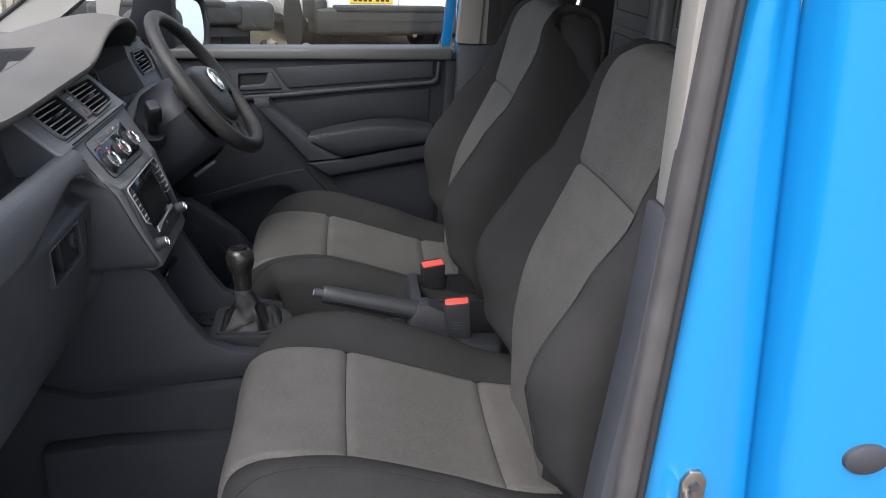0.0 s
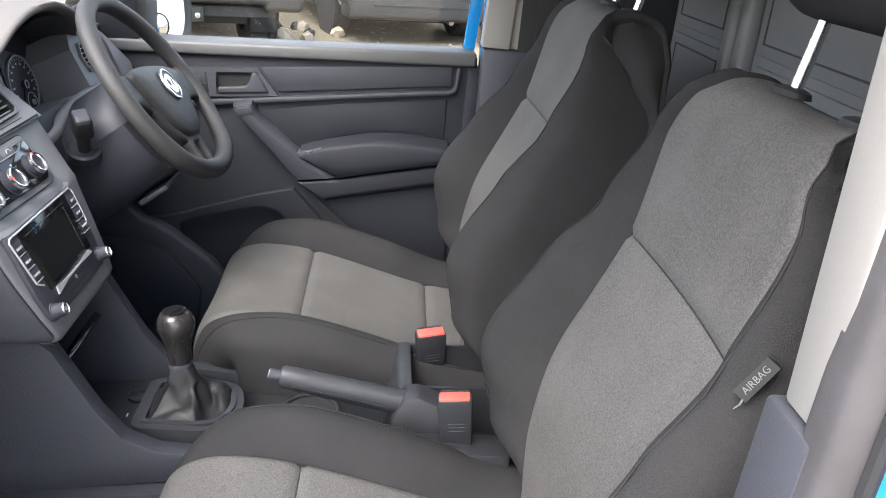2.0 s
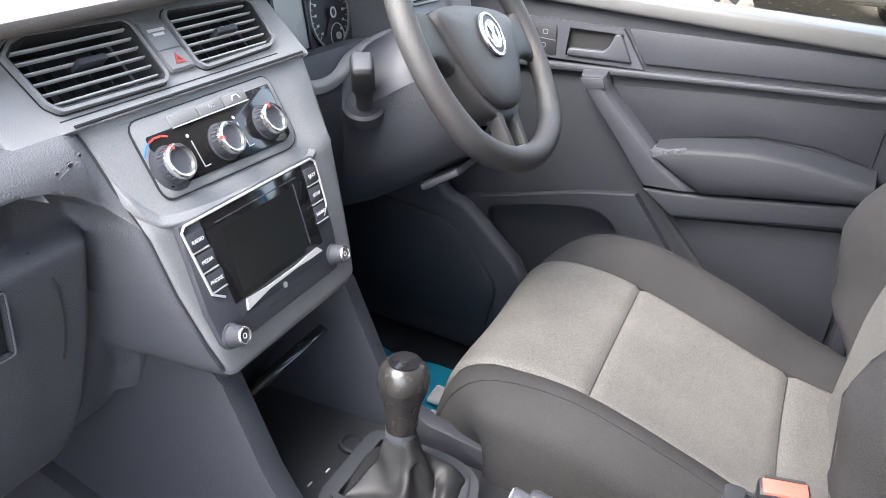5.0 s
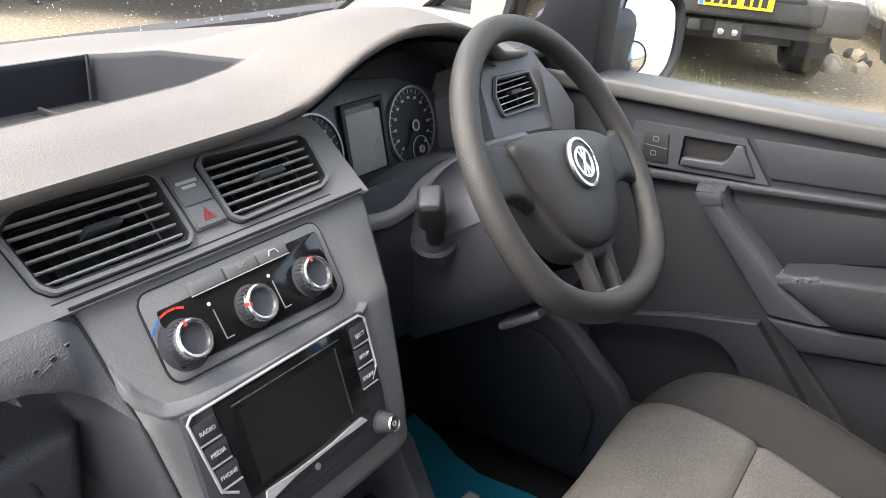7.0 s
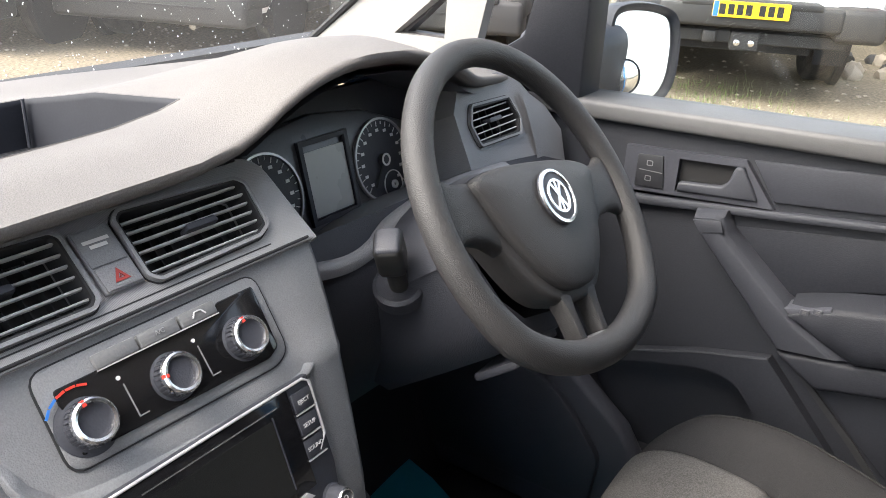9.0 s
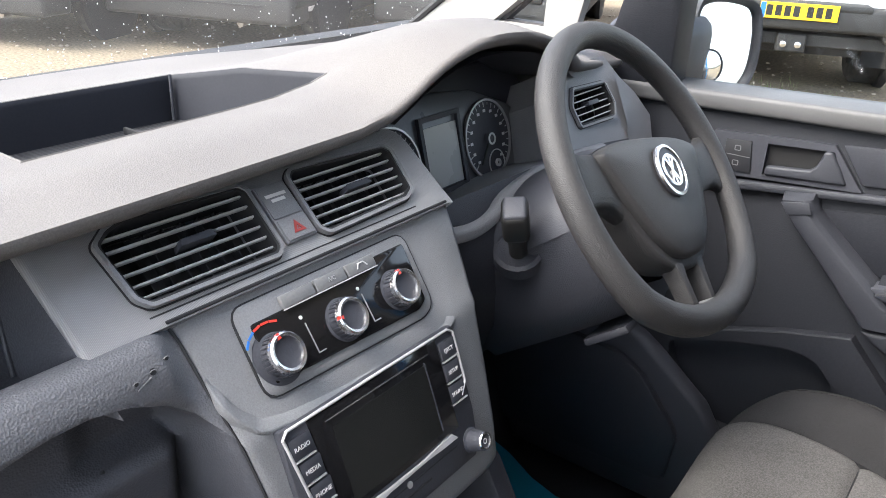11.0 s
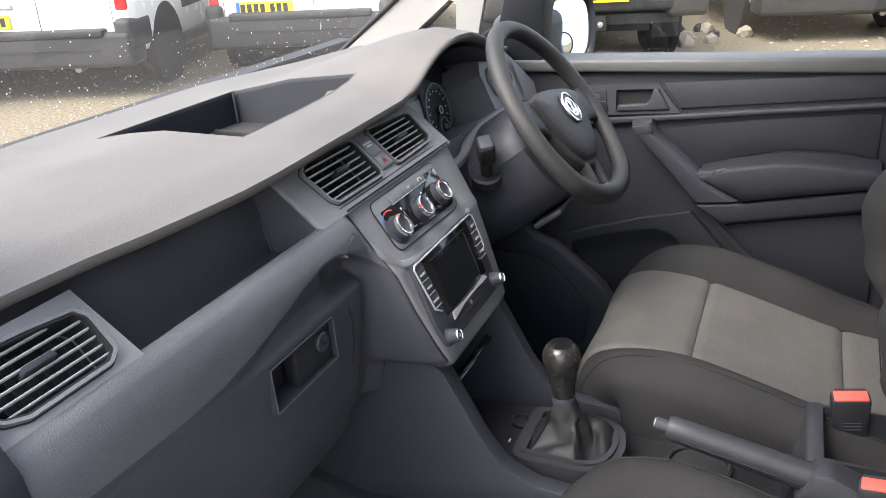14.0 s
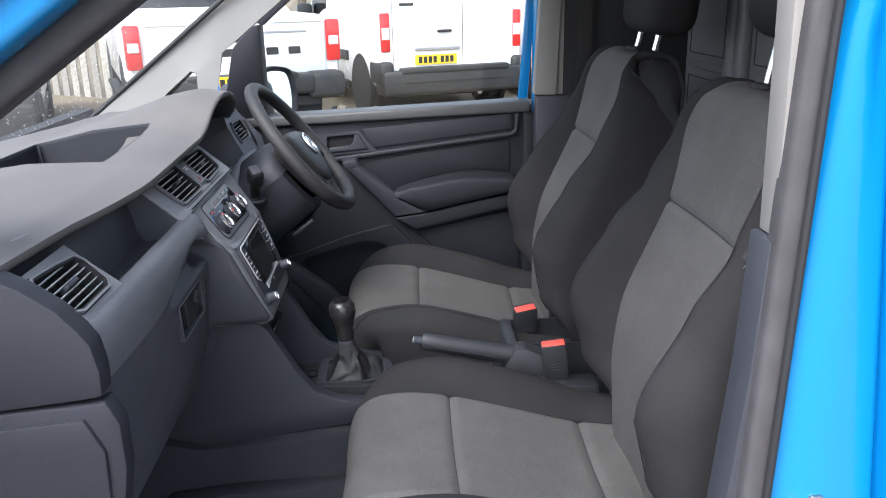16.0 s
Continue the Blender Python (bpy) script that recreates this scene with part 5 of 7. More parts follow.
ringp = [(GX - 0.062, GY - 0.074), (GX + 0.045, GY - 0.076), (GX + 0.078, GY - 0.055), (GX + 0.090, GY - 0.01), (GX + 0.078, GY + 0.045), (GX + 0.045, GY + 0.062), (GX - 0.062, GY + 0.060)]
ringp = rounded(ringp, 0.022)
part("frame", ring(ringp, 0.012, 0.655, 0.700), LEVER, gear)
part("inner_frame", ring(inset(ringp, 0.011), 0.008, 0.655, 0.704), LEVER, gear)
lower = inset(ringp, 0.016)
low_c = [tuple(v.xy) for v in curve_points([Vector((*p, 0)) for p in lower], 60, closed=True)]
rows = []
for k, z in ((1.0, 0.680), (0.98, 0.700), (0.86, 0.704), (0.68, 0.709), (0.53, 0.717), (0.44, 0.727), (0.37, 0.739), (0.30, 0.750), (0.255, 0.758), (0.21, 0.763)):
    row = []
    for i, (x, y) in enumerate(low_c):
        a = math.atan2(y - GY, x - GX)
        fold = 1 + (0.16 * math.sin(a * 4 + z * 70 + 0.6) + 0.10 * math.sin(a * 7 - z * 110)) * smooth01(1.0, 0.8, k) * smooth01(0.24, 0.45, k)
        row.append(Vector((GX - 0.004 * (1 - k) + (x - GX) * k * fold, GY + (y - GY) * k * fold, z + 0.010 * math.sin(a * 4 + k * 9) * smooth01(1.0, 0.85, k) * smooth01(0.3, 0.5, k))))
    rows.append(row)
fine = []
for j in range(len(rows[0])):
    fine.append(curve_points([r[j] for r in rows], 26))
part("gaiter", sheet([[fine[j][i] for j in range(len(fine))] for i in range(27)], closed_u=True), LEATHER, gear, "creased black leather gaiter", sharp=80)
part("collar", turned([(0, 0), (0.0155, 0), (0.0165, 0.004), (0.0165, 0.011), (0.015, 0.014), (0, 0.014)], pose(GX - 0.004, GY, 0.755), 24), DARK, gear)
knob = part("knob", turned([(0, 0), (0.0160, 0), (0.0168, 0.004), (0.0172, 0.014), (0.0182, 0.026), (0.0206, 0.037), (0.0243, 0.047), (0.0264, 0.056), (0.0266, 0.063), (0.0248, 0.072), (0.0195, 0.0795), (0.010, 0.0835), (0, 0.0838)], pose(GX - 0.004, GY, 0.768, 0, -4, 0), 36), KNOB, gear, "smooth black knob", )
part("shift_plate", turned([(0, 0), (0.0165, -0.002), (0.0165, -0.0012), (0, 0.0008)], pose(GX - 0.0095, GY, 0.8518, 0, -4, 0), 28), GLOSS, knob, "gloss shift pattern plate")
# handbrake
brake = thing("handbrake", "dark plastic handbrake lever, lowered", "handbrake")
H0, H1 = Vector((-0.035, 1.399, 0.773)), Vector((0.150, 1.405, 0.732))
along = (H1 - H0).normalized()
part("grip", tube([H0, H0 + along * 0.006, H0 + along * 0.03, H0 + along * 0.12, H1], [0.0125, 0.0150, 0.0155, 0.0165, 0.0175], 18, squash=1.15), LEVER, brake, "tapered grip")
part("button", tube([H0 - along * 0.016, H0 - along * 0.014, H0 + along * 0.004], [0.007, 0.0085, 0.0085], 14), DARK, brake)
part("button_rim", tube([H0 - along * 0.017, H0 - along * 0.0155], [0.0062, 0.0062], 14), SILVER, brake)
part("seam", box((0.0, -0.0178, -0.004), (0.15, 0.0178, -0.003), m=basis(H0 + along * 0.02, along, (0, 1, 0))), BLACK, brake)
part("root", prism([(0.130, 0.655), (0.128, 0.715), (0.145, 0.752), (0.165, 0.755), (0.215, 0.735), (0.24, 0.70), (0.24, 0.655)], -1.428, -1.383, basis((0, 0, 0), (1, 0, 0), (0, 0, 1)), bevel=0.006), LEVER, brake)
# oddments box and cup holder behind
bin_ = thing("console_bin", "open dark plastic oddments bin beside the handbrake", "storage bin")
part("bin_wall", ring([(0.145, 1.44), (0.33, 1.44), (0.33, 1.575), (0.145, 1.575)], 0.006, 0.655, 0.738), DECK, bin_)
part("bin_front", prism([(0.115, 0.655), (0.138, 0.738), (0.160, 0.740), (0.160, 0.655)], -1.58, -1.435, basis((0, 0, 0), (1, 0, 0), (0, 0, 1)), bevel=0.005), LEVER, bin_)
part("bin_floor", box((0.15, 1.445, 0.658), (0.325, 1.57, 0.664)), BLACK, bin_)
# flat black disc paints the shade of a cup hole; none is cut
part("cup_floor", turned([(0, 0), (0.041, 0), (0.041, 0.002), (0, 0.002)], pose(0.005, 1.475, 0.6605), 36), BLACK, bin_)
part("cup_rim", turned([(0.040, 0), (0.046, 0), (0.046, 0.012), (0.042, 0.014), (0.040, 0.012)], pose(0.005, 1.475, 0.655), 36), LEVER, bin_)
part("near_tray", prism([(0.11, 1.325), (0.30, 1.325), (0.30, 1.378), (0.11, 1.378)], 0.64, 0.702, bevel=0.006), DECK, bin_)


def buckle(name, label, base, tip, facing):
    """A seat-belt buckle on its stalk."""
    b = thing(name, label, "seat belt buckle", "seat belt buckles")
    up = Vector(tip) - Vector(base)
    m = basis(tip, facing, up)
    part("housing", prism([(-0.023, -0.078), (0.021, -0.078), (0.0255, 0.0), (-0.0255, 0.0)], -0.0125, 0.0125, m, bevel=0.004), DECK, b)
    part("push_button", box((-0.022, -0.006, -0.0095), (0.022, 0.0025, 0.0105), 0.002, m=m), ORANGE, b, "red push button")
    part("tongue_slot", box((-0.02, 0.0015, -0.012), (0.02, 0.0032, -0.0085), m=m), BLACK, b)
    part("stalk", prism([(-0.016, -0.15), (0.012, -0.15), (0.020, -0.08), (-0.022, -0.08)], -0.006, 0.006, m, bevel=0.002), INK, b)
    for h in (-0.04, -0.046, -0.052):
        part("moulded_line", box((-0.012, h, 0.0122), (0.013, h + 0.0015, 0.0131), m=m), DARK, b)
    return b


buckle("seat_belt_buckle", "black seat belt buckle with red button beside the driver's seat", (0.232, 1.580, 0.68), (0.190, 1.561, 0.768), (1, 0.15, 0.12))
buckle("seat_belt_buckle", "black seat belt buckle with red button beside the passenger seat", (0.256, 1.362, 0.68), (0.215, 1.361, 0.775), (1, -0.1, 0.14))

# ---- driver's door ----
DM = basis((0, 2.17, 0), (1, 0, 0), (0, 0, 1))
door = thing("door_1", "dark grey driver's door card with grab handle and armrest", "door", kind="structure")
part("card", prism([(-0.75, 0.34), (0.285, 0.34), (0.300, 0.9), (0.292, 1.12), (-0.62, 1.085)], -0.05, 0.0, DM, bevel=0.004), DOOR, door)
# sill colour is paler than the card, carrying the light on its top
part("sill", prism([(-0.62, 1.072), (0.288, 1.100), (0.288, 1.131), (-0.1, 1.116), (-0.62, 1.098)], -0.075, 0.016, DM, bevel=0.007, seg=3), SILL, door, "door window sill, toned pale for the light on it")
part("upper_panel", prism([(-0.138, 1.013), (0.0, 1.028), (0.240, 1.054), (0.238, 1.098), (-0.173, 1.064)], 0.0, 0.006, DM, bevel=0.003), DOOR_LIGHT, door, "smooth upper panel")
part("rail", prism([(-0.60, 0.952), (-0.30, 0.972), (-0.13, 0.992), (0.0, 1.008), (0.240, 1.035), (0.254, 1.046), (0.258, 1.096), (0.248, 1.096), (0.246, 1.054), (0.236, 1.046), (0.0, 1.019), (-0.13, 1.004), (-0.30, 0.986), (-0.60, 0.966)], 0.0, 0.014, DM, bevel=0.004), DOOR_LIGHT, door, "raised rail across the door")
hole = [(-0.268, 1.001), (-0.160, 1.010), (-0.180, 1.053), (-0.268, 1.047)]
part("handle_surround", holed([(-0.345, 0.988), (-0.136, 1.005), (-0.181, 1.062), (-0.345, 1.052)], [hole], 0.0005, 0.011, DM), DARK, door)
part("handle_recess", prism(inset(hole, 0.0015), 0.0, 0.0022, DM), RECESS_SHADE, door)
part("door_handle", prism([(-0.266, 1.002), (-0.156, 1.011), (-0.168, 1.032), (-0.182, 1.053), (-0.192, 1.052), (-0.198, 1.030), (-0.206, 1.022), (-0.264, 1.016)], 0.003, 0.016, DM, bevel=0.004, seg=3), DOOR_LIGHT, door, "inner door release")
lock_panel = part("lock_switch", prism([(-0.326, 0.997), (-0.284, 1.000), (-0.290, 1.046), (-0.326, 1.043)], 0.010, 0.0135, DM, bevel=0.001), DECK, door)
for h in (1.011, 1.033):
    part("lock_symbol", ring(rounded([(-0.312, h - 0.004), (-0.303, h - 0.004), (-0.303, h + 0.004), (-0.312, h + 0.004)], 0.002), 0.0012, 0.0134, 0.0139, DM), SATIN_GREY, lock_panel)
part("lock_divider", box((-0.322, 1.0215, 0.0134), (-0.288, 1.0226, 0.0139), m=DM), SATIN_GREY, lock_panel)
part("inset_panel", prism([(-0.185, 0.968), (0.0, 0.996), (0.232, 1.024), (0.233, 0.935), (0.15, 0.945), (0.06, 0.940), (-0.03, 0.915), (-0.075, 0.888), (-0.10, 0.895)], 0.0, 0.004, DM, bevel=0.002), DOOR, door)
arm = []
for x, top, foot in ((-0.085, 0.898, 0.880), (-0.067, 0.905, 0.868), (-0.03, 0.916, 0.850), (0.005, 0.923, 0.836), (0.064, 0.934, 0.849), (0.11, 0.937, 0.859), (0.156, 0.936, 0.868), (0.20, 0.934, 0.877), (0.242, 0.930, 0.885)):
    arm.append([DM @ Vector((x, z, o)) for z, o in ((top, 0.0), (top - 0.005, 0.020), (top - 0.010, 0.036), (top - 0.0135, 0.0425), (top - 0.019, 0.0455), (foot + 0.4 * (top - 0.019 - foot), 0.0455), (foot + 0.004, 0.043), (foot, 0.038), (foot, 0.0))])
part("armrest", sheet(arm), DOOR, door, "padded armrest", sharp=70)
switch = part("window_switch", prism([(-0.092, 0.889), (-0.060, 0.897), (-0.036, 0.905), (-0.034, 0.896), (-0.060, 0.886), (-0.080, 0.878)], 0.010, 0.0435, DM, bevel=0.002), DARK, door)
for dx in (-0.066, -0.051):
    part("window_key", box((dx - 0.006, -0.0045, 0.0425), (dx + 0.006, 0.0045, 0.0455), 0.0012, 1, DM @ pose(0, 0.894 + 0.32 * (dx + 0.058), 0)), DARK, switch)
    part("key_mark", box((dx - 0.0022, -0.0016, 0.0455), (dx + 0.0022, 0.0016, 0.0459), m=DM @ pose(0, 0.894 + 0.32 * (dx + 0.058), 0)), SILL, switch)
GRAB = [((-0.231, 0.986), (-0.189, 0.993), 0.030), ((-0.229, 0.981), (-0.188, 0.989), 0.044), ((-0.216, 0.961), (-0.181, 0.970), 0.0465), ((-0.175, 0.918), (-0.133, 0.928), 0.0465), ((-0.140, 0.880), (-0.085, 0.887), 0.0455), ((-0.125, 0.860), (-0.060, 0.866), 0.043), ((-0.096, 0.824), (0.000, 0.835), 0.036)]
rows = []
for (xa, za), (xb, zb), h in GRAB:
    row = [(0.0, 0.0), (0.02, h * 0.75), (0.06, h * 0.94), (0.13, h), (0.72, h), (0.80, h * 0.985), (0.86, h * 0.90), (0.93, h * 0.86), (0.99, h * 0.80), (1.0, 0.0)]
    rows.append([DM @ Vector((xa + (xb - xa) * u, za + (zb - za) * u, o)) for u, o in row])
part("grab_handle", sheet(rows, caps=True), DOOR_LIGHT, door, "slanting grab handle with a grooved edge", sharp=50)
part("grab_end", prism([(-0.227, 0.980), (-0.190, 0.987), (-0.184, 0.971), (-0.215, 0.963)], 0.044, 0.0478, DM, bevel=0.0015), DOOR_LIGHT, door)
part("lower_rail", prism([(-0.094, 0.818), (0.002, 0.831), (0.245, 0.881), (0.253, 0.842), (-0.034, 0.780)], 0.0, 0.034, DM, bevel=0.007, seg=3), DOOR, door, "bolster under the armrest")
part("lower_seam", prism([(-0.084, 0.802), (-0.074, 0.802), (0.030, 0.703), (0.130, 0.590), (0.120, 0.590), (0.020, 0.700)], 0.0, 0.0045, DM), BLACK, door)
part("lower_panel", prism([(-0.030, 0.770), (0.252, 0.828), (0.262, 0.62), (0.150, 0.60), (0.036, 0.704)], 0.0, 0.008, DM, bevel=0.003), DOOR, door)
mouth = rounded([(-0.278, 0.575), (-0.344, 0.660), (-0.356, 0.700), (-0.330, 0.712), (-0.258, 0.735), (-0.175, 0.754), (-0.138, 0.748), (-0.108, 0.718), (-0.090, 0.660), (-0.115, 0.575)], 0.014)
part("pocket", holed([(-0.45, 0.50), (0.04, 0.50), (0.06, 0.62), (-0.01, 0.70), (-0.098, 0.797), (-0.196, 0.773), (-0.258, 0.752), (-0.364, 0.717), (-0.45, 0.70)], [mouth], 0.002, 0.024, DM), DOOR, door, "moulded door pocket")
part("pocket_edge", tube([DM @ Vector((x, z, 0.021)) for x, z in ((-0.40, 0.704), (-0.364, 0.717), (-0.258, 0.752), (-0.196, 0.773), (-0.098, 0.797))], 0.0032, 8), DOOR, door)
part("rear_edge", box((0.272, 0.42, -0.02), (0.300, 1.10, 0.004), 0.004, m=DM), DOOR, door)
part("mirror_sail", prism([(-0.62, 1.09), (-0.425, 1.10), (-0.425, 1.345), (-0.45, 1.34), (-0.50, 1.285), (-0.525, 1.18), (-0.60, 1.13)], -0.06, 0.012, DM, bevel=0.006), DOOR, door, "dark mirror mounting panel")
part("window_frame", prism([(0.262, 1.12), (0.288, 1.12), (0.310, 1.42), (0.31, 1.66), (0.285, 1.66), (0.285, 1.42)], -0.07, -0.045, DM, bevel=0.003), BLUE, door, "blue window frame")
part("frame_top", prism([(-0.425, 1.34), (-0.06, 1.64), (0.30, 1.66), (0.30, 1.70), (-0.08, 1.68), (-0.45, 1.36)], -0.07, -0.03, DM, bevel=0.003), DARK, door)
pane = part("window_pane", prism([(-0.43, 1.10), (0.27, 1.12), (0.295, 1.65), (-0.06, 1.63), (-0.42, 1.33)], -0.058, -0.054, DM), PANE, door)
pane.visible_shadow = False

# door mirror
mirror = thing("door_mirror", "dark door mirror with wide-angle inset", "mirror")
mm = basis((-0.417, 2.36, 1.138), (0.57, 0.82, 0.0), (-0.13, 0.09, 1))
mp = [(-0.060, -0.058), (-0.03, -0.080), (0.025, -0.074), (0.056, -0.040), (0.064, 0.030), (0.046, 0.070), (-0.03, 0.080), (-0.062, 0.052)]
mpc = [tuple(v.xy) for v in curve_points([Vector((*p, 0)) for p in mp], 40, closed=True)]
part("glass", prism([(x * 0.88, y * 0.88) for x, y in mpc], -0.004, 0.001, mm), MIRROR, mirror, "mirror glass")
part("spot_mirror", turned([(0, 0), (0.026, 0), (0.026, 0.003), (0.022, 0.0055), (0.012, 0.0075), (0, 0.0082)], mm @ pose(-0.030, -0.030, 0.001), 30), MIRROR, mirror, "round wide-angle mirror")
part("spot_rim", turned([(0.0255, 0), (0.028, 0), (0.028, 0.004), (0.0255, 0.004)], mm @ pose(-0.030, -0.030, 0.001), 30), DARK, mirror)
rows = [[mm @ Vector((x * k, y * k, z)) for x, y in mpc] for k, z in ((0.88, -0.002), (0.93, 0.010), (1.02, 0.012), (1.06, 0.0), (1.05, -0.04), (0.85, -0.085), (0.4, -0.11))]
part("housing", sheet(rows, closed_u=True), DARK, mirror, "dark housing", sharp=60)
part("foot", box((-0.56, 2.19, 1.06), (-0.43, 2.36, 1.19), 0.03, 3), DARK, mirror)

# ---- van body ----
body = thing("van", "bright blue panel van body with open passenger doorway", "van")
# pillars and glass ahead of the driver
PM = basis((0, 2.03, 0), (1, 0, 0), (0, 0, 1))
bm = bmesh.new()
outer = [(-0.835, 1.125), (-0.478, 1.408), (-0.14, 1.675), (-0.06, 1.63), (-0.43, 1.338), (-0.50, 1.285), (-0.525, 1.18), (-0.52, 1.10), (-0.80, 1.10)]
hole = [(-0.645, 1.185), (-0.575, 1.240), (-0.565, 1.236), (-0.566, 1.185)]


def pillar_y(x, z):
    return 2.04 + 0.02 * (x + 0.84) / 0.7


vo = [bm.verts.new((x, pillar_y(x, z), z)) for x, z in outer]
vh = [bm.verts.new((x, 2.04, z)) for x, z in hole]
eo = [bm.edges.new((vo[i], vo[(i + 1) % len(vo)])) for i in range(len(vo))]
eh = [bm.edges.new((vh[i], vh[(i + 1) % len(vh)])) for i in range(len(vh))]
bmesh.ops.triangle_fill(bm, use_beauty=True, use_dissolve=False, edges=eo + eh)
bmesh.ops.solidify(bm, geom=bm.faces[:], thickness=-0.03)
part("front_pillar", bm, FRONT_TRIM, body, "pale front pillar trim with small quarter window", sharp=40)
part("quarter_frame", ring([(-0.65, 1.181), (-0.562, 1.181), (-0.560, 1.240), (-0.578, 1.246)], 0.006, -0.015, 0.004, PM), SEAL, body)
qp = part("quarter_pane", prism([(-0.65, 1.181), (-0.562, 1.181), (-0.560, 1.240), (-0.578, 1.246)], -0.028, -0.024, PM), PANE, body)
qp.visible_shadow = False
part("screen_seal", tube([Vector((-0.845, 2.015, 1.125)), Vector((-0.48, 2.008, 1.412)), Vector((-0.12, 1.98, 1.695))], 0.006, 8), BLACK, body)
ws = []
for k in range(9):
    y = 0.72 + (2.03 - 0.72) * k / 8
    bow = 0.06 * (1 - (2 * k / 8 - 1) ** 2)
    ws.append([Vector((-0.845 - bow + (0.725 + 0.02) * j / 6, y, 1.125 + 0.57 * j / 6)) for j in range(7)])
w = part("windscreen", sheet(ws), SCREEN_PANE, body, "raked windscreen spotted with rain")
w.visible_shadow = False
part("scuttle", sheet([[(-0.845 - 0.06 * (1 - (2 * k / 8 - 1) ** 2) + dx, 0.72 + 1.31 * k / 8, z) for dx, z in ((-0.02, 1.105), (0.0, 1.128), (0.03, 1.140), (0.10, 1.146))] for k in range(9)]), DASH_TOP, body)
# bonnet below the screen
part("bonnet", sheet([[(-0.87 - dx, y, 0.985 - 0.36 * dx - 0.10 * dx * dx) for dx in (0, 0.3, 0.6, 0.9)] for y in (0.66, 1.0, 1.4, 1.8, 2.14)]), BLUE, body)
# roof and headliner
part("roof", box((-0.12, 0.62, 1.76), (2.6, 2.24, 1.80), 0.015), BLUE, body)
part("headliner", box((-0.11, 0.70, 1.715), (0.72, 2.14, 1.745), 0.01), HEADLINER, body)
part("header_rail", box((-0.16, 0.70, 1.67), (-0.06, 2.06, 1.76), 0.01), TRIM, body)
# driver's side rear pillar
part("pillar_trim", prism([(0.292, 1.150), (0.352, 1.148), (0.372, 1.72), (0.318, 1.72), (0.305, 1.40)], -0.01, 0.03, basis((0, 2.15, 0), (1, 0, 0), (0, 0, 1)), bevel=0.004), TRIM, body, "pale upper pillar trim")
part("pillar_fold", prism([(0.352, 1.149), (0.375, 1.149), (0.395, 1.72), (0.372, 1.72)], -0.02, 0.02, basis((0, 2.15, 0), (1, 0, 0), (0, 0, 1)), bevel=0.003), TRIM, body)
part("pillar_base", prism([(0.302, 0.40), (0.44, 0.40), (0.40, 1.147), (0.296, 1.147)], -0.01, 0.034, basis((0, 2.15, 0), (1, 0, 0), (0, 0, 1)), bevel=0.005), DARK, body)
part("side_lining", box((0.37, 2.13, 0.38), (1.0, 2.18, 1.74)), BLACK, body)
part("side_shell", box((0.30, 2.19, 0.35), (2.6, 2.24, 1.78), 0.01), BLUE, body)
belt = thing("seat_belt", "black seat belt hanging beside the far pillar", "seat belt")
part("webbing", prism([(0.395, 0.60), (0.440, 0.60), (0.440, 1.60), (0.405, 1.60)], 0.0, 0.002, basis((0, 2.112, 0), (1, 0, 0), (0, 0, 1))), INK, belt)
# passenger-side front pillar, seen over the dashboard from outside
AM = basis((0, 0.74, 0), (1, 0, 0), (0, 0, 1))
part("near_pillar_seal", prism([(-0.72, 1.117), (-0.433, 1.317), (-0.288, 1.418), (0.08, 1.675), (0.05, 1.705), (-0.338, 1.421), (-0.424, 1.361), (-0.74, 1.14)], -0.03, 0.02, AM, bevel=0.008, seg=3), SEAL, body, "dark doorway seal")
part("near_pillar", prism([(-0.74, 1.135), (-0.424, 1.358), (-0.338, 1.417), (0.05, 1.70), (0.02, 1.78), (-0.42, 1.50), (-0.80, 1.22)], -0.02, 0.06, AM, bevel=0.01, seg=3), BLUE, body, "blue painted front pillar")
part("near_ridge", tube([Vector((-0.76, 0.675, 1.165)), Vector((-0.40, 0.675, 1.425)), Vector((0.04, 0.675, 1.73))], 0.010, 10), BLUE, body)
# passenger-side rear pillar
JM = basis((0, 0.72, 0), (1, 0, 0), (0, 0, 1))
part("near_trim", prism([(0.316, 1.176), (0.41, 1.176), (0.41, 1.72), (0.308, 1.72), (0.311, 1.40)], -0.035, 0.004, JM, bevel=0.003), TRIM, body, "pale pillar trim")
part("near_trim_base", prism([(0.262, 0.40), (0.42, 0.40), (0.42, 1.174), (0.311, 1.174), (0.304, 1.02), (0.290, 0.85)], -0.045, 0.006, JM, bevel=0.004), DARK, body)
part("door_seal", prism([(0.292, 0.38), (0.322, 0.38), (0.3275, 0.83), (0.3425, 1.376), (0.357, 1.74), (0.336, 1.74), (0.319, 1.376), (0.304, 0.9)], -0.01, 0.022, JM, bevel=0.008, seg=3), SEAL, body, "dusty grey rubber door seal")
part("seal_lip", tube([Vector((0.323, 0.699, 0.40)), Vector((0.3285, 0.699, 0.83)), Vector((0.3435, 0.699, 1.376)), Vector((0.358, 0.699, 1.74))], 0.005, 8), BLACK, body)
rows = []
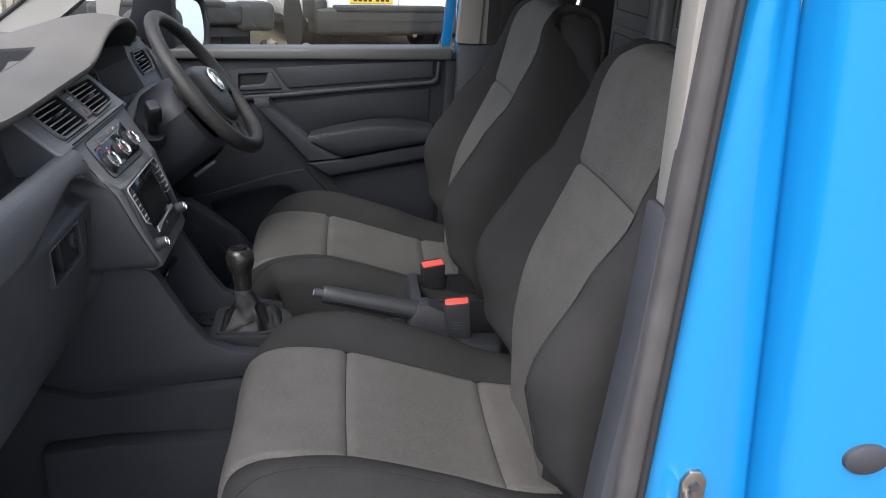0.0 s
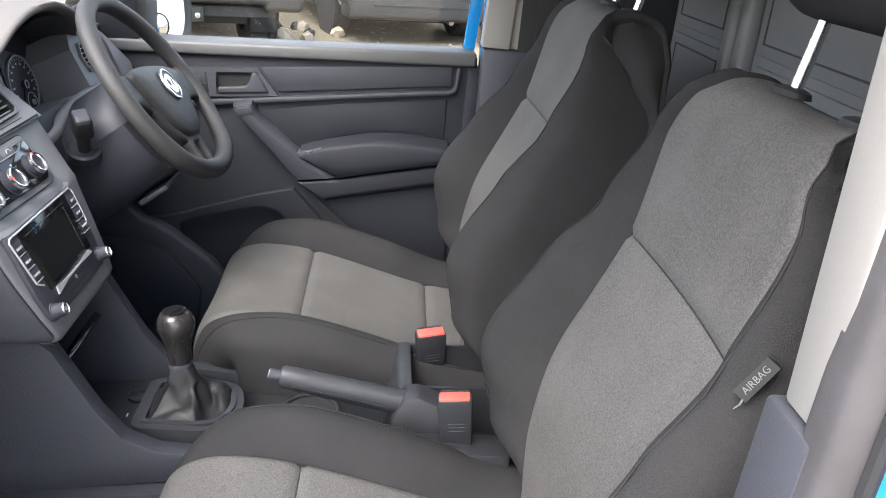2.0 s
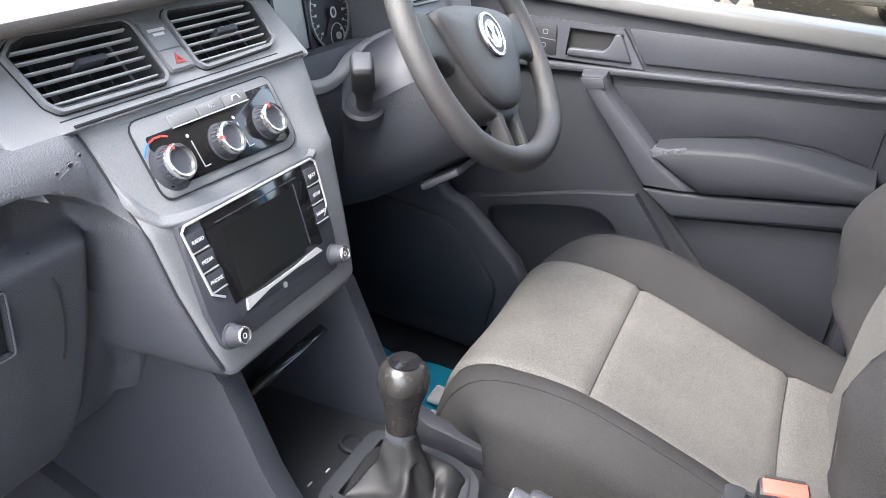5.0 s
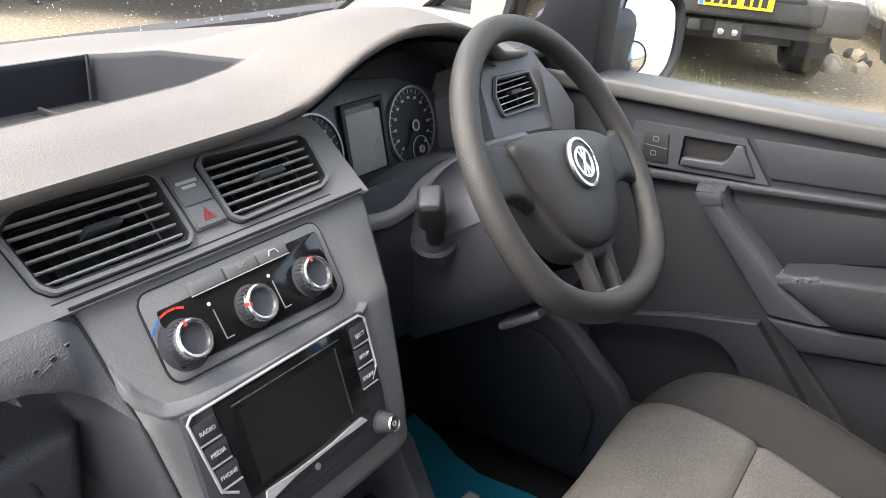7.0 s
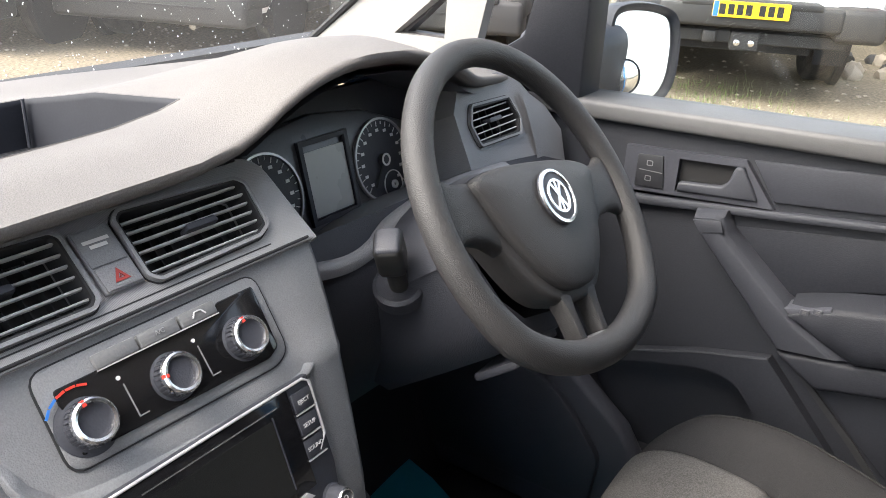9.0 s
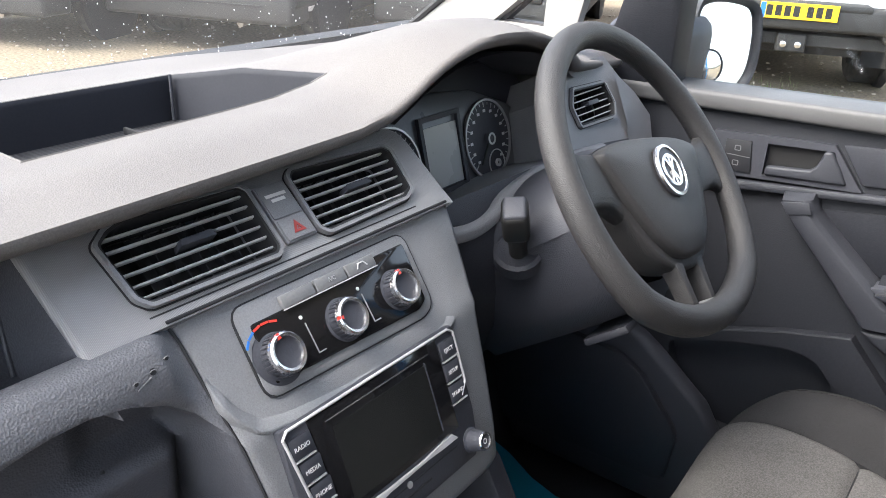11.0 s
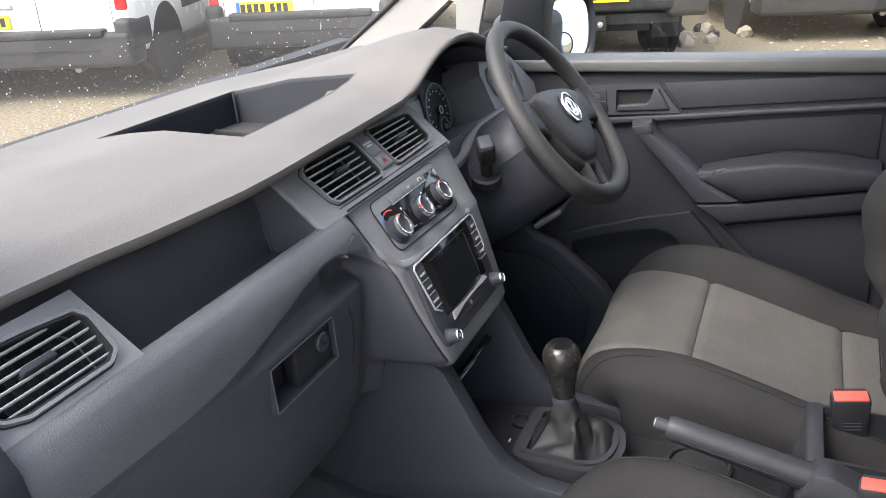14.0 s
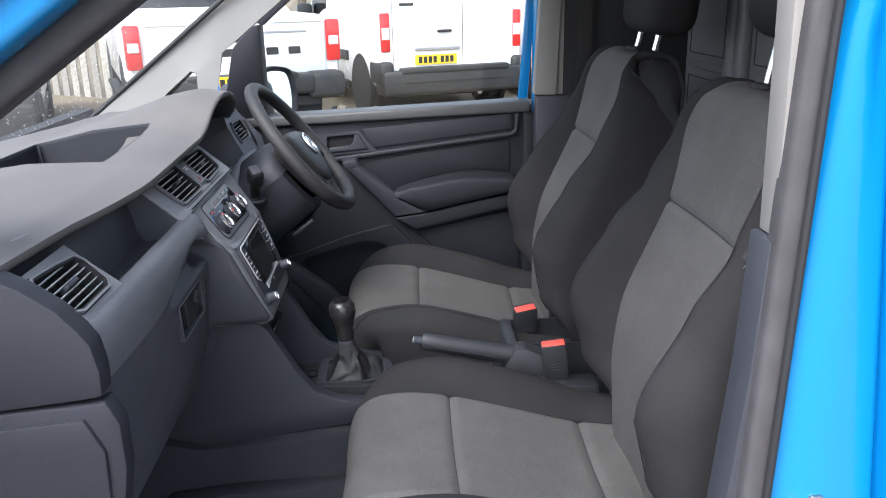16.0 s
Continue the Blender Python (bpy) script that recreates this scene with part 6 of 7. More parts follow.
for z in [0.36 + 0.06 * i for i in range(24)]:
    u = (z - 0.83) / 0.55
    a, c = 0.3255 + 0.0155 * u, 0.464 - 0.056 * u
    rows.append([(a - 0.01, 0.730, z), (a, 0.722, z), (a + 0.010, 0.716, z), (a + 0.020, 0.708, z), ((a + c) / 2 - 0.01, 0.700, z), ((a + c) / 2 + 0.012, 0.702, z), (c - 0.022, 0.706, z), (c - 0.010, 0.708, z), (c - 0.003, 0.712, z), (c, 0.720, z), (c + 0.003, 0.722, z), (c + 0.005, 0.700, z), (c + 0.008, 0.676, z), (c + 0.014, 0.664, z), (c + 0.026, 0.658, z), (c + 0.06, 0.652, z), (c + 0.12, 0.648, z), (c + 0.25, 0.644, z), (c + 0.9, 0.640, z)])
part("door_jamb", sheet(rows), BLUE, body, "bright blue painted doorway pillar and side panel", sharp=75)
part("near_shell", box((0.46, 0.73, 0.36), (2.6, 0.76, 1.78)), BLACK, body)
part("doorsill", box((-0.9, 0.66, 0.28), (0.46, 0.80, 0.40), 0.02), BLUE, body)
part("rear_end", box((2.56, 0.66, 0.30), (2.60, 2.22, 1.78)), BLUE, body)
# the passenger door, swung open beyond its hinge: unseen, added to block low front-left light
hinge = Matrix.Translation((-0.63, 0.64, 0)) @ pose(0, 0, 0, 0, 0, 250)
open_door = thing("passenger_door", "unseen blue passenger door standing wide open", "door")
part("skin", box((0.0, 0.0, 0.33), (1.08, 0.05, 1.10), 0.015, 2, hinge), BLUE, open_door)
part("card", box((0.02, -0.05, 0.36), (1.06, 0.002, 1.09), 0.01, 2, hinge), DOOR, open_door)
part("window_frame", ring([(0.0, 1.09), (1.08, 1.09), (1.08, 1.62), (0.55, 1.66), (0.12, 1.25)], 0.05, -0.04, -0.01, hinge @ basis((0, 0, 0), (1, 0, 0), (0, 0, 1))), BLUE, open_door)
striker = thing("door_striker", "worn steel door striker loop on the pillar", "door striker")
part("plate", prism([(-0.012, -0.038), (0.012, -0.038), (0.016, -0.02), (0.015, 0.022), (0.006, 0.034), (-0.006, 0.034), (-0.014, 0.02)], 0, 0.007, basis((0.386, 0.702, 0.850), (1, 0, 0), (0.0, 0, 1)), bevel=0.002), STEEL, striker)
part("bolt", turned([(0, 0), (0.006, 0), (0.006, 0.004), (0, 0.004)], basis((0.386, 0.695, 0.866), (1, 0, 0), (0, 0, 1)), 12), DARK, striker)
loop_s = [(0.384, 0.700, 0.856), (0.365, 0.665, 0.852), (0.350, 0.655, 0.848), (0.346, 0.660, 0.838), (0.358, 0.672, 0.826), (0.384, 0.700, 0.824)]
part("loop", tube(curve_points([Vector(p) for p in loop_s], 24), 0.0045, 10), STEEL, striker)
bump = thing("panel_bung", "black oval plastic bung in the blue side panel", "bung")
part("bung", turned([(0, 0), (0.026, 0), (0.025, 0.005), (0.018, 0.009), (0, 0.010)], basis((0.545, 0.6515, 0.930), (1, 0, 0), (0, 0, 0.66)) @ Matrix.Diagonal((1, 0.72, 1, 1)), 28), DARK, bump)

# ---- bulkhead behind the seats ----
bulk = thing("bulkhead", "grey ribbed steel load bulkhead behind the seats", "bulkhead", kind="structure")
part("panel", box((0.700, 0.75, 0.38), (0.72, 2.16, 1.74)), BULKHEAD, bulk)
BK = basis((0.70, 0, 0), (0, -1, 0), (0, 0, 1))
def bulk_panel(ya, yb, za, zb):
    pl = [(-yb, za), (-ya, za), (-ya, zb), (-yb, zb)]
    part("raised_panel", prism(pl, 0.0, 0.008, BK, bevel=0.004), BULKHEAD, bulk)
    part("pressed_line", ring(inset(pl, 0.02), 0.003, 0.007, 0.0095, BK), DARK, bulk)


bulk_panel(0.86, 1.70, 1.02, 1.22)
bulk_panel(0.86, 1.70, 1.235, 1.68)
bulk_panel(1.83, 2.10, 1.02, 1.22)
bulk_panel(1.83, 2.10, 1.235, 1.68)
for y in (1.735, 1.79):
    part("upright", box((0.672, y - 0.018, 0.40), (0.702, y + 0.018, 1.72), 0.01, 3), BULKHEAD, bulk)
part("upright_gap", box((0.690, 1.755, 0.40), (0.7015, 1.771, 1.72)), BLACK, bulk)

# ---- floor ----
fl = thing("floor", "dark carpeted cabin floor", "floor", kind="structure")
part("carpet", box((-0.75, 0.72, 0.345), (0.72, 2.16, 0.38), 0.004), CARPET, fl)
part("toe_board", prism([(-0.75, 0.37), (-0.60, 0.37), (-0.72, 0.80), (-0.90, 0.80)], -2.16, -0.74, basis((0, 0, 0), (1, 0, 0), (0, 0, 1))), CARPET, fl)
part("firewall", box((-0.92, 0.70, 0.30), (-0.88, 2.16, 1.14)), CARPET, fl)
kick = [(-0.75, 0.40), (-0.20, 0.40), (-0.215, 0.53), (-0.272, 0.618), (-0.356, 0.684), (-0.392, 0.708), (-0.425, 0.716), (-0.452, 0.745), (-0.468, 0.80), (-0.49, 0.92), (-0.75, 0.95)]
part("far_kick_panel", prism(kick, -2.152, -2.115, basis((0, 0, 0), (1, 0, 0), (0, 0, 1)), bevel=0.014, seg=4), DARK, fl, "moulded kick panel ahead of the door")
part("speaker_cover", prism(rounded([(-0.70, 0.45), (-0.31, 0.46), (-0.30, 0.56), (-0.375, 0.648), (-0.42, 0.672), (-0.70, 0.69)], 0.02), 2.100, 2.117, basis((0, 0, 0), (1, 0, 0), (0, 0, 1)) @ Matrix.Scale(-1, 4, (0, 0, 1)), bevel=0.005), CONSOLE, fl)
mat = thing("paper_mat", "blue printed paper mat on the driver's floor", "paper mat")
rows = [[(-0.62 + 0.50 * i / 10, 1.62 + 0.42 * j / 10, 0.392 + 0.006 * math.sin(i * 1.1 + j * 0.8) + 0.05 * smooth01(3, 0, i)) for j in range(11)] for i in range(11)]
part("sheet", sheet(rows, 0.001), PAPER, mat)
for i, (x, y) in enumerate(((-0.40, 1.86), (-0.37, 1.92), (-0.44, 1.95), (-0.31, 1.88), (-0.33, 1.95))):
    part("printed_bar", box((x - 0.012, y - 0.024, 0.4005), (x + 0.012, y + 0.024, 0.4015), 0.004, 2), WHITE, mat)


# ---- the yard ----
GRAVEL = material("gravel", (0.135, 0.113, 0.082), 0.95, grain=0.6, grain_size=38, stain=0.5, stain_size=1.6, tint=(0.095, 0.08, 0.06), bump=1.0, bump_size=40, spec=0.1)
bm = bmesh.new()
bmesh.ops.create_grid(bm, x_segments=60, y_segments=60, size=600)
ground = part("ground", bm, GRAVEL)
tagged(ground, "tan gravel yard with muddy patches", "ground", kind="structure")
rng = random.Random(4)
bm = bmesh.new()
for i in range(2600):
    far = rng.random()
    x, y = rng.uniform(-11, 4), rng.uniform(3.2, 12)
    s = rng.uniform(0.007, 0.024)
    v = bmesh.ops.create_icosphere(bm, subdivisions=1, radius=s, matrix=Matrix.Translation((x, y, s * 0.2)) @ Matrix.Diagonal((1, rng.uniform(0.6, 1), 0.55, 1)))
STONE = material("pale_stone", (0.33, 0.28, 0.22), 0.9, stain=0.5, stain_size=3, tint=(0.25, 0.22, 0.18))
stones = part("stones", bm, STONE)
tagged(stones, "loose pale stones on the gravel", "stones", kind="stuff")
bm = bmesh.new()
for i in range(1300):
    c = rng.choice(((-2.2, 6.8), (-2.0, 7.2), (-1.7, 7.7), (-2.5, 6.5), (-1.0, 6.9)))
    x, y = c[0] + rng.gauss(0, 0.3), c[1] + rng.gauss(0, 0.25)
    h, a = rng.uniform(0.02, 0.07), rng.uniform(0, 6.28)
    p = [Vector((x, y, 0)), Vector((x + 0.006 * math.cos(a), y + 0.006 * math.sin(a), 0)), Vector((x + rng.uniform(-0.02, 0.02), y + rng.uniform(-0.02, 0.02), h))]
    bm.faces.new([bm.verts.new(q) for q in p])
GRASS = material("grass", (0.10, 0.14, 0.04), 0.8, stain=0.5, stain_size=2)
grass = part("grass", bm, GRASS)
tagged(grass, "thin green grass between the gravel", "grass", kind="stuff")
# litter of stones and debris beside the parked vans
for i in range(9):
    x, y = -0.85 + rng.uniform(-0.35, 0.45), 9.3 + rng.uniform(-0.4, 0.8)
    r = thing("rock", "broken stone lying on the gravel", "rock", "rocks")
    bm = bmesh.new()
    bmesh.ops.create_icosphere(bm, subdivisions=2, radius=rng.uniform(0.04, 0.09), matrix=Matrix.Translation((x, y, 0.03)))
    for v in bm.verts:
        v.co += Vector((rng.uniform(-1, 1), rng.uniform(-1, 1), rng.uniform(-1, 1))) * 0.015
    part("stone", bm, BUMPER if i % 3 == 0 else STONE, r)


def wheel_at(owner, m, r=0.32, w=0.21, rim_mat=None):
    """A road wheel; local z is its axle, outward."""
    hub = thing_part("wheel", owner)
    part("tyre", turned([(r * 0.62, -w / 2), (r * 0.9, -w / 2), (r, -w * 0.36), (r, w * 0.36), (r * 0.93, w / 2), (r * 0.66, w / 2), (r * 0.62, w * 0.3)], m, 40), TYRE, hub)
    rm = rim_mat or SILVER
    part("rim", turned([(0, -w * 0.1), (r * 0.66, -w * 0.1), (r * 0.66, w * 0.45), (r * 0.60, w * 0.46), (r * 0.58, w * 0.2), (r * 0.2, w * 0.12), (0, w * 0.12)], m, 32), DARK, hub)
    part("rim_lip", turned([(r * 0.60, w * 0.40), (r * 0.67, w * 0.40), (r * 0.67, w * 0.48), (r * 0.60, w * 0.47)], m, 32), rm, hub)
    for i in range(7):
        part("rim_spoke", box((r * 0.1, -r * 0.05, w * 0.2), (r * 0.63, r * 0.05, w * 0.42), 0.01, 1, m @ pose(0, 0, 0, 0, 0, i * 360 / 7)), rm, hub)
    part("rim_cap", turned([(0, w * 0.2), (r * 0.17, w * 0.2), (r * 0.15, w * 0.45), (0, w * 0.46)], m, 20), rm, hub)
    return hub


def number_plate(owner, m, w=0.52, h=0.111, euro=True):
    """A yellow rear plate whose characters are plain bars."""
    p = part("number_plate", box((-w / 2, -h / 2, 0), (w / 2, h / 2, 0.008), 0.003, 1, m), YELLOW, owner, "yellow number plate")
    for i in range(7):
        x = -0.195 + 0.06 * i + (0.03 if i > 3 else 0)
        part("plate_bar", box((x - 0.021, -0.036, 0.008), (x + 0.021, 0.036, 0.0095), m=m), INK, p)
    if euro:
        part("plate_band", box((-w / 2 + 0.003, -h / 2 + 0.004, 0.008), (-w / 2 + 0.038, h / 2 - 0.004, 0.0095), m=m), BLUE_INK, p)
    return p


def panel_van(label, m, width=1.80, height=1.82, length=4.35, plate_x=0.0, plate_z=0.74, lamp=(0.80, 1.22), paint=WHITE, lamp_w=0.10, windows=False, euro=True, dark_low=0.50):
    """A parked van; local y runs forward from its rear doors, z up from the ground."""
    v = thing("parked_van", label, "van", "parked vehicles")
    v.matrix_basis = Matrix.Identity(4)
    hw = width / 2

    def section(y, top, squeeze, low):
        s = squeeze
        pts = [(-hw + 0.06, low), (-hw + 0.01, low + 0.10), (-hw * s, 0.62), (-hw * s + 0.005, 0.95), (-hw * s * 0.985, 1.15), (-hw * s * 0.93, top - 0.18), (-hw * s * 0.86, top - 0.05), (-hw * s * 0.70, top)]
        pts += [(-x, z) for x, z in reversed(pts)]
        return [m @ Vector((x, y, z)) for x, z in pts]

    secs = [section(0.0, height - 0.03, 0.965, 0.42), section(0.03, height - 0.01, 0.985, 0.40), section(0.12, height, 1.0, 0.36), section(1.2, height, 1.0, 0.32), section(2.4, height, 1.0, 0.32), section(2.75, height - 0.05, 0.99, 0.32)]
    secs += [section(3.45, 1.12, 0.97, 0.32), section(length - 0.25, 0.95, 0.95, 0.34), section(length, 0.72, 0.82, 0.38)]
    part("shell", sheet(secs, closed_u=True, caps=True), paint, v, sharp=28)
    # rear doors
    part("door_gap", box((0.118, -0.003, 0.56), (0.124, 0.006, height - 0.06), m=m), BLACK, v)
    for sg in (-1, 1):
        part("door_edge", box((sg * (hw - 0.16) - 0.002, -0.003, 0.56), (sg * (hw - 0.16) + 0.002, 0.006, height - 0.08), m=m), BUMPER, v)
        lm = m @ pose(sg * (hw - 0.075), -0.004, 0)
        lp = part("tail_lamp", box((-lamp_w / 2, -0.012, lamp[0]), (lamp_w / 2, 0.05, lamp[1]), 0.02, 2, lm), LAMP, v, "red tail lamp")
        c = (lamp[0] + lamp[1]) / 2
        part("lamp_lens", box((-lamp_w / 2 + 0.008, -0.016, c - 0.08), (lamp_w / 2 - 0.008, 0.0, c + 0.06), 0.008, 1, lm), CLEAR_LENS, lp, "clear lens")
        part("reflector", box((sg * (hw - 0.24) - 0.07, -0.075, 0.43), (sg * (hw - 0.24) + 0.07, -0.06, 0.46), 0.004, 1, m), LAMP, v)
        part("hinge", box((sg * (hw - 0.155) - 0.02, -0.012, 1.34), (sg * (hw - 0.155) + 0.02, 0.01, 1.39), 0.004, 1, m), paint, v)
        for y in (0.78, length - 0.85):
            wheel_at(v, m @ Matrix.Translation((sg * (hw - 0.12), y, 0.32)) @ pose(0, 0, 0, 0, 90 * sg, 0))
            part("wheel_arch", turned([(0, -0.05), (0.38, -0.05), (0.38, 0.008), (0, 0.008)], m @ Matrix.Translation((sg * (hw - 0.008), y, 0.33)) @ pose(0, 0, 0, 0, 90 * sg, 0), 32), BLACK, v)
        part("side_strip", box((sg * hw - 0.02, 1.25, 0.60), (sg * hw + 0.012, 2.9, 0.72), 0.008, 1, m), BUMPER, v)
        part("sill_strip", box((sg * hw - 0.05, 1.2, 0.26), (sg * hw - 0.005, 3.0, 0.36), 0.01, 1, m), BUMPER, v)
        part("side_handle", box((sg * hw - 0.02, 2.2, 0.98), (sg * hw + 0.012, 2.36, 1.02), 0.008, 1, m), BUMPER, v)
    part("bumper", box((-hw + 0.01, -0.10, 0.27), (hw - 0.01, 0.25, 0.555), 0.045, 3, m), BUMPER, v, "dark plastic rear bumper")
    part("bumper_step", box((-hw * 0.75, -0.115, 0.52), (hw * 0.75, 0.1, 0.585), 0.018, 2, m), BUMPER, v)
    for sg in (-1, 1):
        part("bumper_corner", box((sg * (hw - 0.07) - 0.08, -0.07, 0.40), (sg * (hw - 0.07) + 0.08, 0.40, 0.66), 0.05, 3, m), BUMPER, v)
    part("bumper_line", box((-hw * 0.7, -0.108, 0.415), (hw * 0.7, -0.09, 0.43), m=m), BLACK, v)
    part("under_tray", box((-hw * 0.7, 0.2, 0.22), (hw * 0.7, 3.4, 0.36), m=m), BLACK, v)
    part("exhaust", tube([m @ Vector((0.35, 0.02, 0.25)), m @ Vector((0.35, 0.5, 0.27))], 0.03, 12), STEEL, v)
    part("plate_lamp", box((plate_x - 0.26, -0.02, plate_z + 0.10), (plate_x + 0.30, 0.01, plate_z + 0.14), 0.008, 1, m), SILVER, v)
    part("rear_handle", box((plate_x + 0.02, -0.025, plate_z + 0.30), (plate_x + 0.20, 0.0, plate_z + 0.33), 0.008, 1, m), BUMPER, v)
    part("high_lamp", box((-0.12, -0.012, height - 0.12), (0.12, 0.01, height - 0.09), 0.006, 1, m), LAMP, v)
    if windows:
        for sg in (-1, 1):
            part("rear_window", box((sg * 0.42 - 0.27, -0.006, 1.14), (sg * 0.42 + 0.27, 0.02, height - 0.22), 0.02, 2, m), GLOSS, v)
    for sg in (-1, 1):
        part("cab_window", prism([(2.25, 1.12), (3.15, 1.10), (2.85, height - 0.20), (2.35, height - 0.17)] if sg > 0 else [(2.35, height - 0.17), (2.85, height - 0.20), (3.15, 1.10), (2.25, 1.12)], 0, 0.012, m @ basis((sg * (hw * 0.965), 0, 0), (0, 1, 0), (0, 0, 1)) if sg > 0 else m @ basis((-hw * 0.965 - 0.012, 0, 0), (0, 1, 0), (0, 0, 1))), GLOSS, v)
        part("mirror", box((sg * (hw + 0.1) - 0.1, 2.95, 1.05), (sg * (hw + 0.1) + 0.1, 3.1, 1.28), 0.04, 2, m), BUMPER, v)
    part("dark_bars", box((-hw + 0.25, -0.006, 1.26), (-hw + 0.42, 0.004, 1.29), m=m), BUMPER, v)
    number_plate(v, m @ basis((plate_x, -0.005, plate_z), (1, 0, 0), (0, 0, 1)), euro=euro)
    return v


def pickup(label, m, width=1.86, plate_z=0.74, bars=6, towbar=True, plate=True):
    """A white double-cab pickup seen from its tailgate."""
    v = thing("parked_pickup", label, "pickup truck", "parked vehicles")
    hw = width / 2

    def section(y, top, low, s=1.0):
        pts = [(-hw + 0.08, low), (-hw * s, low + 0.14), (-hw * s, 0.9), (-hw * s * 0.99, top - 0.06), (-hw * s * 0.94, top)]
        pts += [(-x, z) for x, z in reversed(pts)]
        return [m @ Vector((x, y, z)) for x, z in pts]

    part("bed", sheet([section(0.0, 1.20, 0.60, 0.97), section(0.04, 1.22, 0.56), section(1.75, 1.24, 0.52)], closed_u=True, caps=True), WHITE, v)
    part("cab", sheet([section(1.78, 1.24, 0.45), section(1.80, 1.30, 0.45), section(2.2, 1.30, 0.45), section(4.0, 1.2, 0.45), section(5.1, 1.08, 0.5), section(5.25, 0.8, 0.55, 0.9)], closed_u=True, caps=True), WHITE, v)

    def cabin(y, top, s):
        pts = [(-hw * 0.97, 1.22), (-hw * s, top - 0.1), (-hw * s * 0.85, top)]
        pts += [(-x, z) for x, z in reversed(pts)]
        return [m @ Vector((x, y, z)) for x, z in pts]

    part("roof", sheet([cabin(1.85, 1.3, 0.95), cabin(2.1, 1.80, 0.80), cabin(3.1, 1.82, 0.80), cabin(3.9, 1.25, 0.95)], closed_u=True, caps=True), GLOSS, v)
    part("tailgate", box((-hw + 0.14, -0.03, 0.72), (hw - 0.14, 0.05, 1.21), 0.015, 2, m), WHITE, v)
    part("tailgate_step", box((-hw + 0.16, -0.04, 1.17), (hw - 0.16, 0.0, 1.215), 0.008, 1, m), WHITE, v)
    for i in range(bars):
        x = -0.50 + 0.20 * i
        part("badge_bar", box((x - 0.055, -0.036, 0.90), (x + 0.055, -0.028, 0.965), 0.004, 1, m), BUMPER, v)
    part("badge_strip", box((0.22, -0.036, 1.085), (0.62, -0.028, 1.105), 0.002, 1, m), SILVER, v)
    part("gate_handle", box((-0.12, -0.045, 1.02), (0.12, -0.02, 1.11), 0.015, 2, m), BUMPER, v)
    for sg in (-1, 1):
        lp = part("tail_lamp", box((sg * (hw - 0.06) - 0.065, -0.03, 0.82), (sg * (hw - 0.06) + 0.065, 0.16, 1.19), 0.02, 2, m), LAMP, v, "red tail lamp")
        part("lamp_lens", box((sg * (hw - 0.06) - 0.05, -0.036, 0.96), (sg * (hw - 0.06) + 0.05, 0.0, 1.05), 0.01, 1, m), CLEAR_LENS, lp, "clear lens")
        for y in (1.18, 4.4):
            wheel_at(v, m @ Matrix.Translation((sg * (hw - 0.14), y, 0.385)) @ pose(0, 0, 0, 0, 90 * sg, 0), 0.385, 0.25)
            part("wheel_arch", turned([(0, -0.05), (0.46, -0.05), (0.46, 0.008), (0, 0.008)], m @ Matrix.Translation((sg * (hw - 0.006), y, 0.42)) @ pose(0, 0, 0, 0, 90 * sg, 0), 32), BLACK, v)
        part("mud_flap", box((sg * (hw - 0.15) - 0.12, 0.72, 0.20), (sg * (hw - 0.15) + 0.12, 0.735, 0.60), m=m), BLACK, v)
        part("bumper_end", box((sg * (hw - 0.18) - 0.17, -0.20, 0.50), (sg * (hw - 0.18) + 0.17, 0.16, 0.74), 0.05, 3, m), BUMPER, v)
        part("side_step", box((sg * hw - 0.06, 2.0, 0.38), (sg * hw + 0.06, 4.0, 0.43), 0.015, 1, m), BUMPER, v)
        part("side_window", box((sg * hw * 0.9 - 0.02, 2.3, 1.26), (sg * hw * 0.9 + 0.02, 3.4, 1.6), m=m), GLOSS, v)
    part("bumper", box((-hw + 0.3, -0.21, 0.56), (hw - 0.3, 0.10, 0.73), 0.03, 3, m), BUMPER, v, "grey step bumper")
    part("bumper_pad", box((-hw + 0.45, -0.215, 0.70), (hw - 0.45, 0.08, 0.75), 0.015, 2, m), BUMPER, v)
    part("chassis", box((-0.5, 0.1, 0.36), (0.5, 4.8, 0.56), m=m), BLACK, v)
    if towbar:
        part("tow_beam", box((-0.70, -0.10, 0.44), (0.70, 0.0, 0.53), 0.008, 1, m), BUMPER, v, "steel tow bar")
        part("tow_plate", box((-0.10, -0.16, 0.40), (0.10, -0.09, 0.53), 0.01, 1, m), BUMPER, v)
        for x in (-0.055, 0.045):
            part("tow_bolt", turned([(0, 0), (0.022, 0), (0.022, 0.02), (0.012, 0.026), (0, 0.026)], m @ basis((x, -0.16, 0.455), (1, 0, 0), (0, 0, 1)), 14), CHROME, v)
        part("tow_socket", box((-0.30, -0.17, 0.44), (-0.20, -0.09, 0.53), 0.02, 2, m), BUMPER, v)
    if plate:
        number_plate(v, m @ basis((0.0, -0.222, plate_z - 0.03), (1, 0, 0), (0, 0, 1)))
    return v


def stand(x, y, turn):
    return Matrix.Translation((x, y, 0)) @ pose(0, 0, 0, 0, 0, turn)


pickup("white pickup truck with grey bumper and tow bar", stand(-1.52, 7.40, 21), plate_z=0.72)
panel_van("white panel van with dark bumper and red lamps", stand(0.52, 9.635, 20), plate_x=-0.22, plate_z=0.66, lamp=(0.76, 1.19), lamp_w=0.11, euro=False)
panel_van("white van with dark rear bumper beyond the windscreen", stand(-4.089, 6.988, 21), width=1.72, plate_x=-0.33, plate_z=0.62, lamp=(0.60, 1.08), lamp_w=0.09)
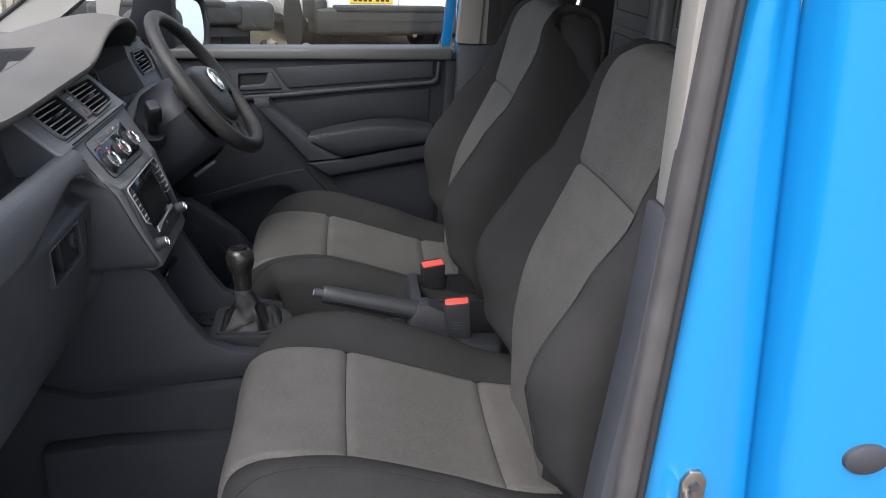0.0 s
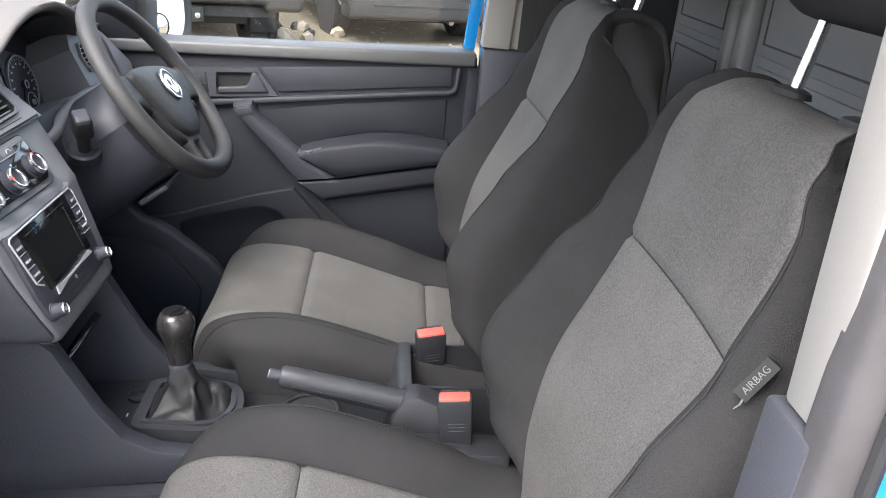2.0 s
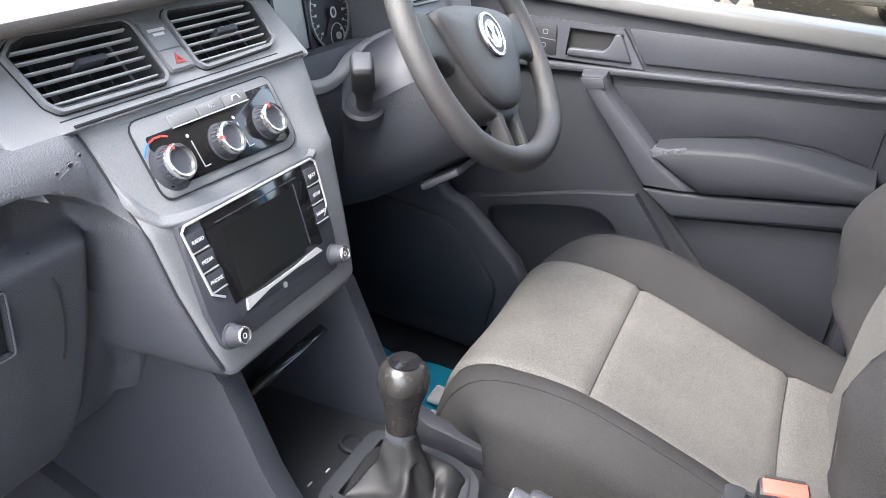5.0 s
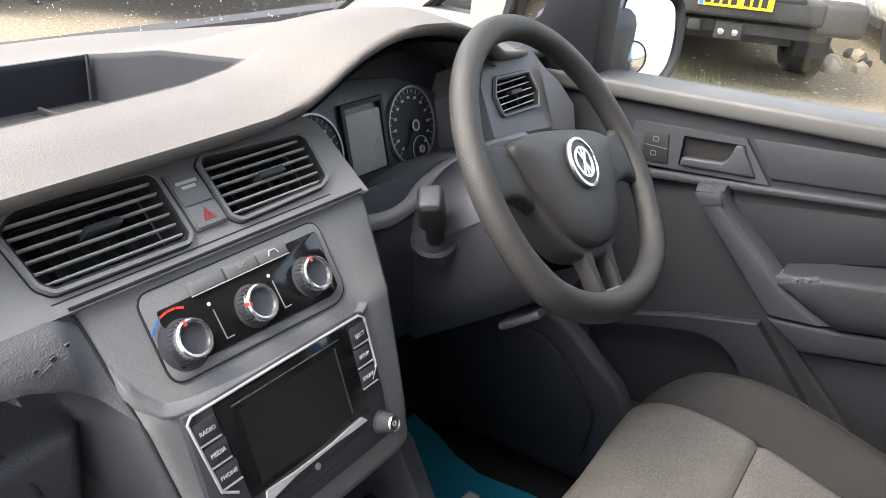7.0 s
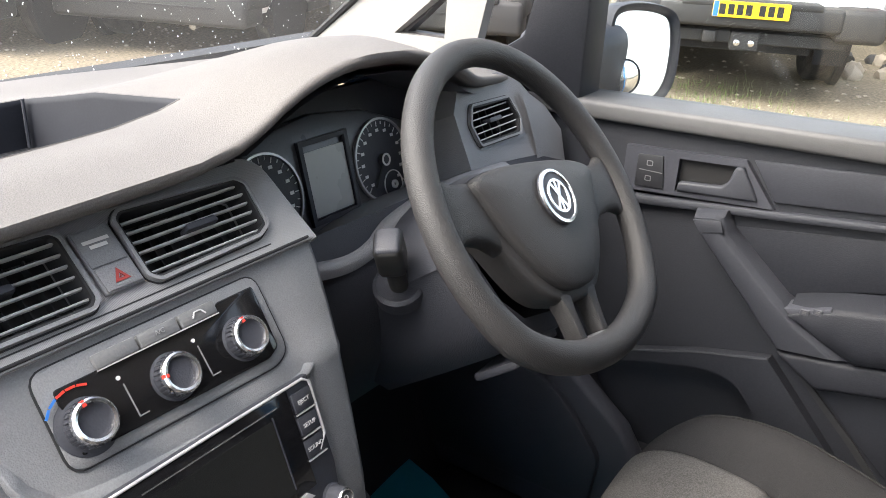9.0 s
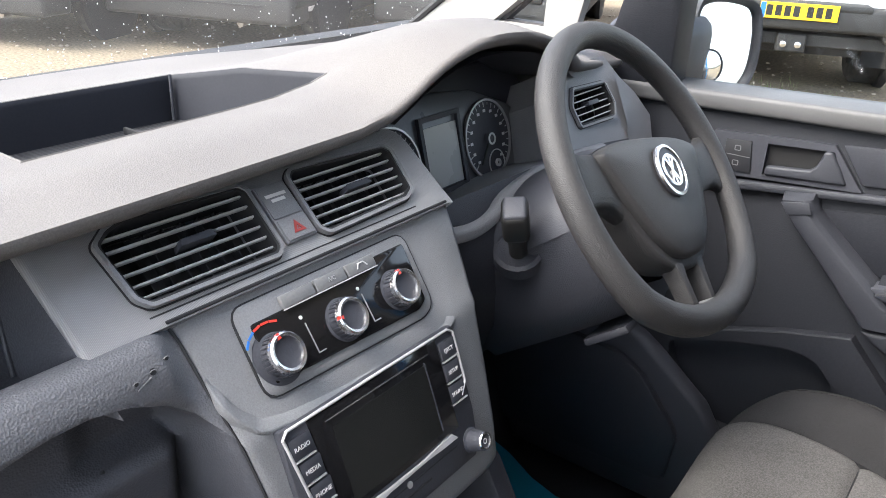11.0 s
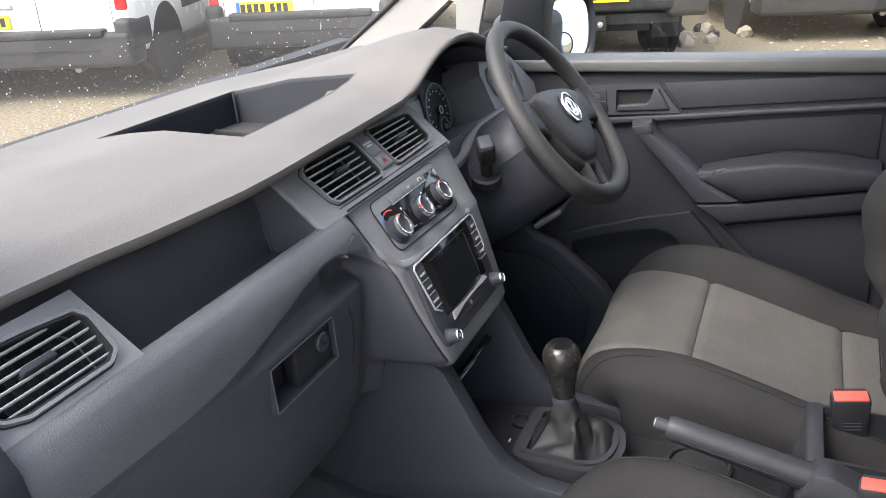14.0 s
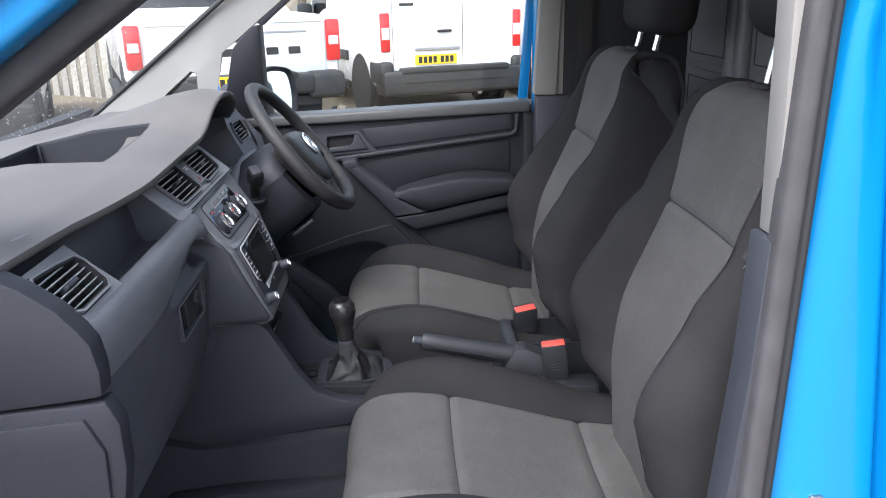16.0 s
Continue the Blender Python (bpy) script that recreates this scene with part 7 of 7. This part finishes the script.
panel_van("white van with wide dark bumper and red reflectors", stand(-5.846, 5.528, 21), plate_x=-0.38, plate_z=0.66, lamp=(0.72, 1.15))
panel_van("dark van parked at the end of the row", stand(-7.4, 4.3, 21), paint=BUMPER, euro=False)
panel_van("white van parked at the back of the yard", stand(2.75, 10.4, 20), windows=True)
# fence and sheds at the back
BOARD = material("weathered_board", (0.30, 0.28, 0.25), 0.9, grain=0.4, grain_size=30, stain=0.5, stain_size=1.5, tint=(0.18, 0.17, 0.15), piece=0.5)
fence = thing("fence", "weathered grey board fence along the yard", "fence")
bd = box((-0.07, -0.01, 0), (0.07, 0.01, 1.7))
first = part("board", bd, BOARD, fence)
for i in range(110):
    b = first if i == 0 else first.copy()
    if i:
        scene.collection.objects.link(b)
    b.matrix_basis = pose(-24 + 0.2 * i, 24 - 0.12 * i, 0, 0, 0, -31)
for i in range(2):
    part("fence_rail", box((-0.05, -0.05, 0), (0.05, 0.05, 27), m=basis((-24.2, 24.15, 0.5 + 0.8 * i), (0, 0, 1), (0.51, 0.86, 0))), BOARD, fence)
shed = thing("shed", "pale corrugated shed at the back of the yard", "building")
SHEDMAT = material("pale_cladding", (0.45, 0.46, 0.45), 0.6, rib=0.3, rib_size=3, rib_axis=0, stain=0.4, stain_size=0.6, bump=0.4)
part("wall", box((-34, 28, 0), (-12, 36, 4.5)), SHEDMAT, shed)
part("roof", prism([(27.5, 4.5), (32, 6.2), (36.5, 4.5)], -34.5, -11.5, basis((0, 0, 0), (0, 1, 0), (0, 0, 1))), BUMPER, shed)
for i in range(6):
    part("window", box((-32 + 3.3 * i, 27.95, 1.6), (-30.4 + 3.3 * i, 28.02, 2.8)), GLOSS, shed)
# a hedge of trees behind everything
BARK = material("bark", (0.12, 0.09, 0.07), 0.9, stain=0.5, stain_size=4, bump=0.6, bump_size=30)
LEAF = material("leaf", (0.07, 0.10, 0.035), 0.7, stain=0.5, stain_size=3)


def tree(x, y, h, seed):
    r = random.Random(seed)
    t = thing("tree", "leafy tree behind the yard", "tree", "trees")
    bm = tube([Vector((x, y, 0)), Vector((x + 0.1, y, h * 0.3)), Vector((x + 0.2, y + 0.1, h * 0.75))], [0.22, 0.16, 0.05], 8)
    tips = []
    for i in range(9):
        a, z = r.uniform(0, 6.28), h * r.uniform(0.3, 0.7)
        e = Vector((x + math.cos(a) * h * 0.28, y + math.sin(a) * h * 0.28, z + h * 0.22))
        tips.append(e)
        tube([Vector((x + 0.1, y, z)), (Vector((x, y, z)) + e) / 2 + Vector((0, 0, 0.2)), e], [0.07, 0.05, 0.02], 6, bm=bm)
    part("trunk", bm, BARK, t)
    bm = bmesh.new()
    for i in range(1400):
        c = r.choice(tips) + Vector((r.gauss(0, 1), r.gauss(0, 1), r.gauss(0, 0.8))) * h * 0.09
        q = Euler((r.uniform(0, 6), r.uniform(0, 6), r.uniform(0, 6))).to_matrix()
        s = r.uniform(0.06, 0.16)
        bm.faces.new([bm.verts.new(c + q @ Vector(k)) for k in ((-s, 0, 0), (0, -s * 0.5, 0), (s, 0, 0), (0, s * 0.5, 0))])
    part("crown", bm, LEAF, t)


for i in range(14):
    tree(-30 + 4.3 * i + rng.uniform(-1, 1), 38 + rng.uniform(-3, 5), rng.uniform(6, 10), i)

# rain drops on the windscreen
bm = bmesh.new()
for i in range(520):
    k, j = rng.uniform(0.05, 0.98), abs(rng.gauss(0, 0.20))
    y = 0.72 + 1.31 * k
    bow = 0.06 * (1 - (2 * k - 1) ** 2)
    s = rng.uniform(0.0003, 0.0009)
    bmesh.ops.create_icosphere(bm, subdivisions=1, radius=s, matrix=Matrix.Translation((-0.845 - bow + 0.745 * j, y, 1.125 + 0.57 * j)) @ Matrix.Diagonal((1, 1, rng.uniform(0.8, 1.8), 1)))
DROP = material("water_drop", (0.8, 0.82, 0.83), 0.05, spec=0.8)
drops = part("rain_drops", bm, DROP)
tagged(drops, "small rain drops on the windscreen", "rain drops", kind="stuff")

# road wheels of the van itself
for x in (-1.05, 1.75):
    for y, turn in ((0.80, -90), (2.08, 90)):
        wheel_at(body, Matrix.Translation((x, y, 0.32)) @ Matrix.Rotation(radians(turn), 4, "X") @ Matrix.Rotation(radians(180), 4, "Z"))
part("front_end", prism([(-1.78, 0.30), (-0.85, 0.30), (-0.85, 1.05), (-1.2, 0.93), (-1.70, 0.72), (-1.80, 0.55)], -2.14, -0.66, basis((0, 0, 0), (1, 0, 0), (0, 0, 1)), bevel=0.03, seg=3), BLUE, body)
part("underbody", box((-0.85, 0.70, 0.24), (2.56, 2.18, 0.34)), BLACK, body)
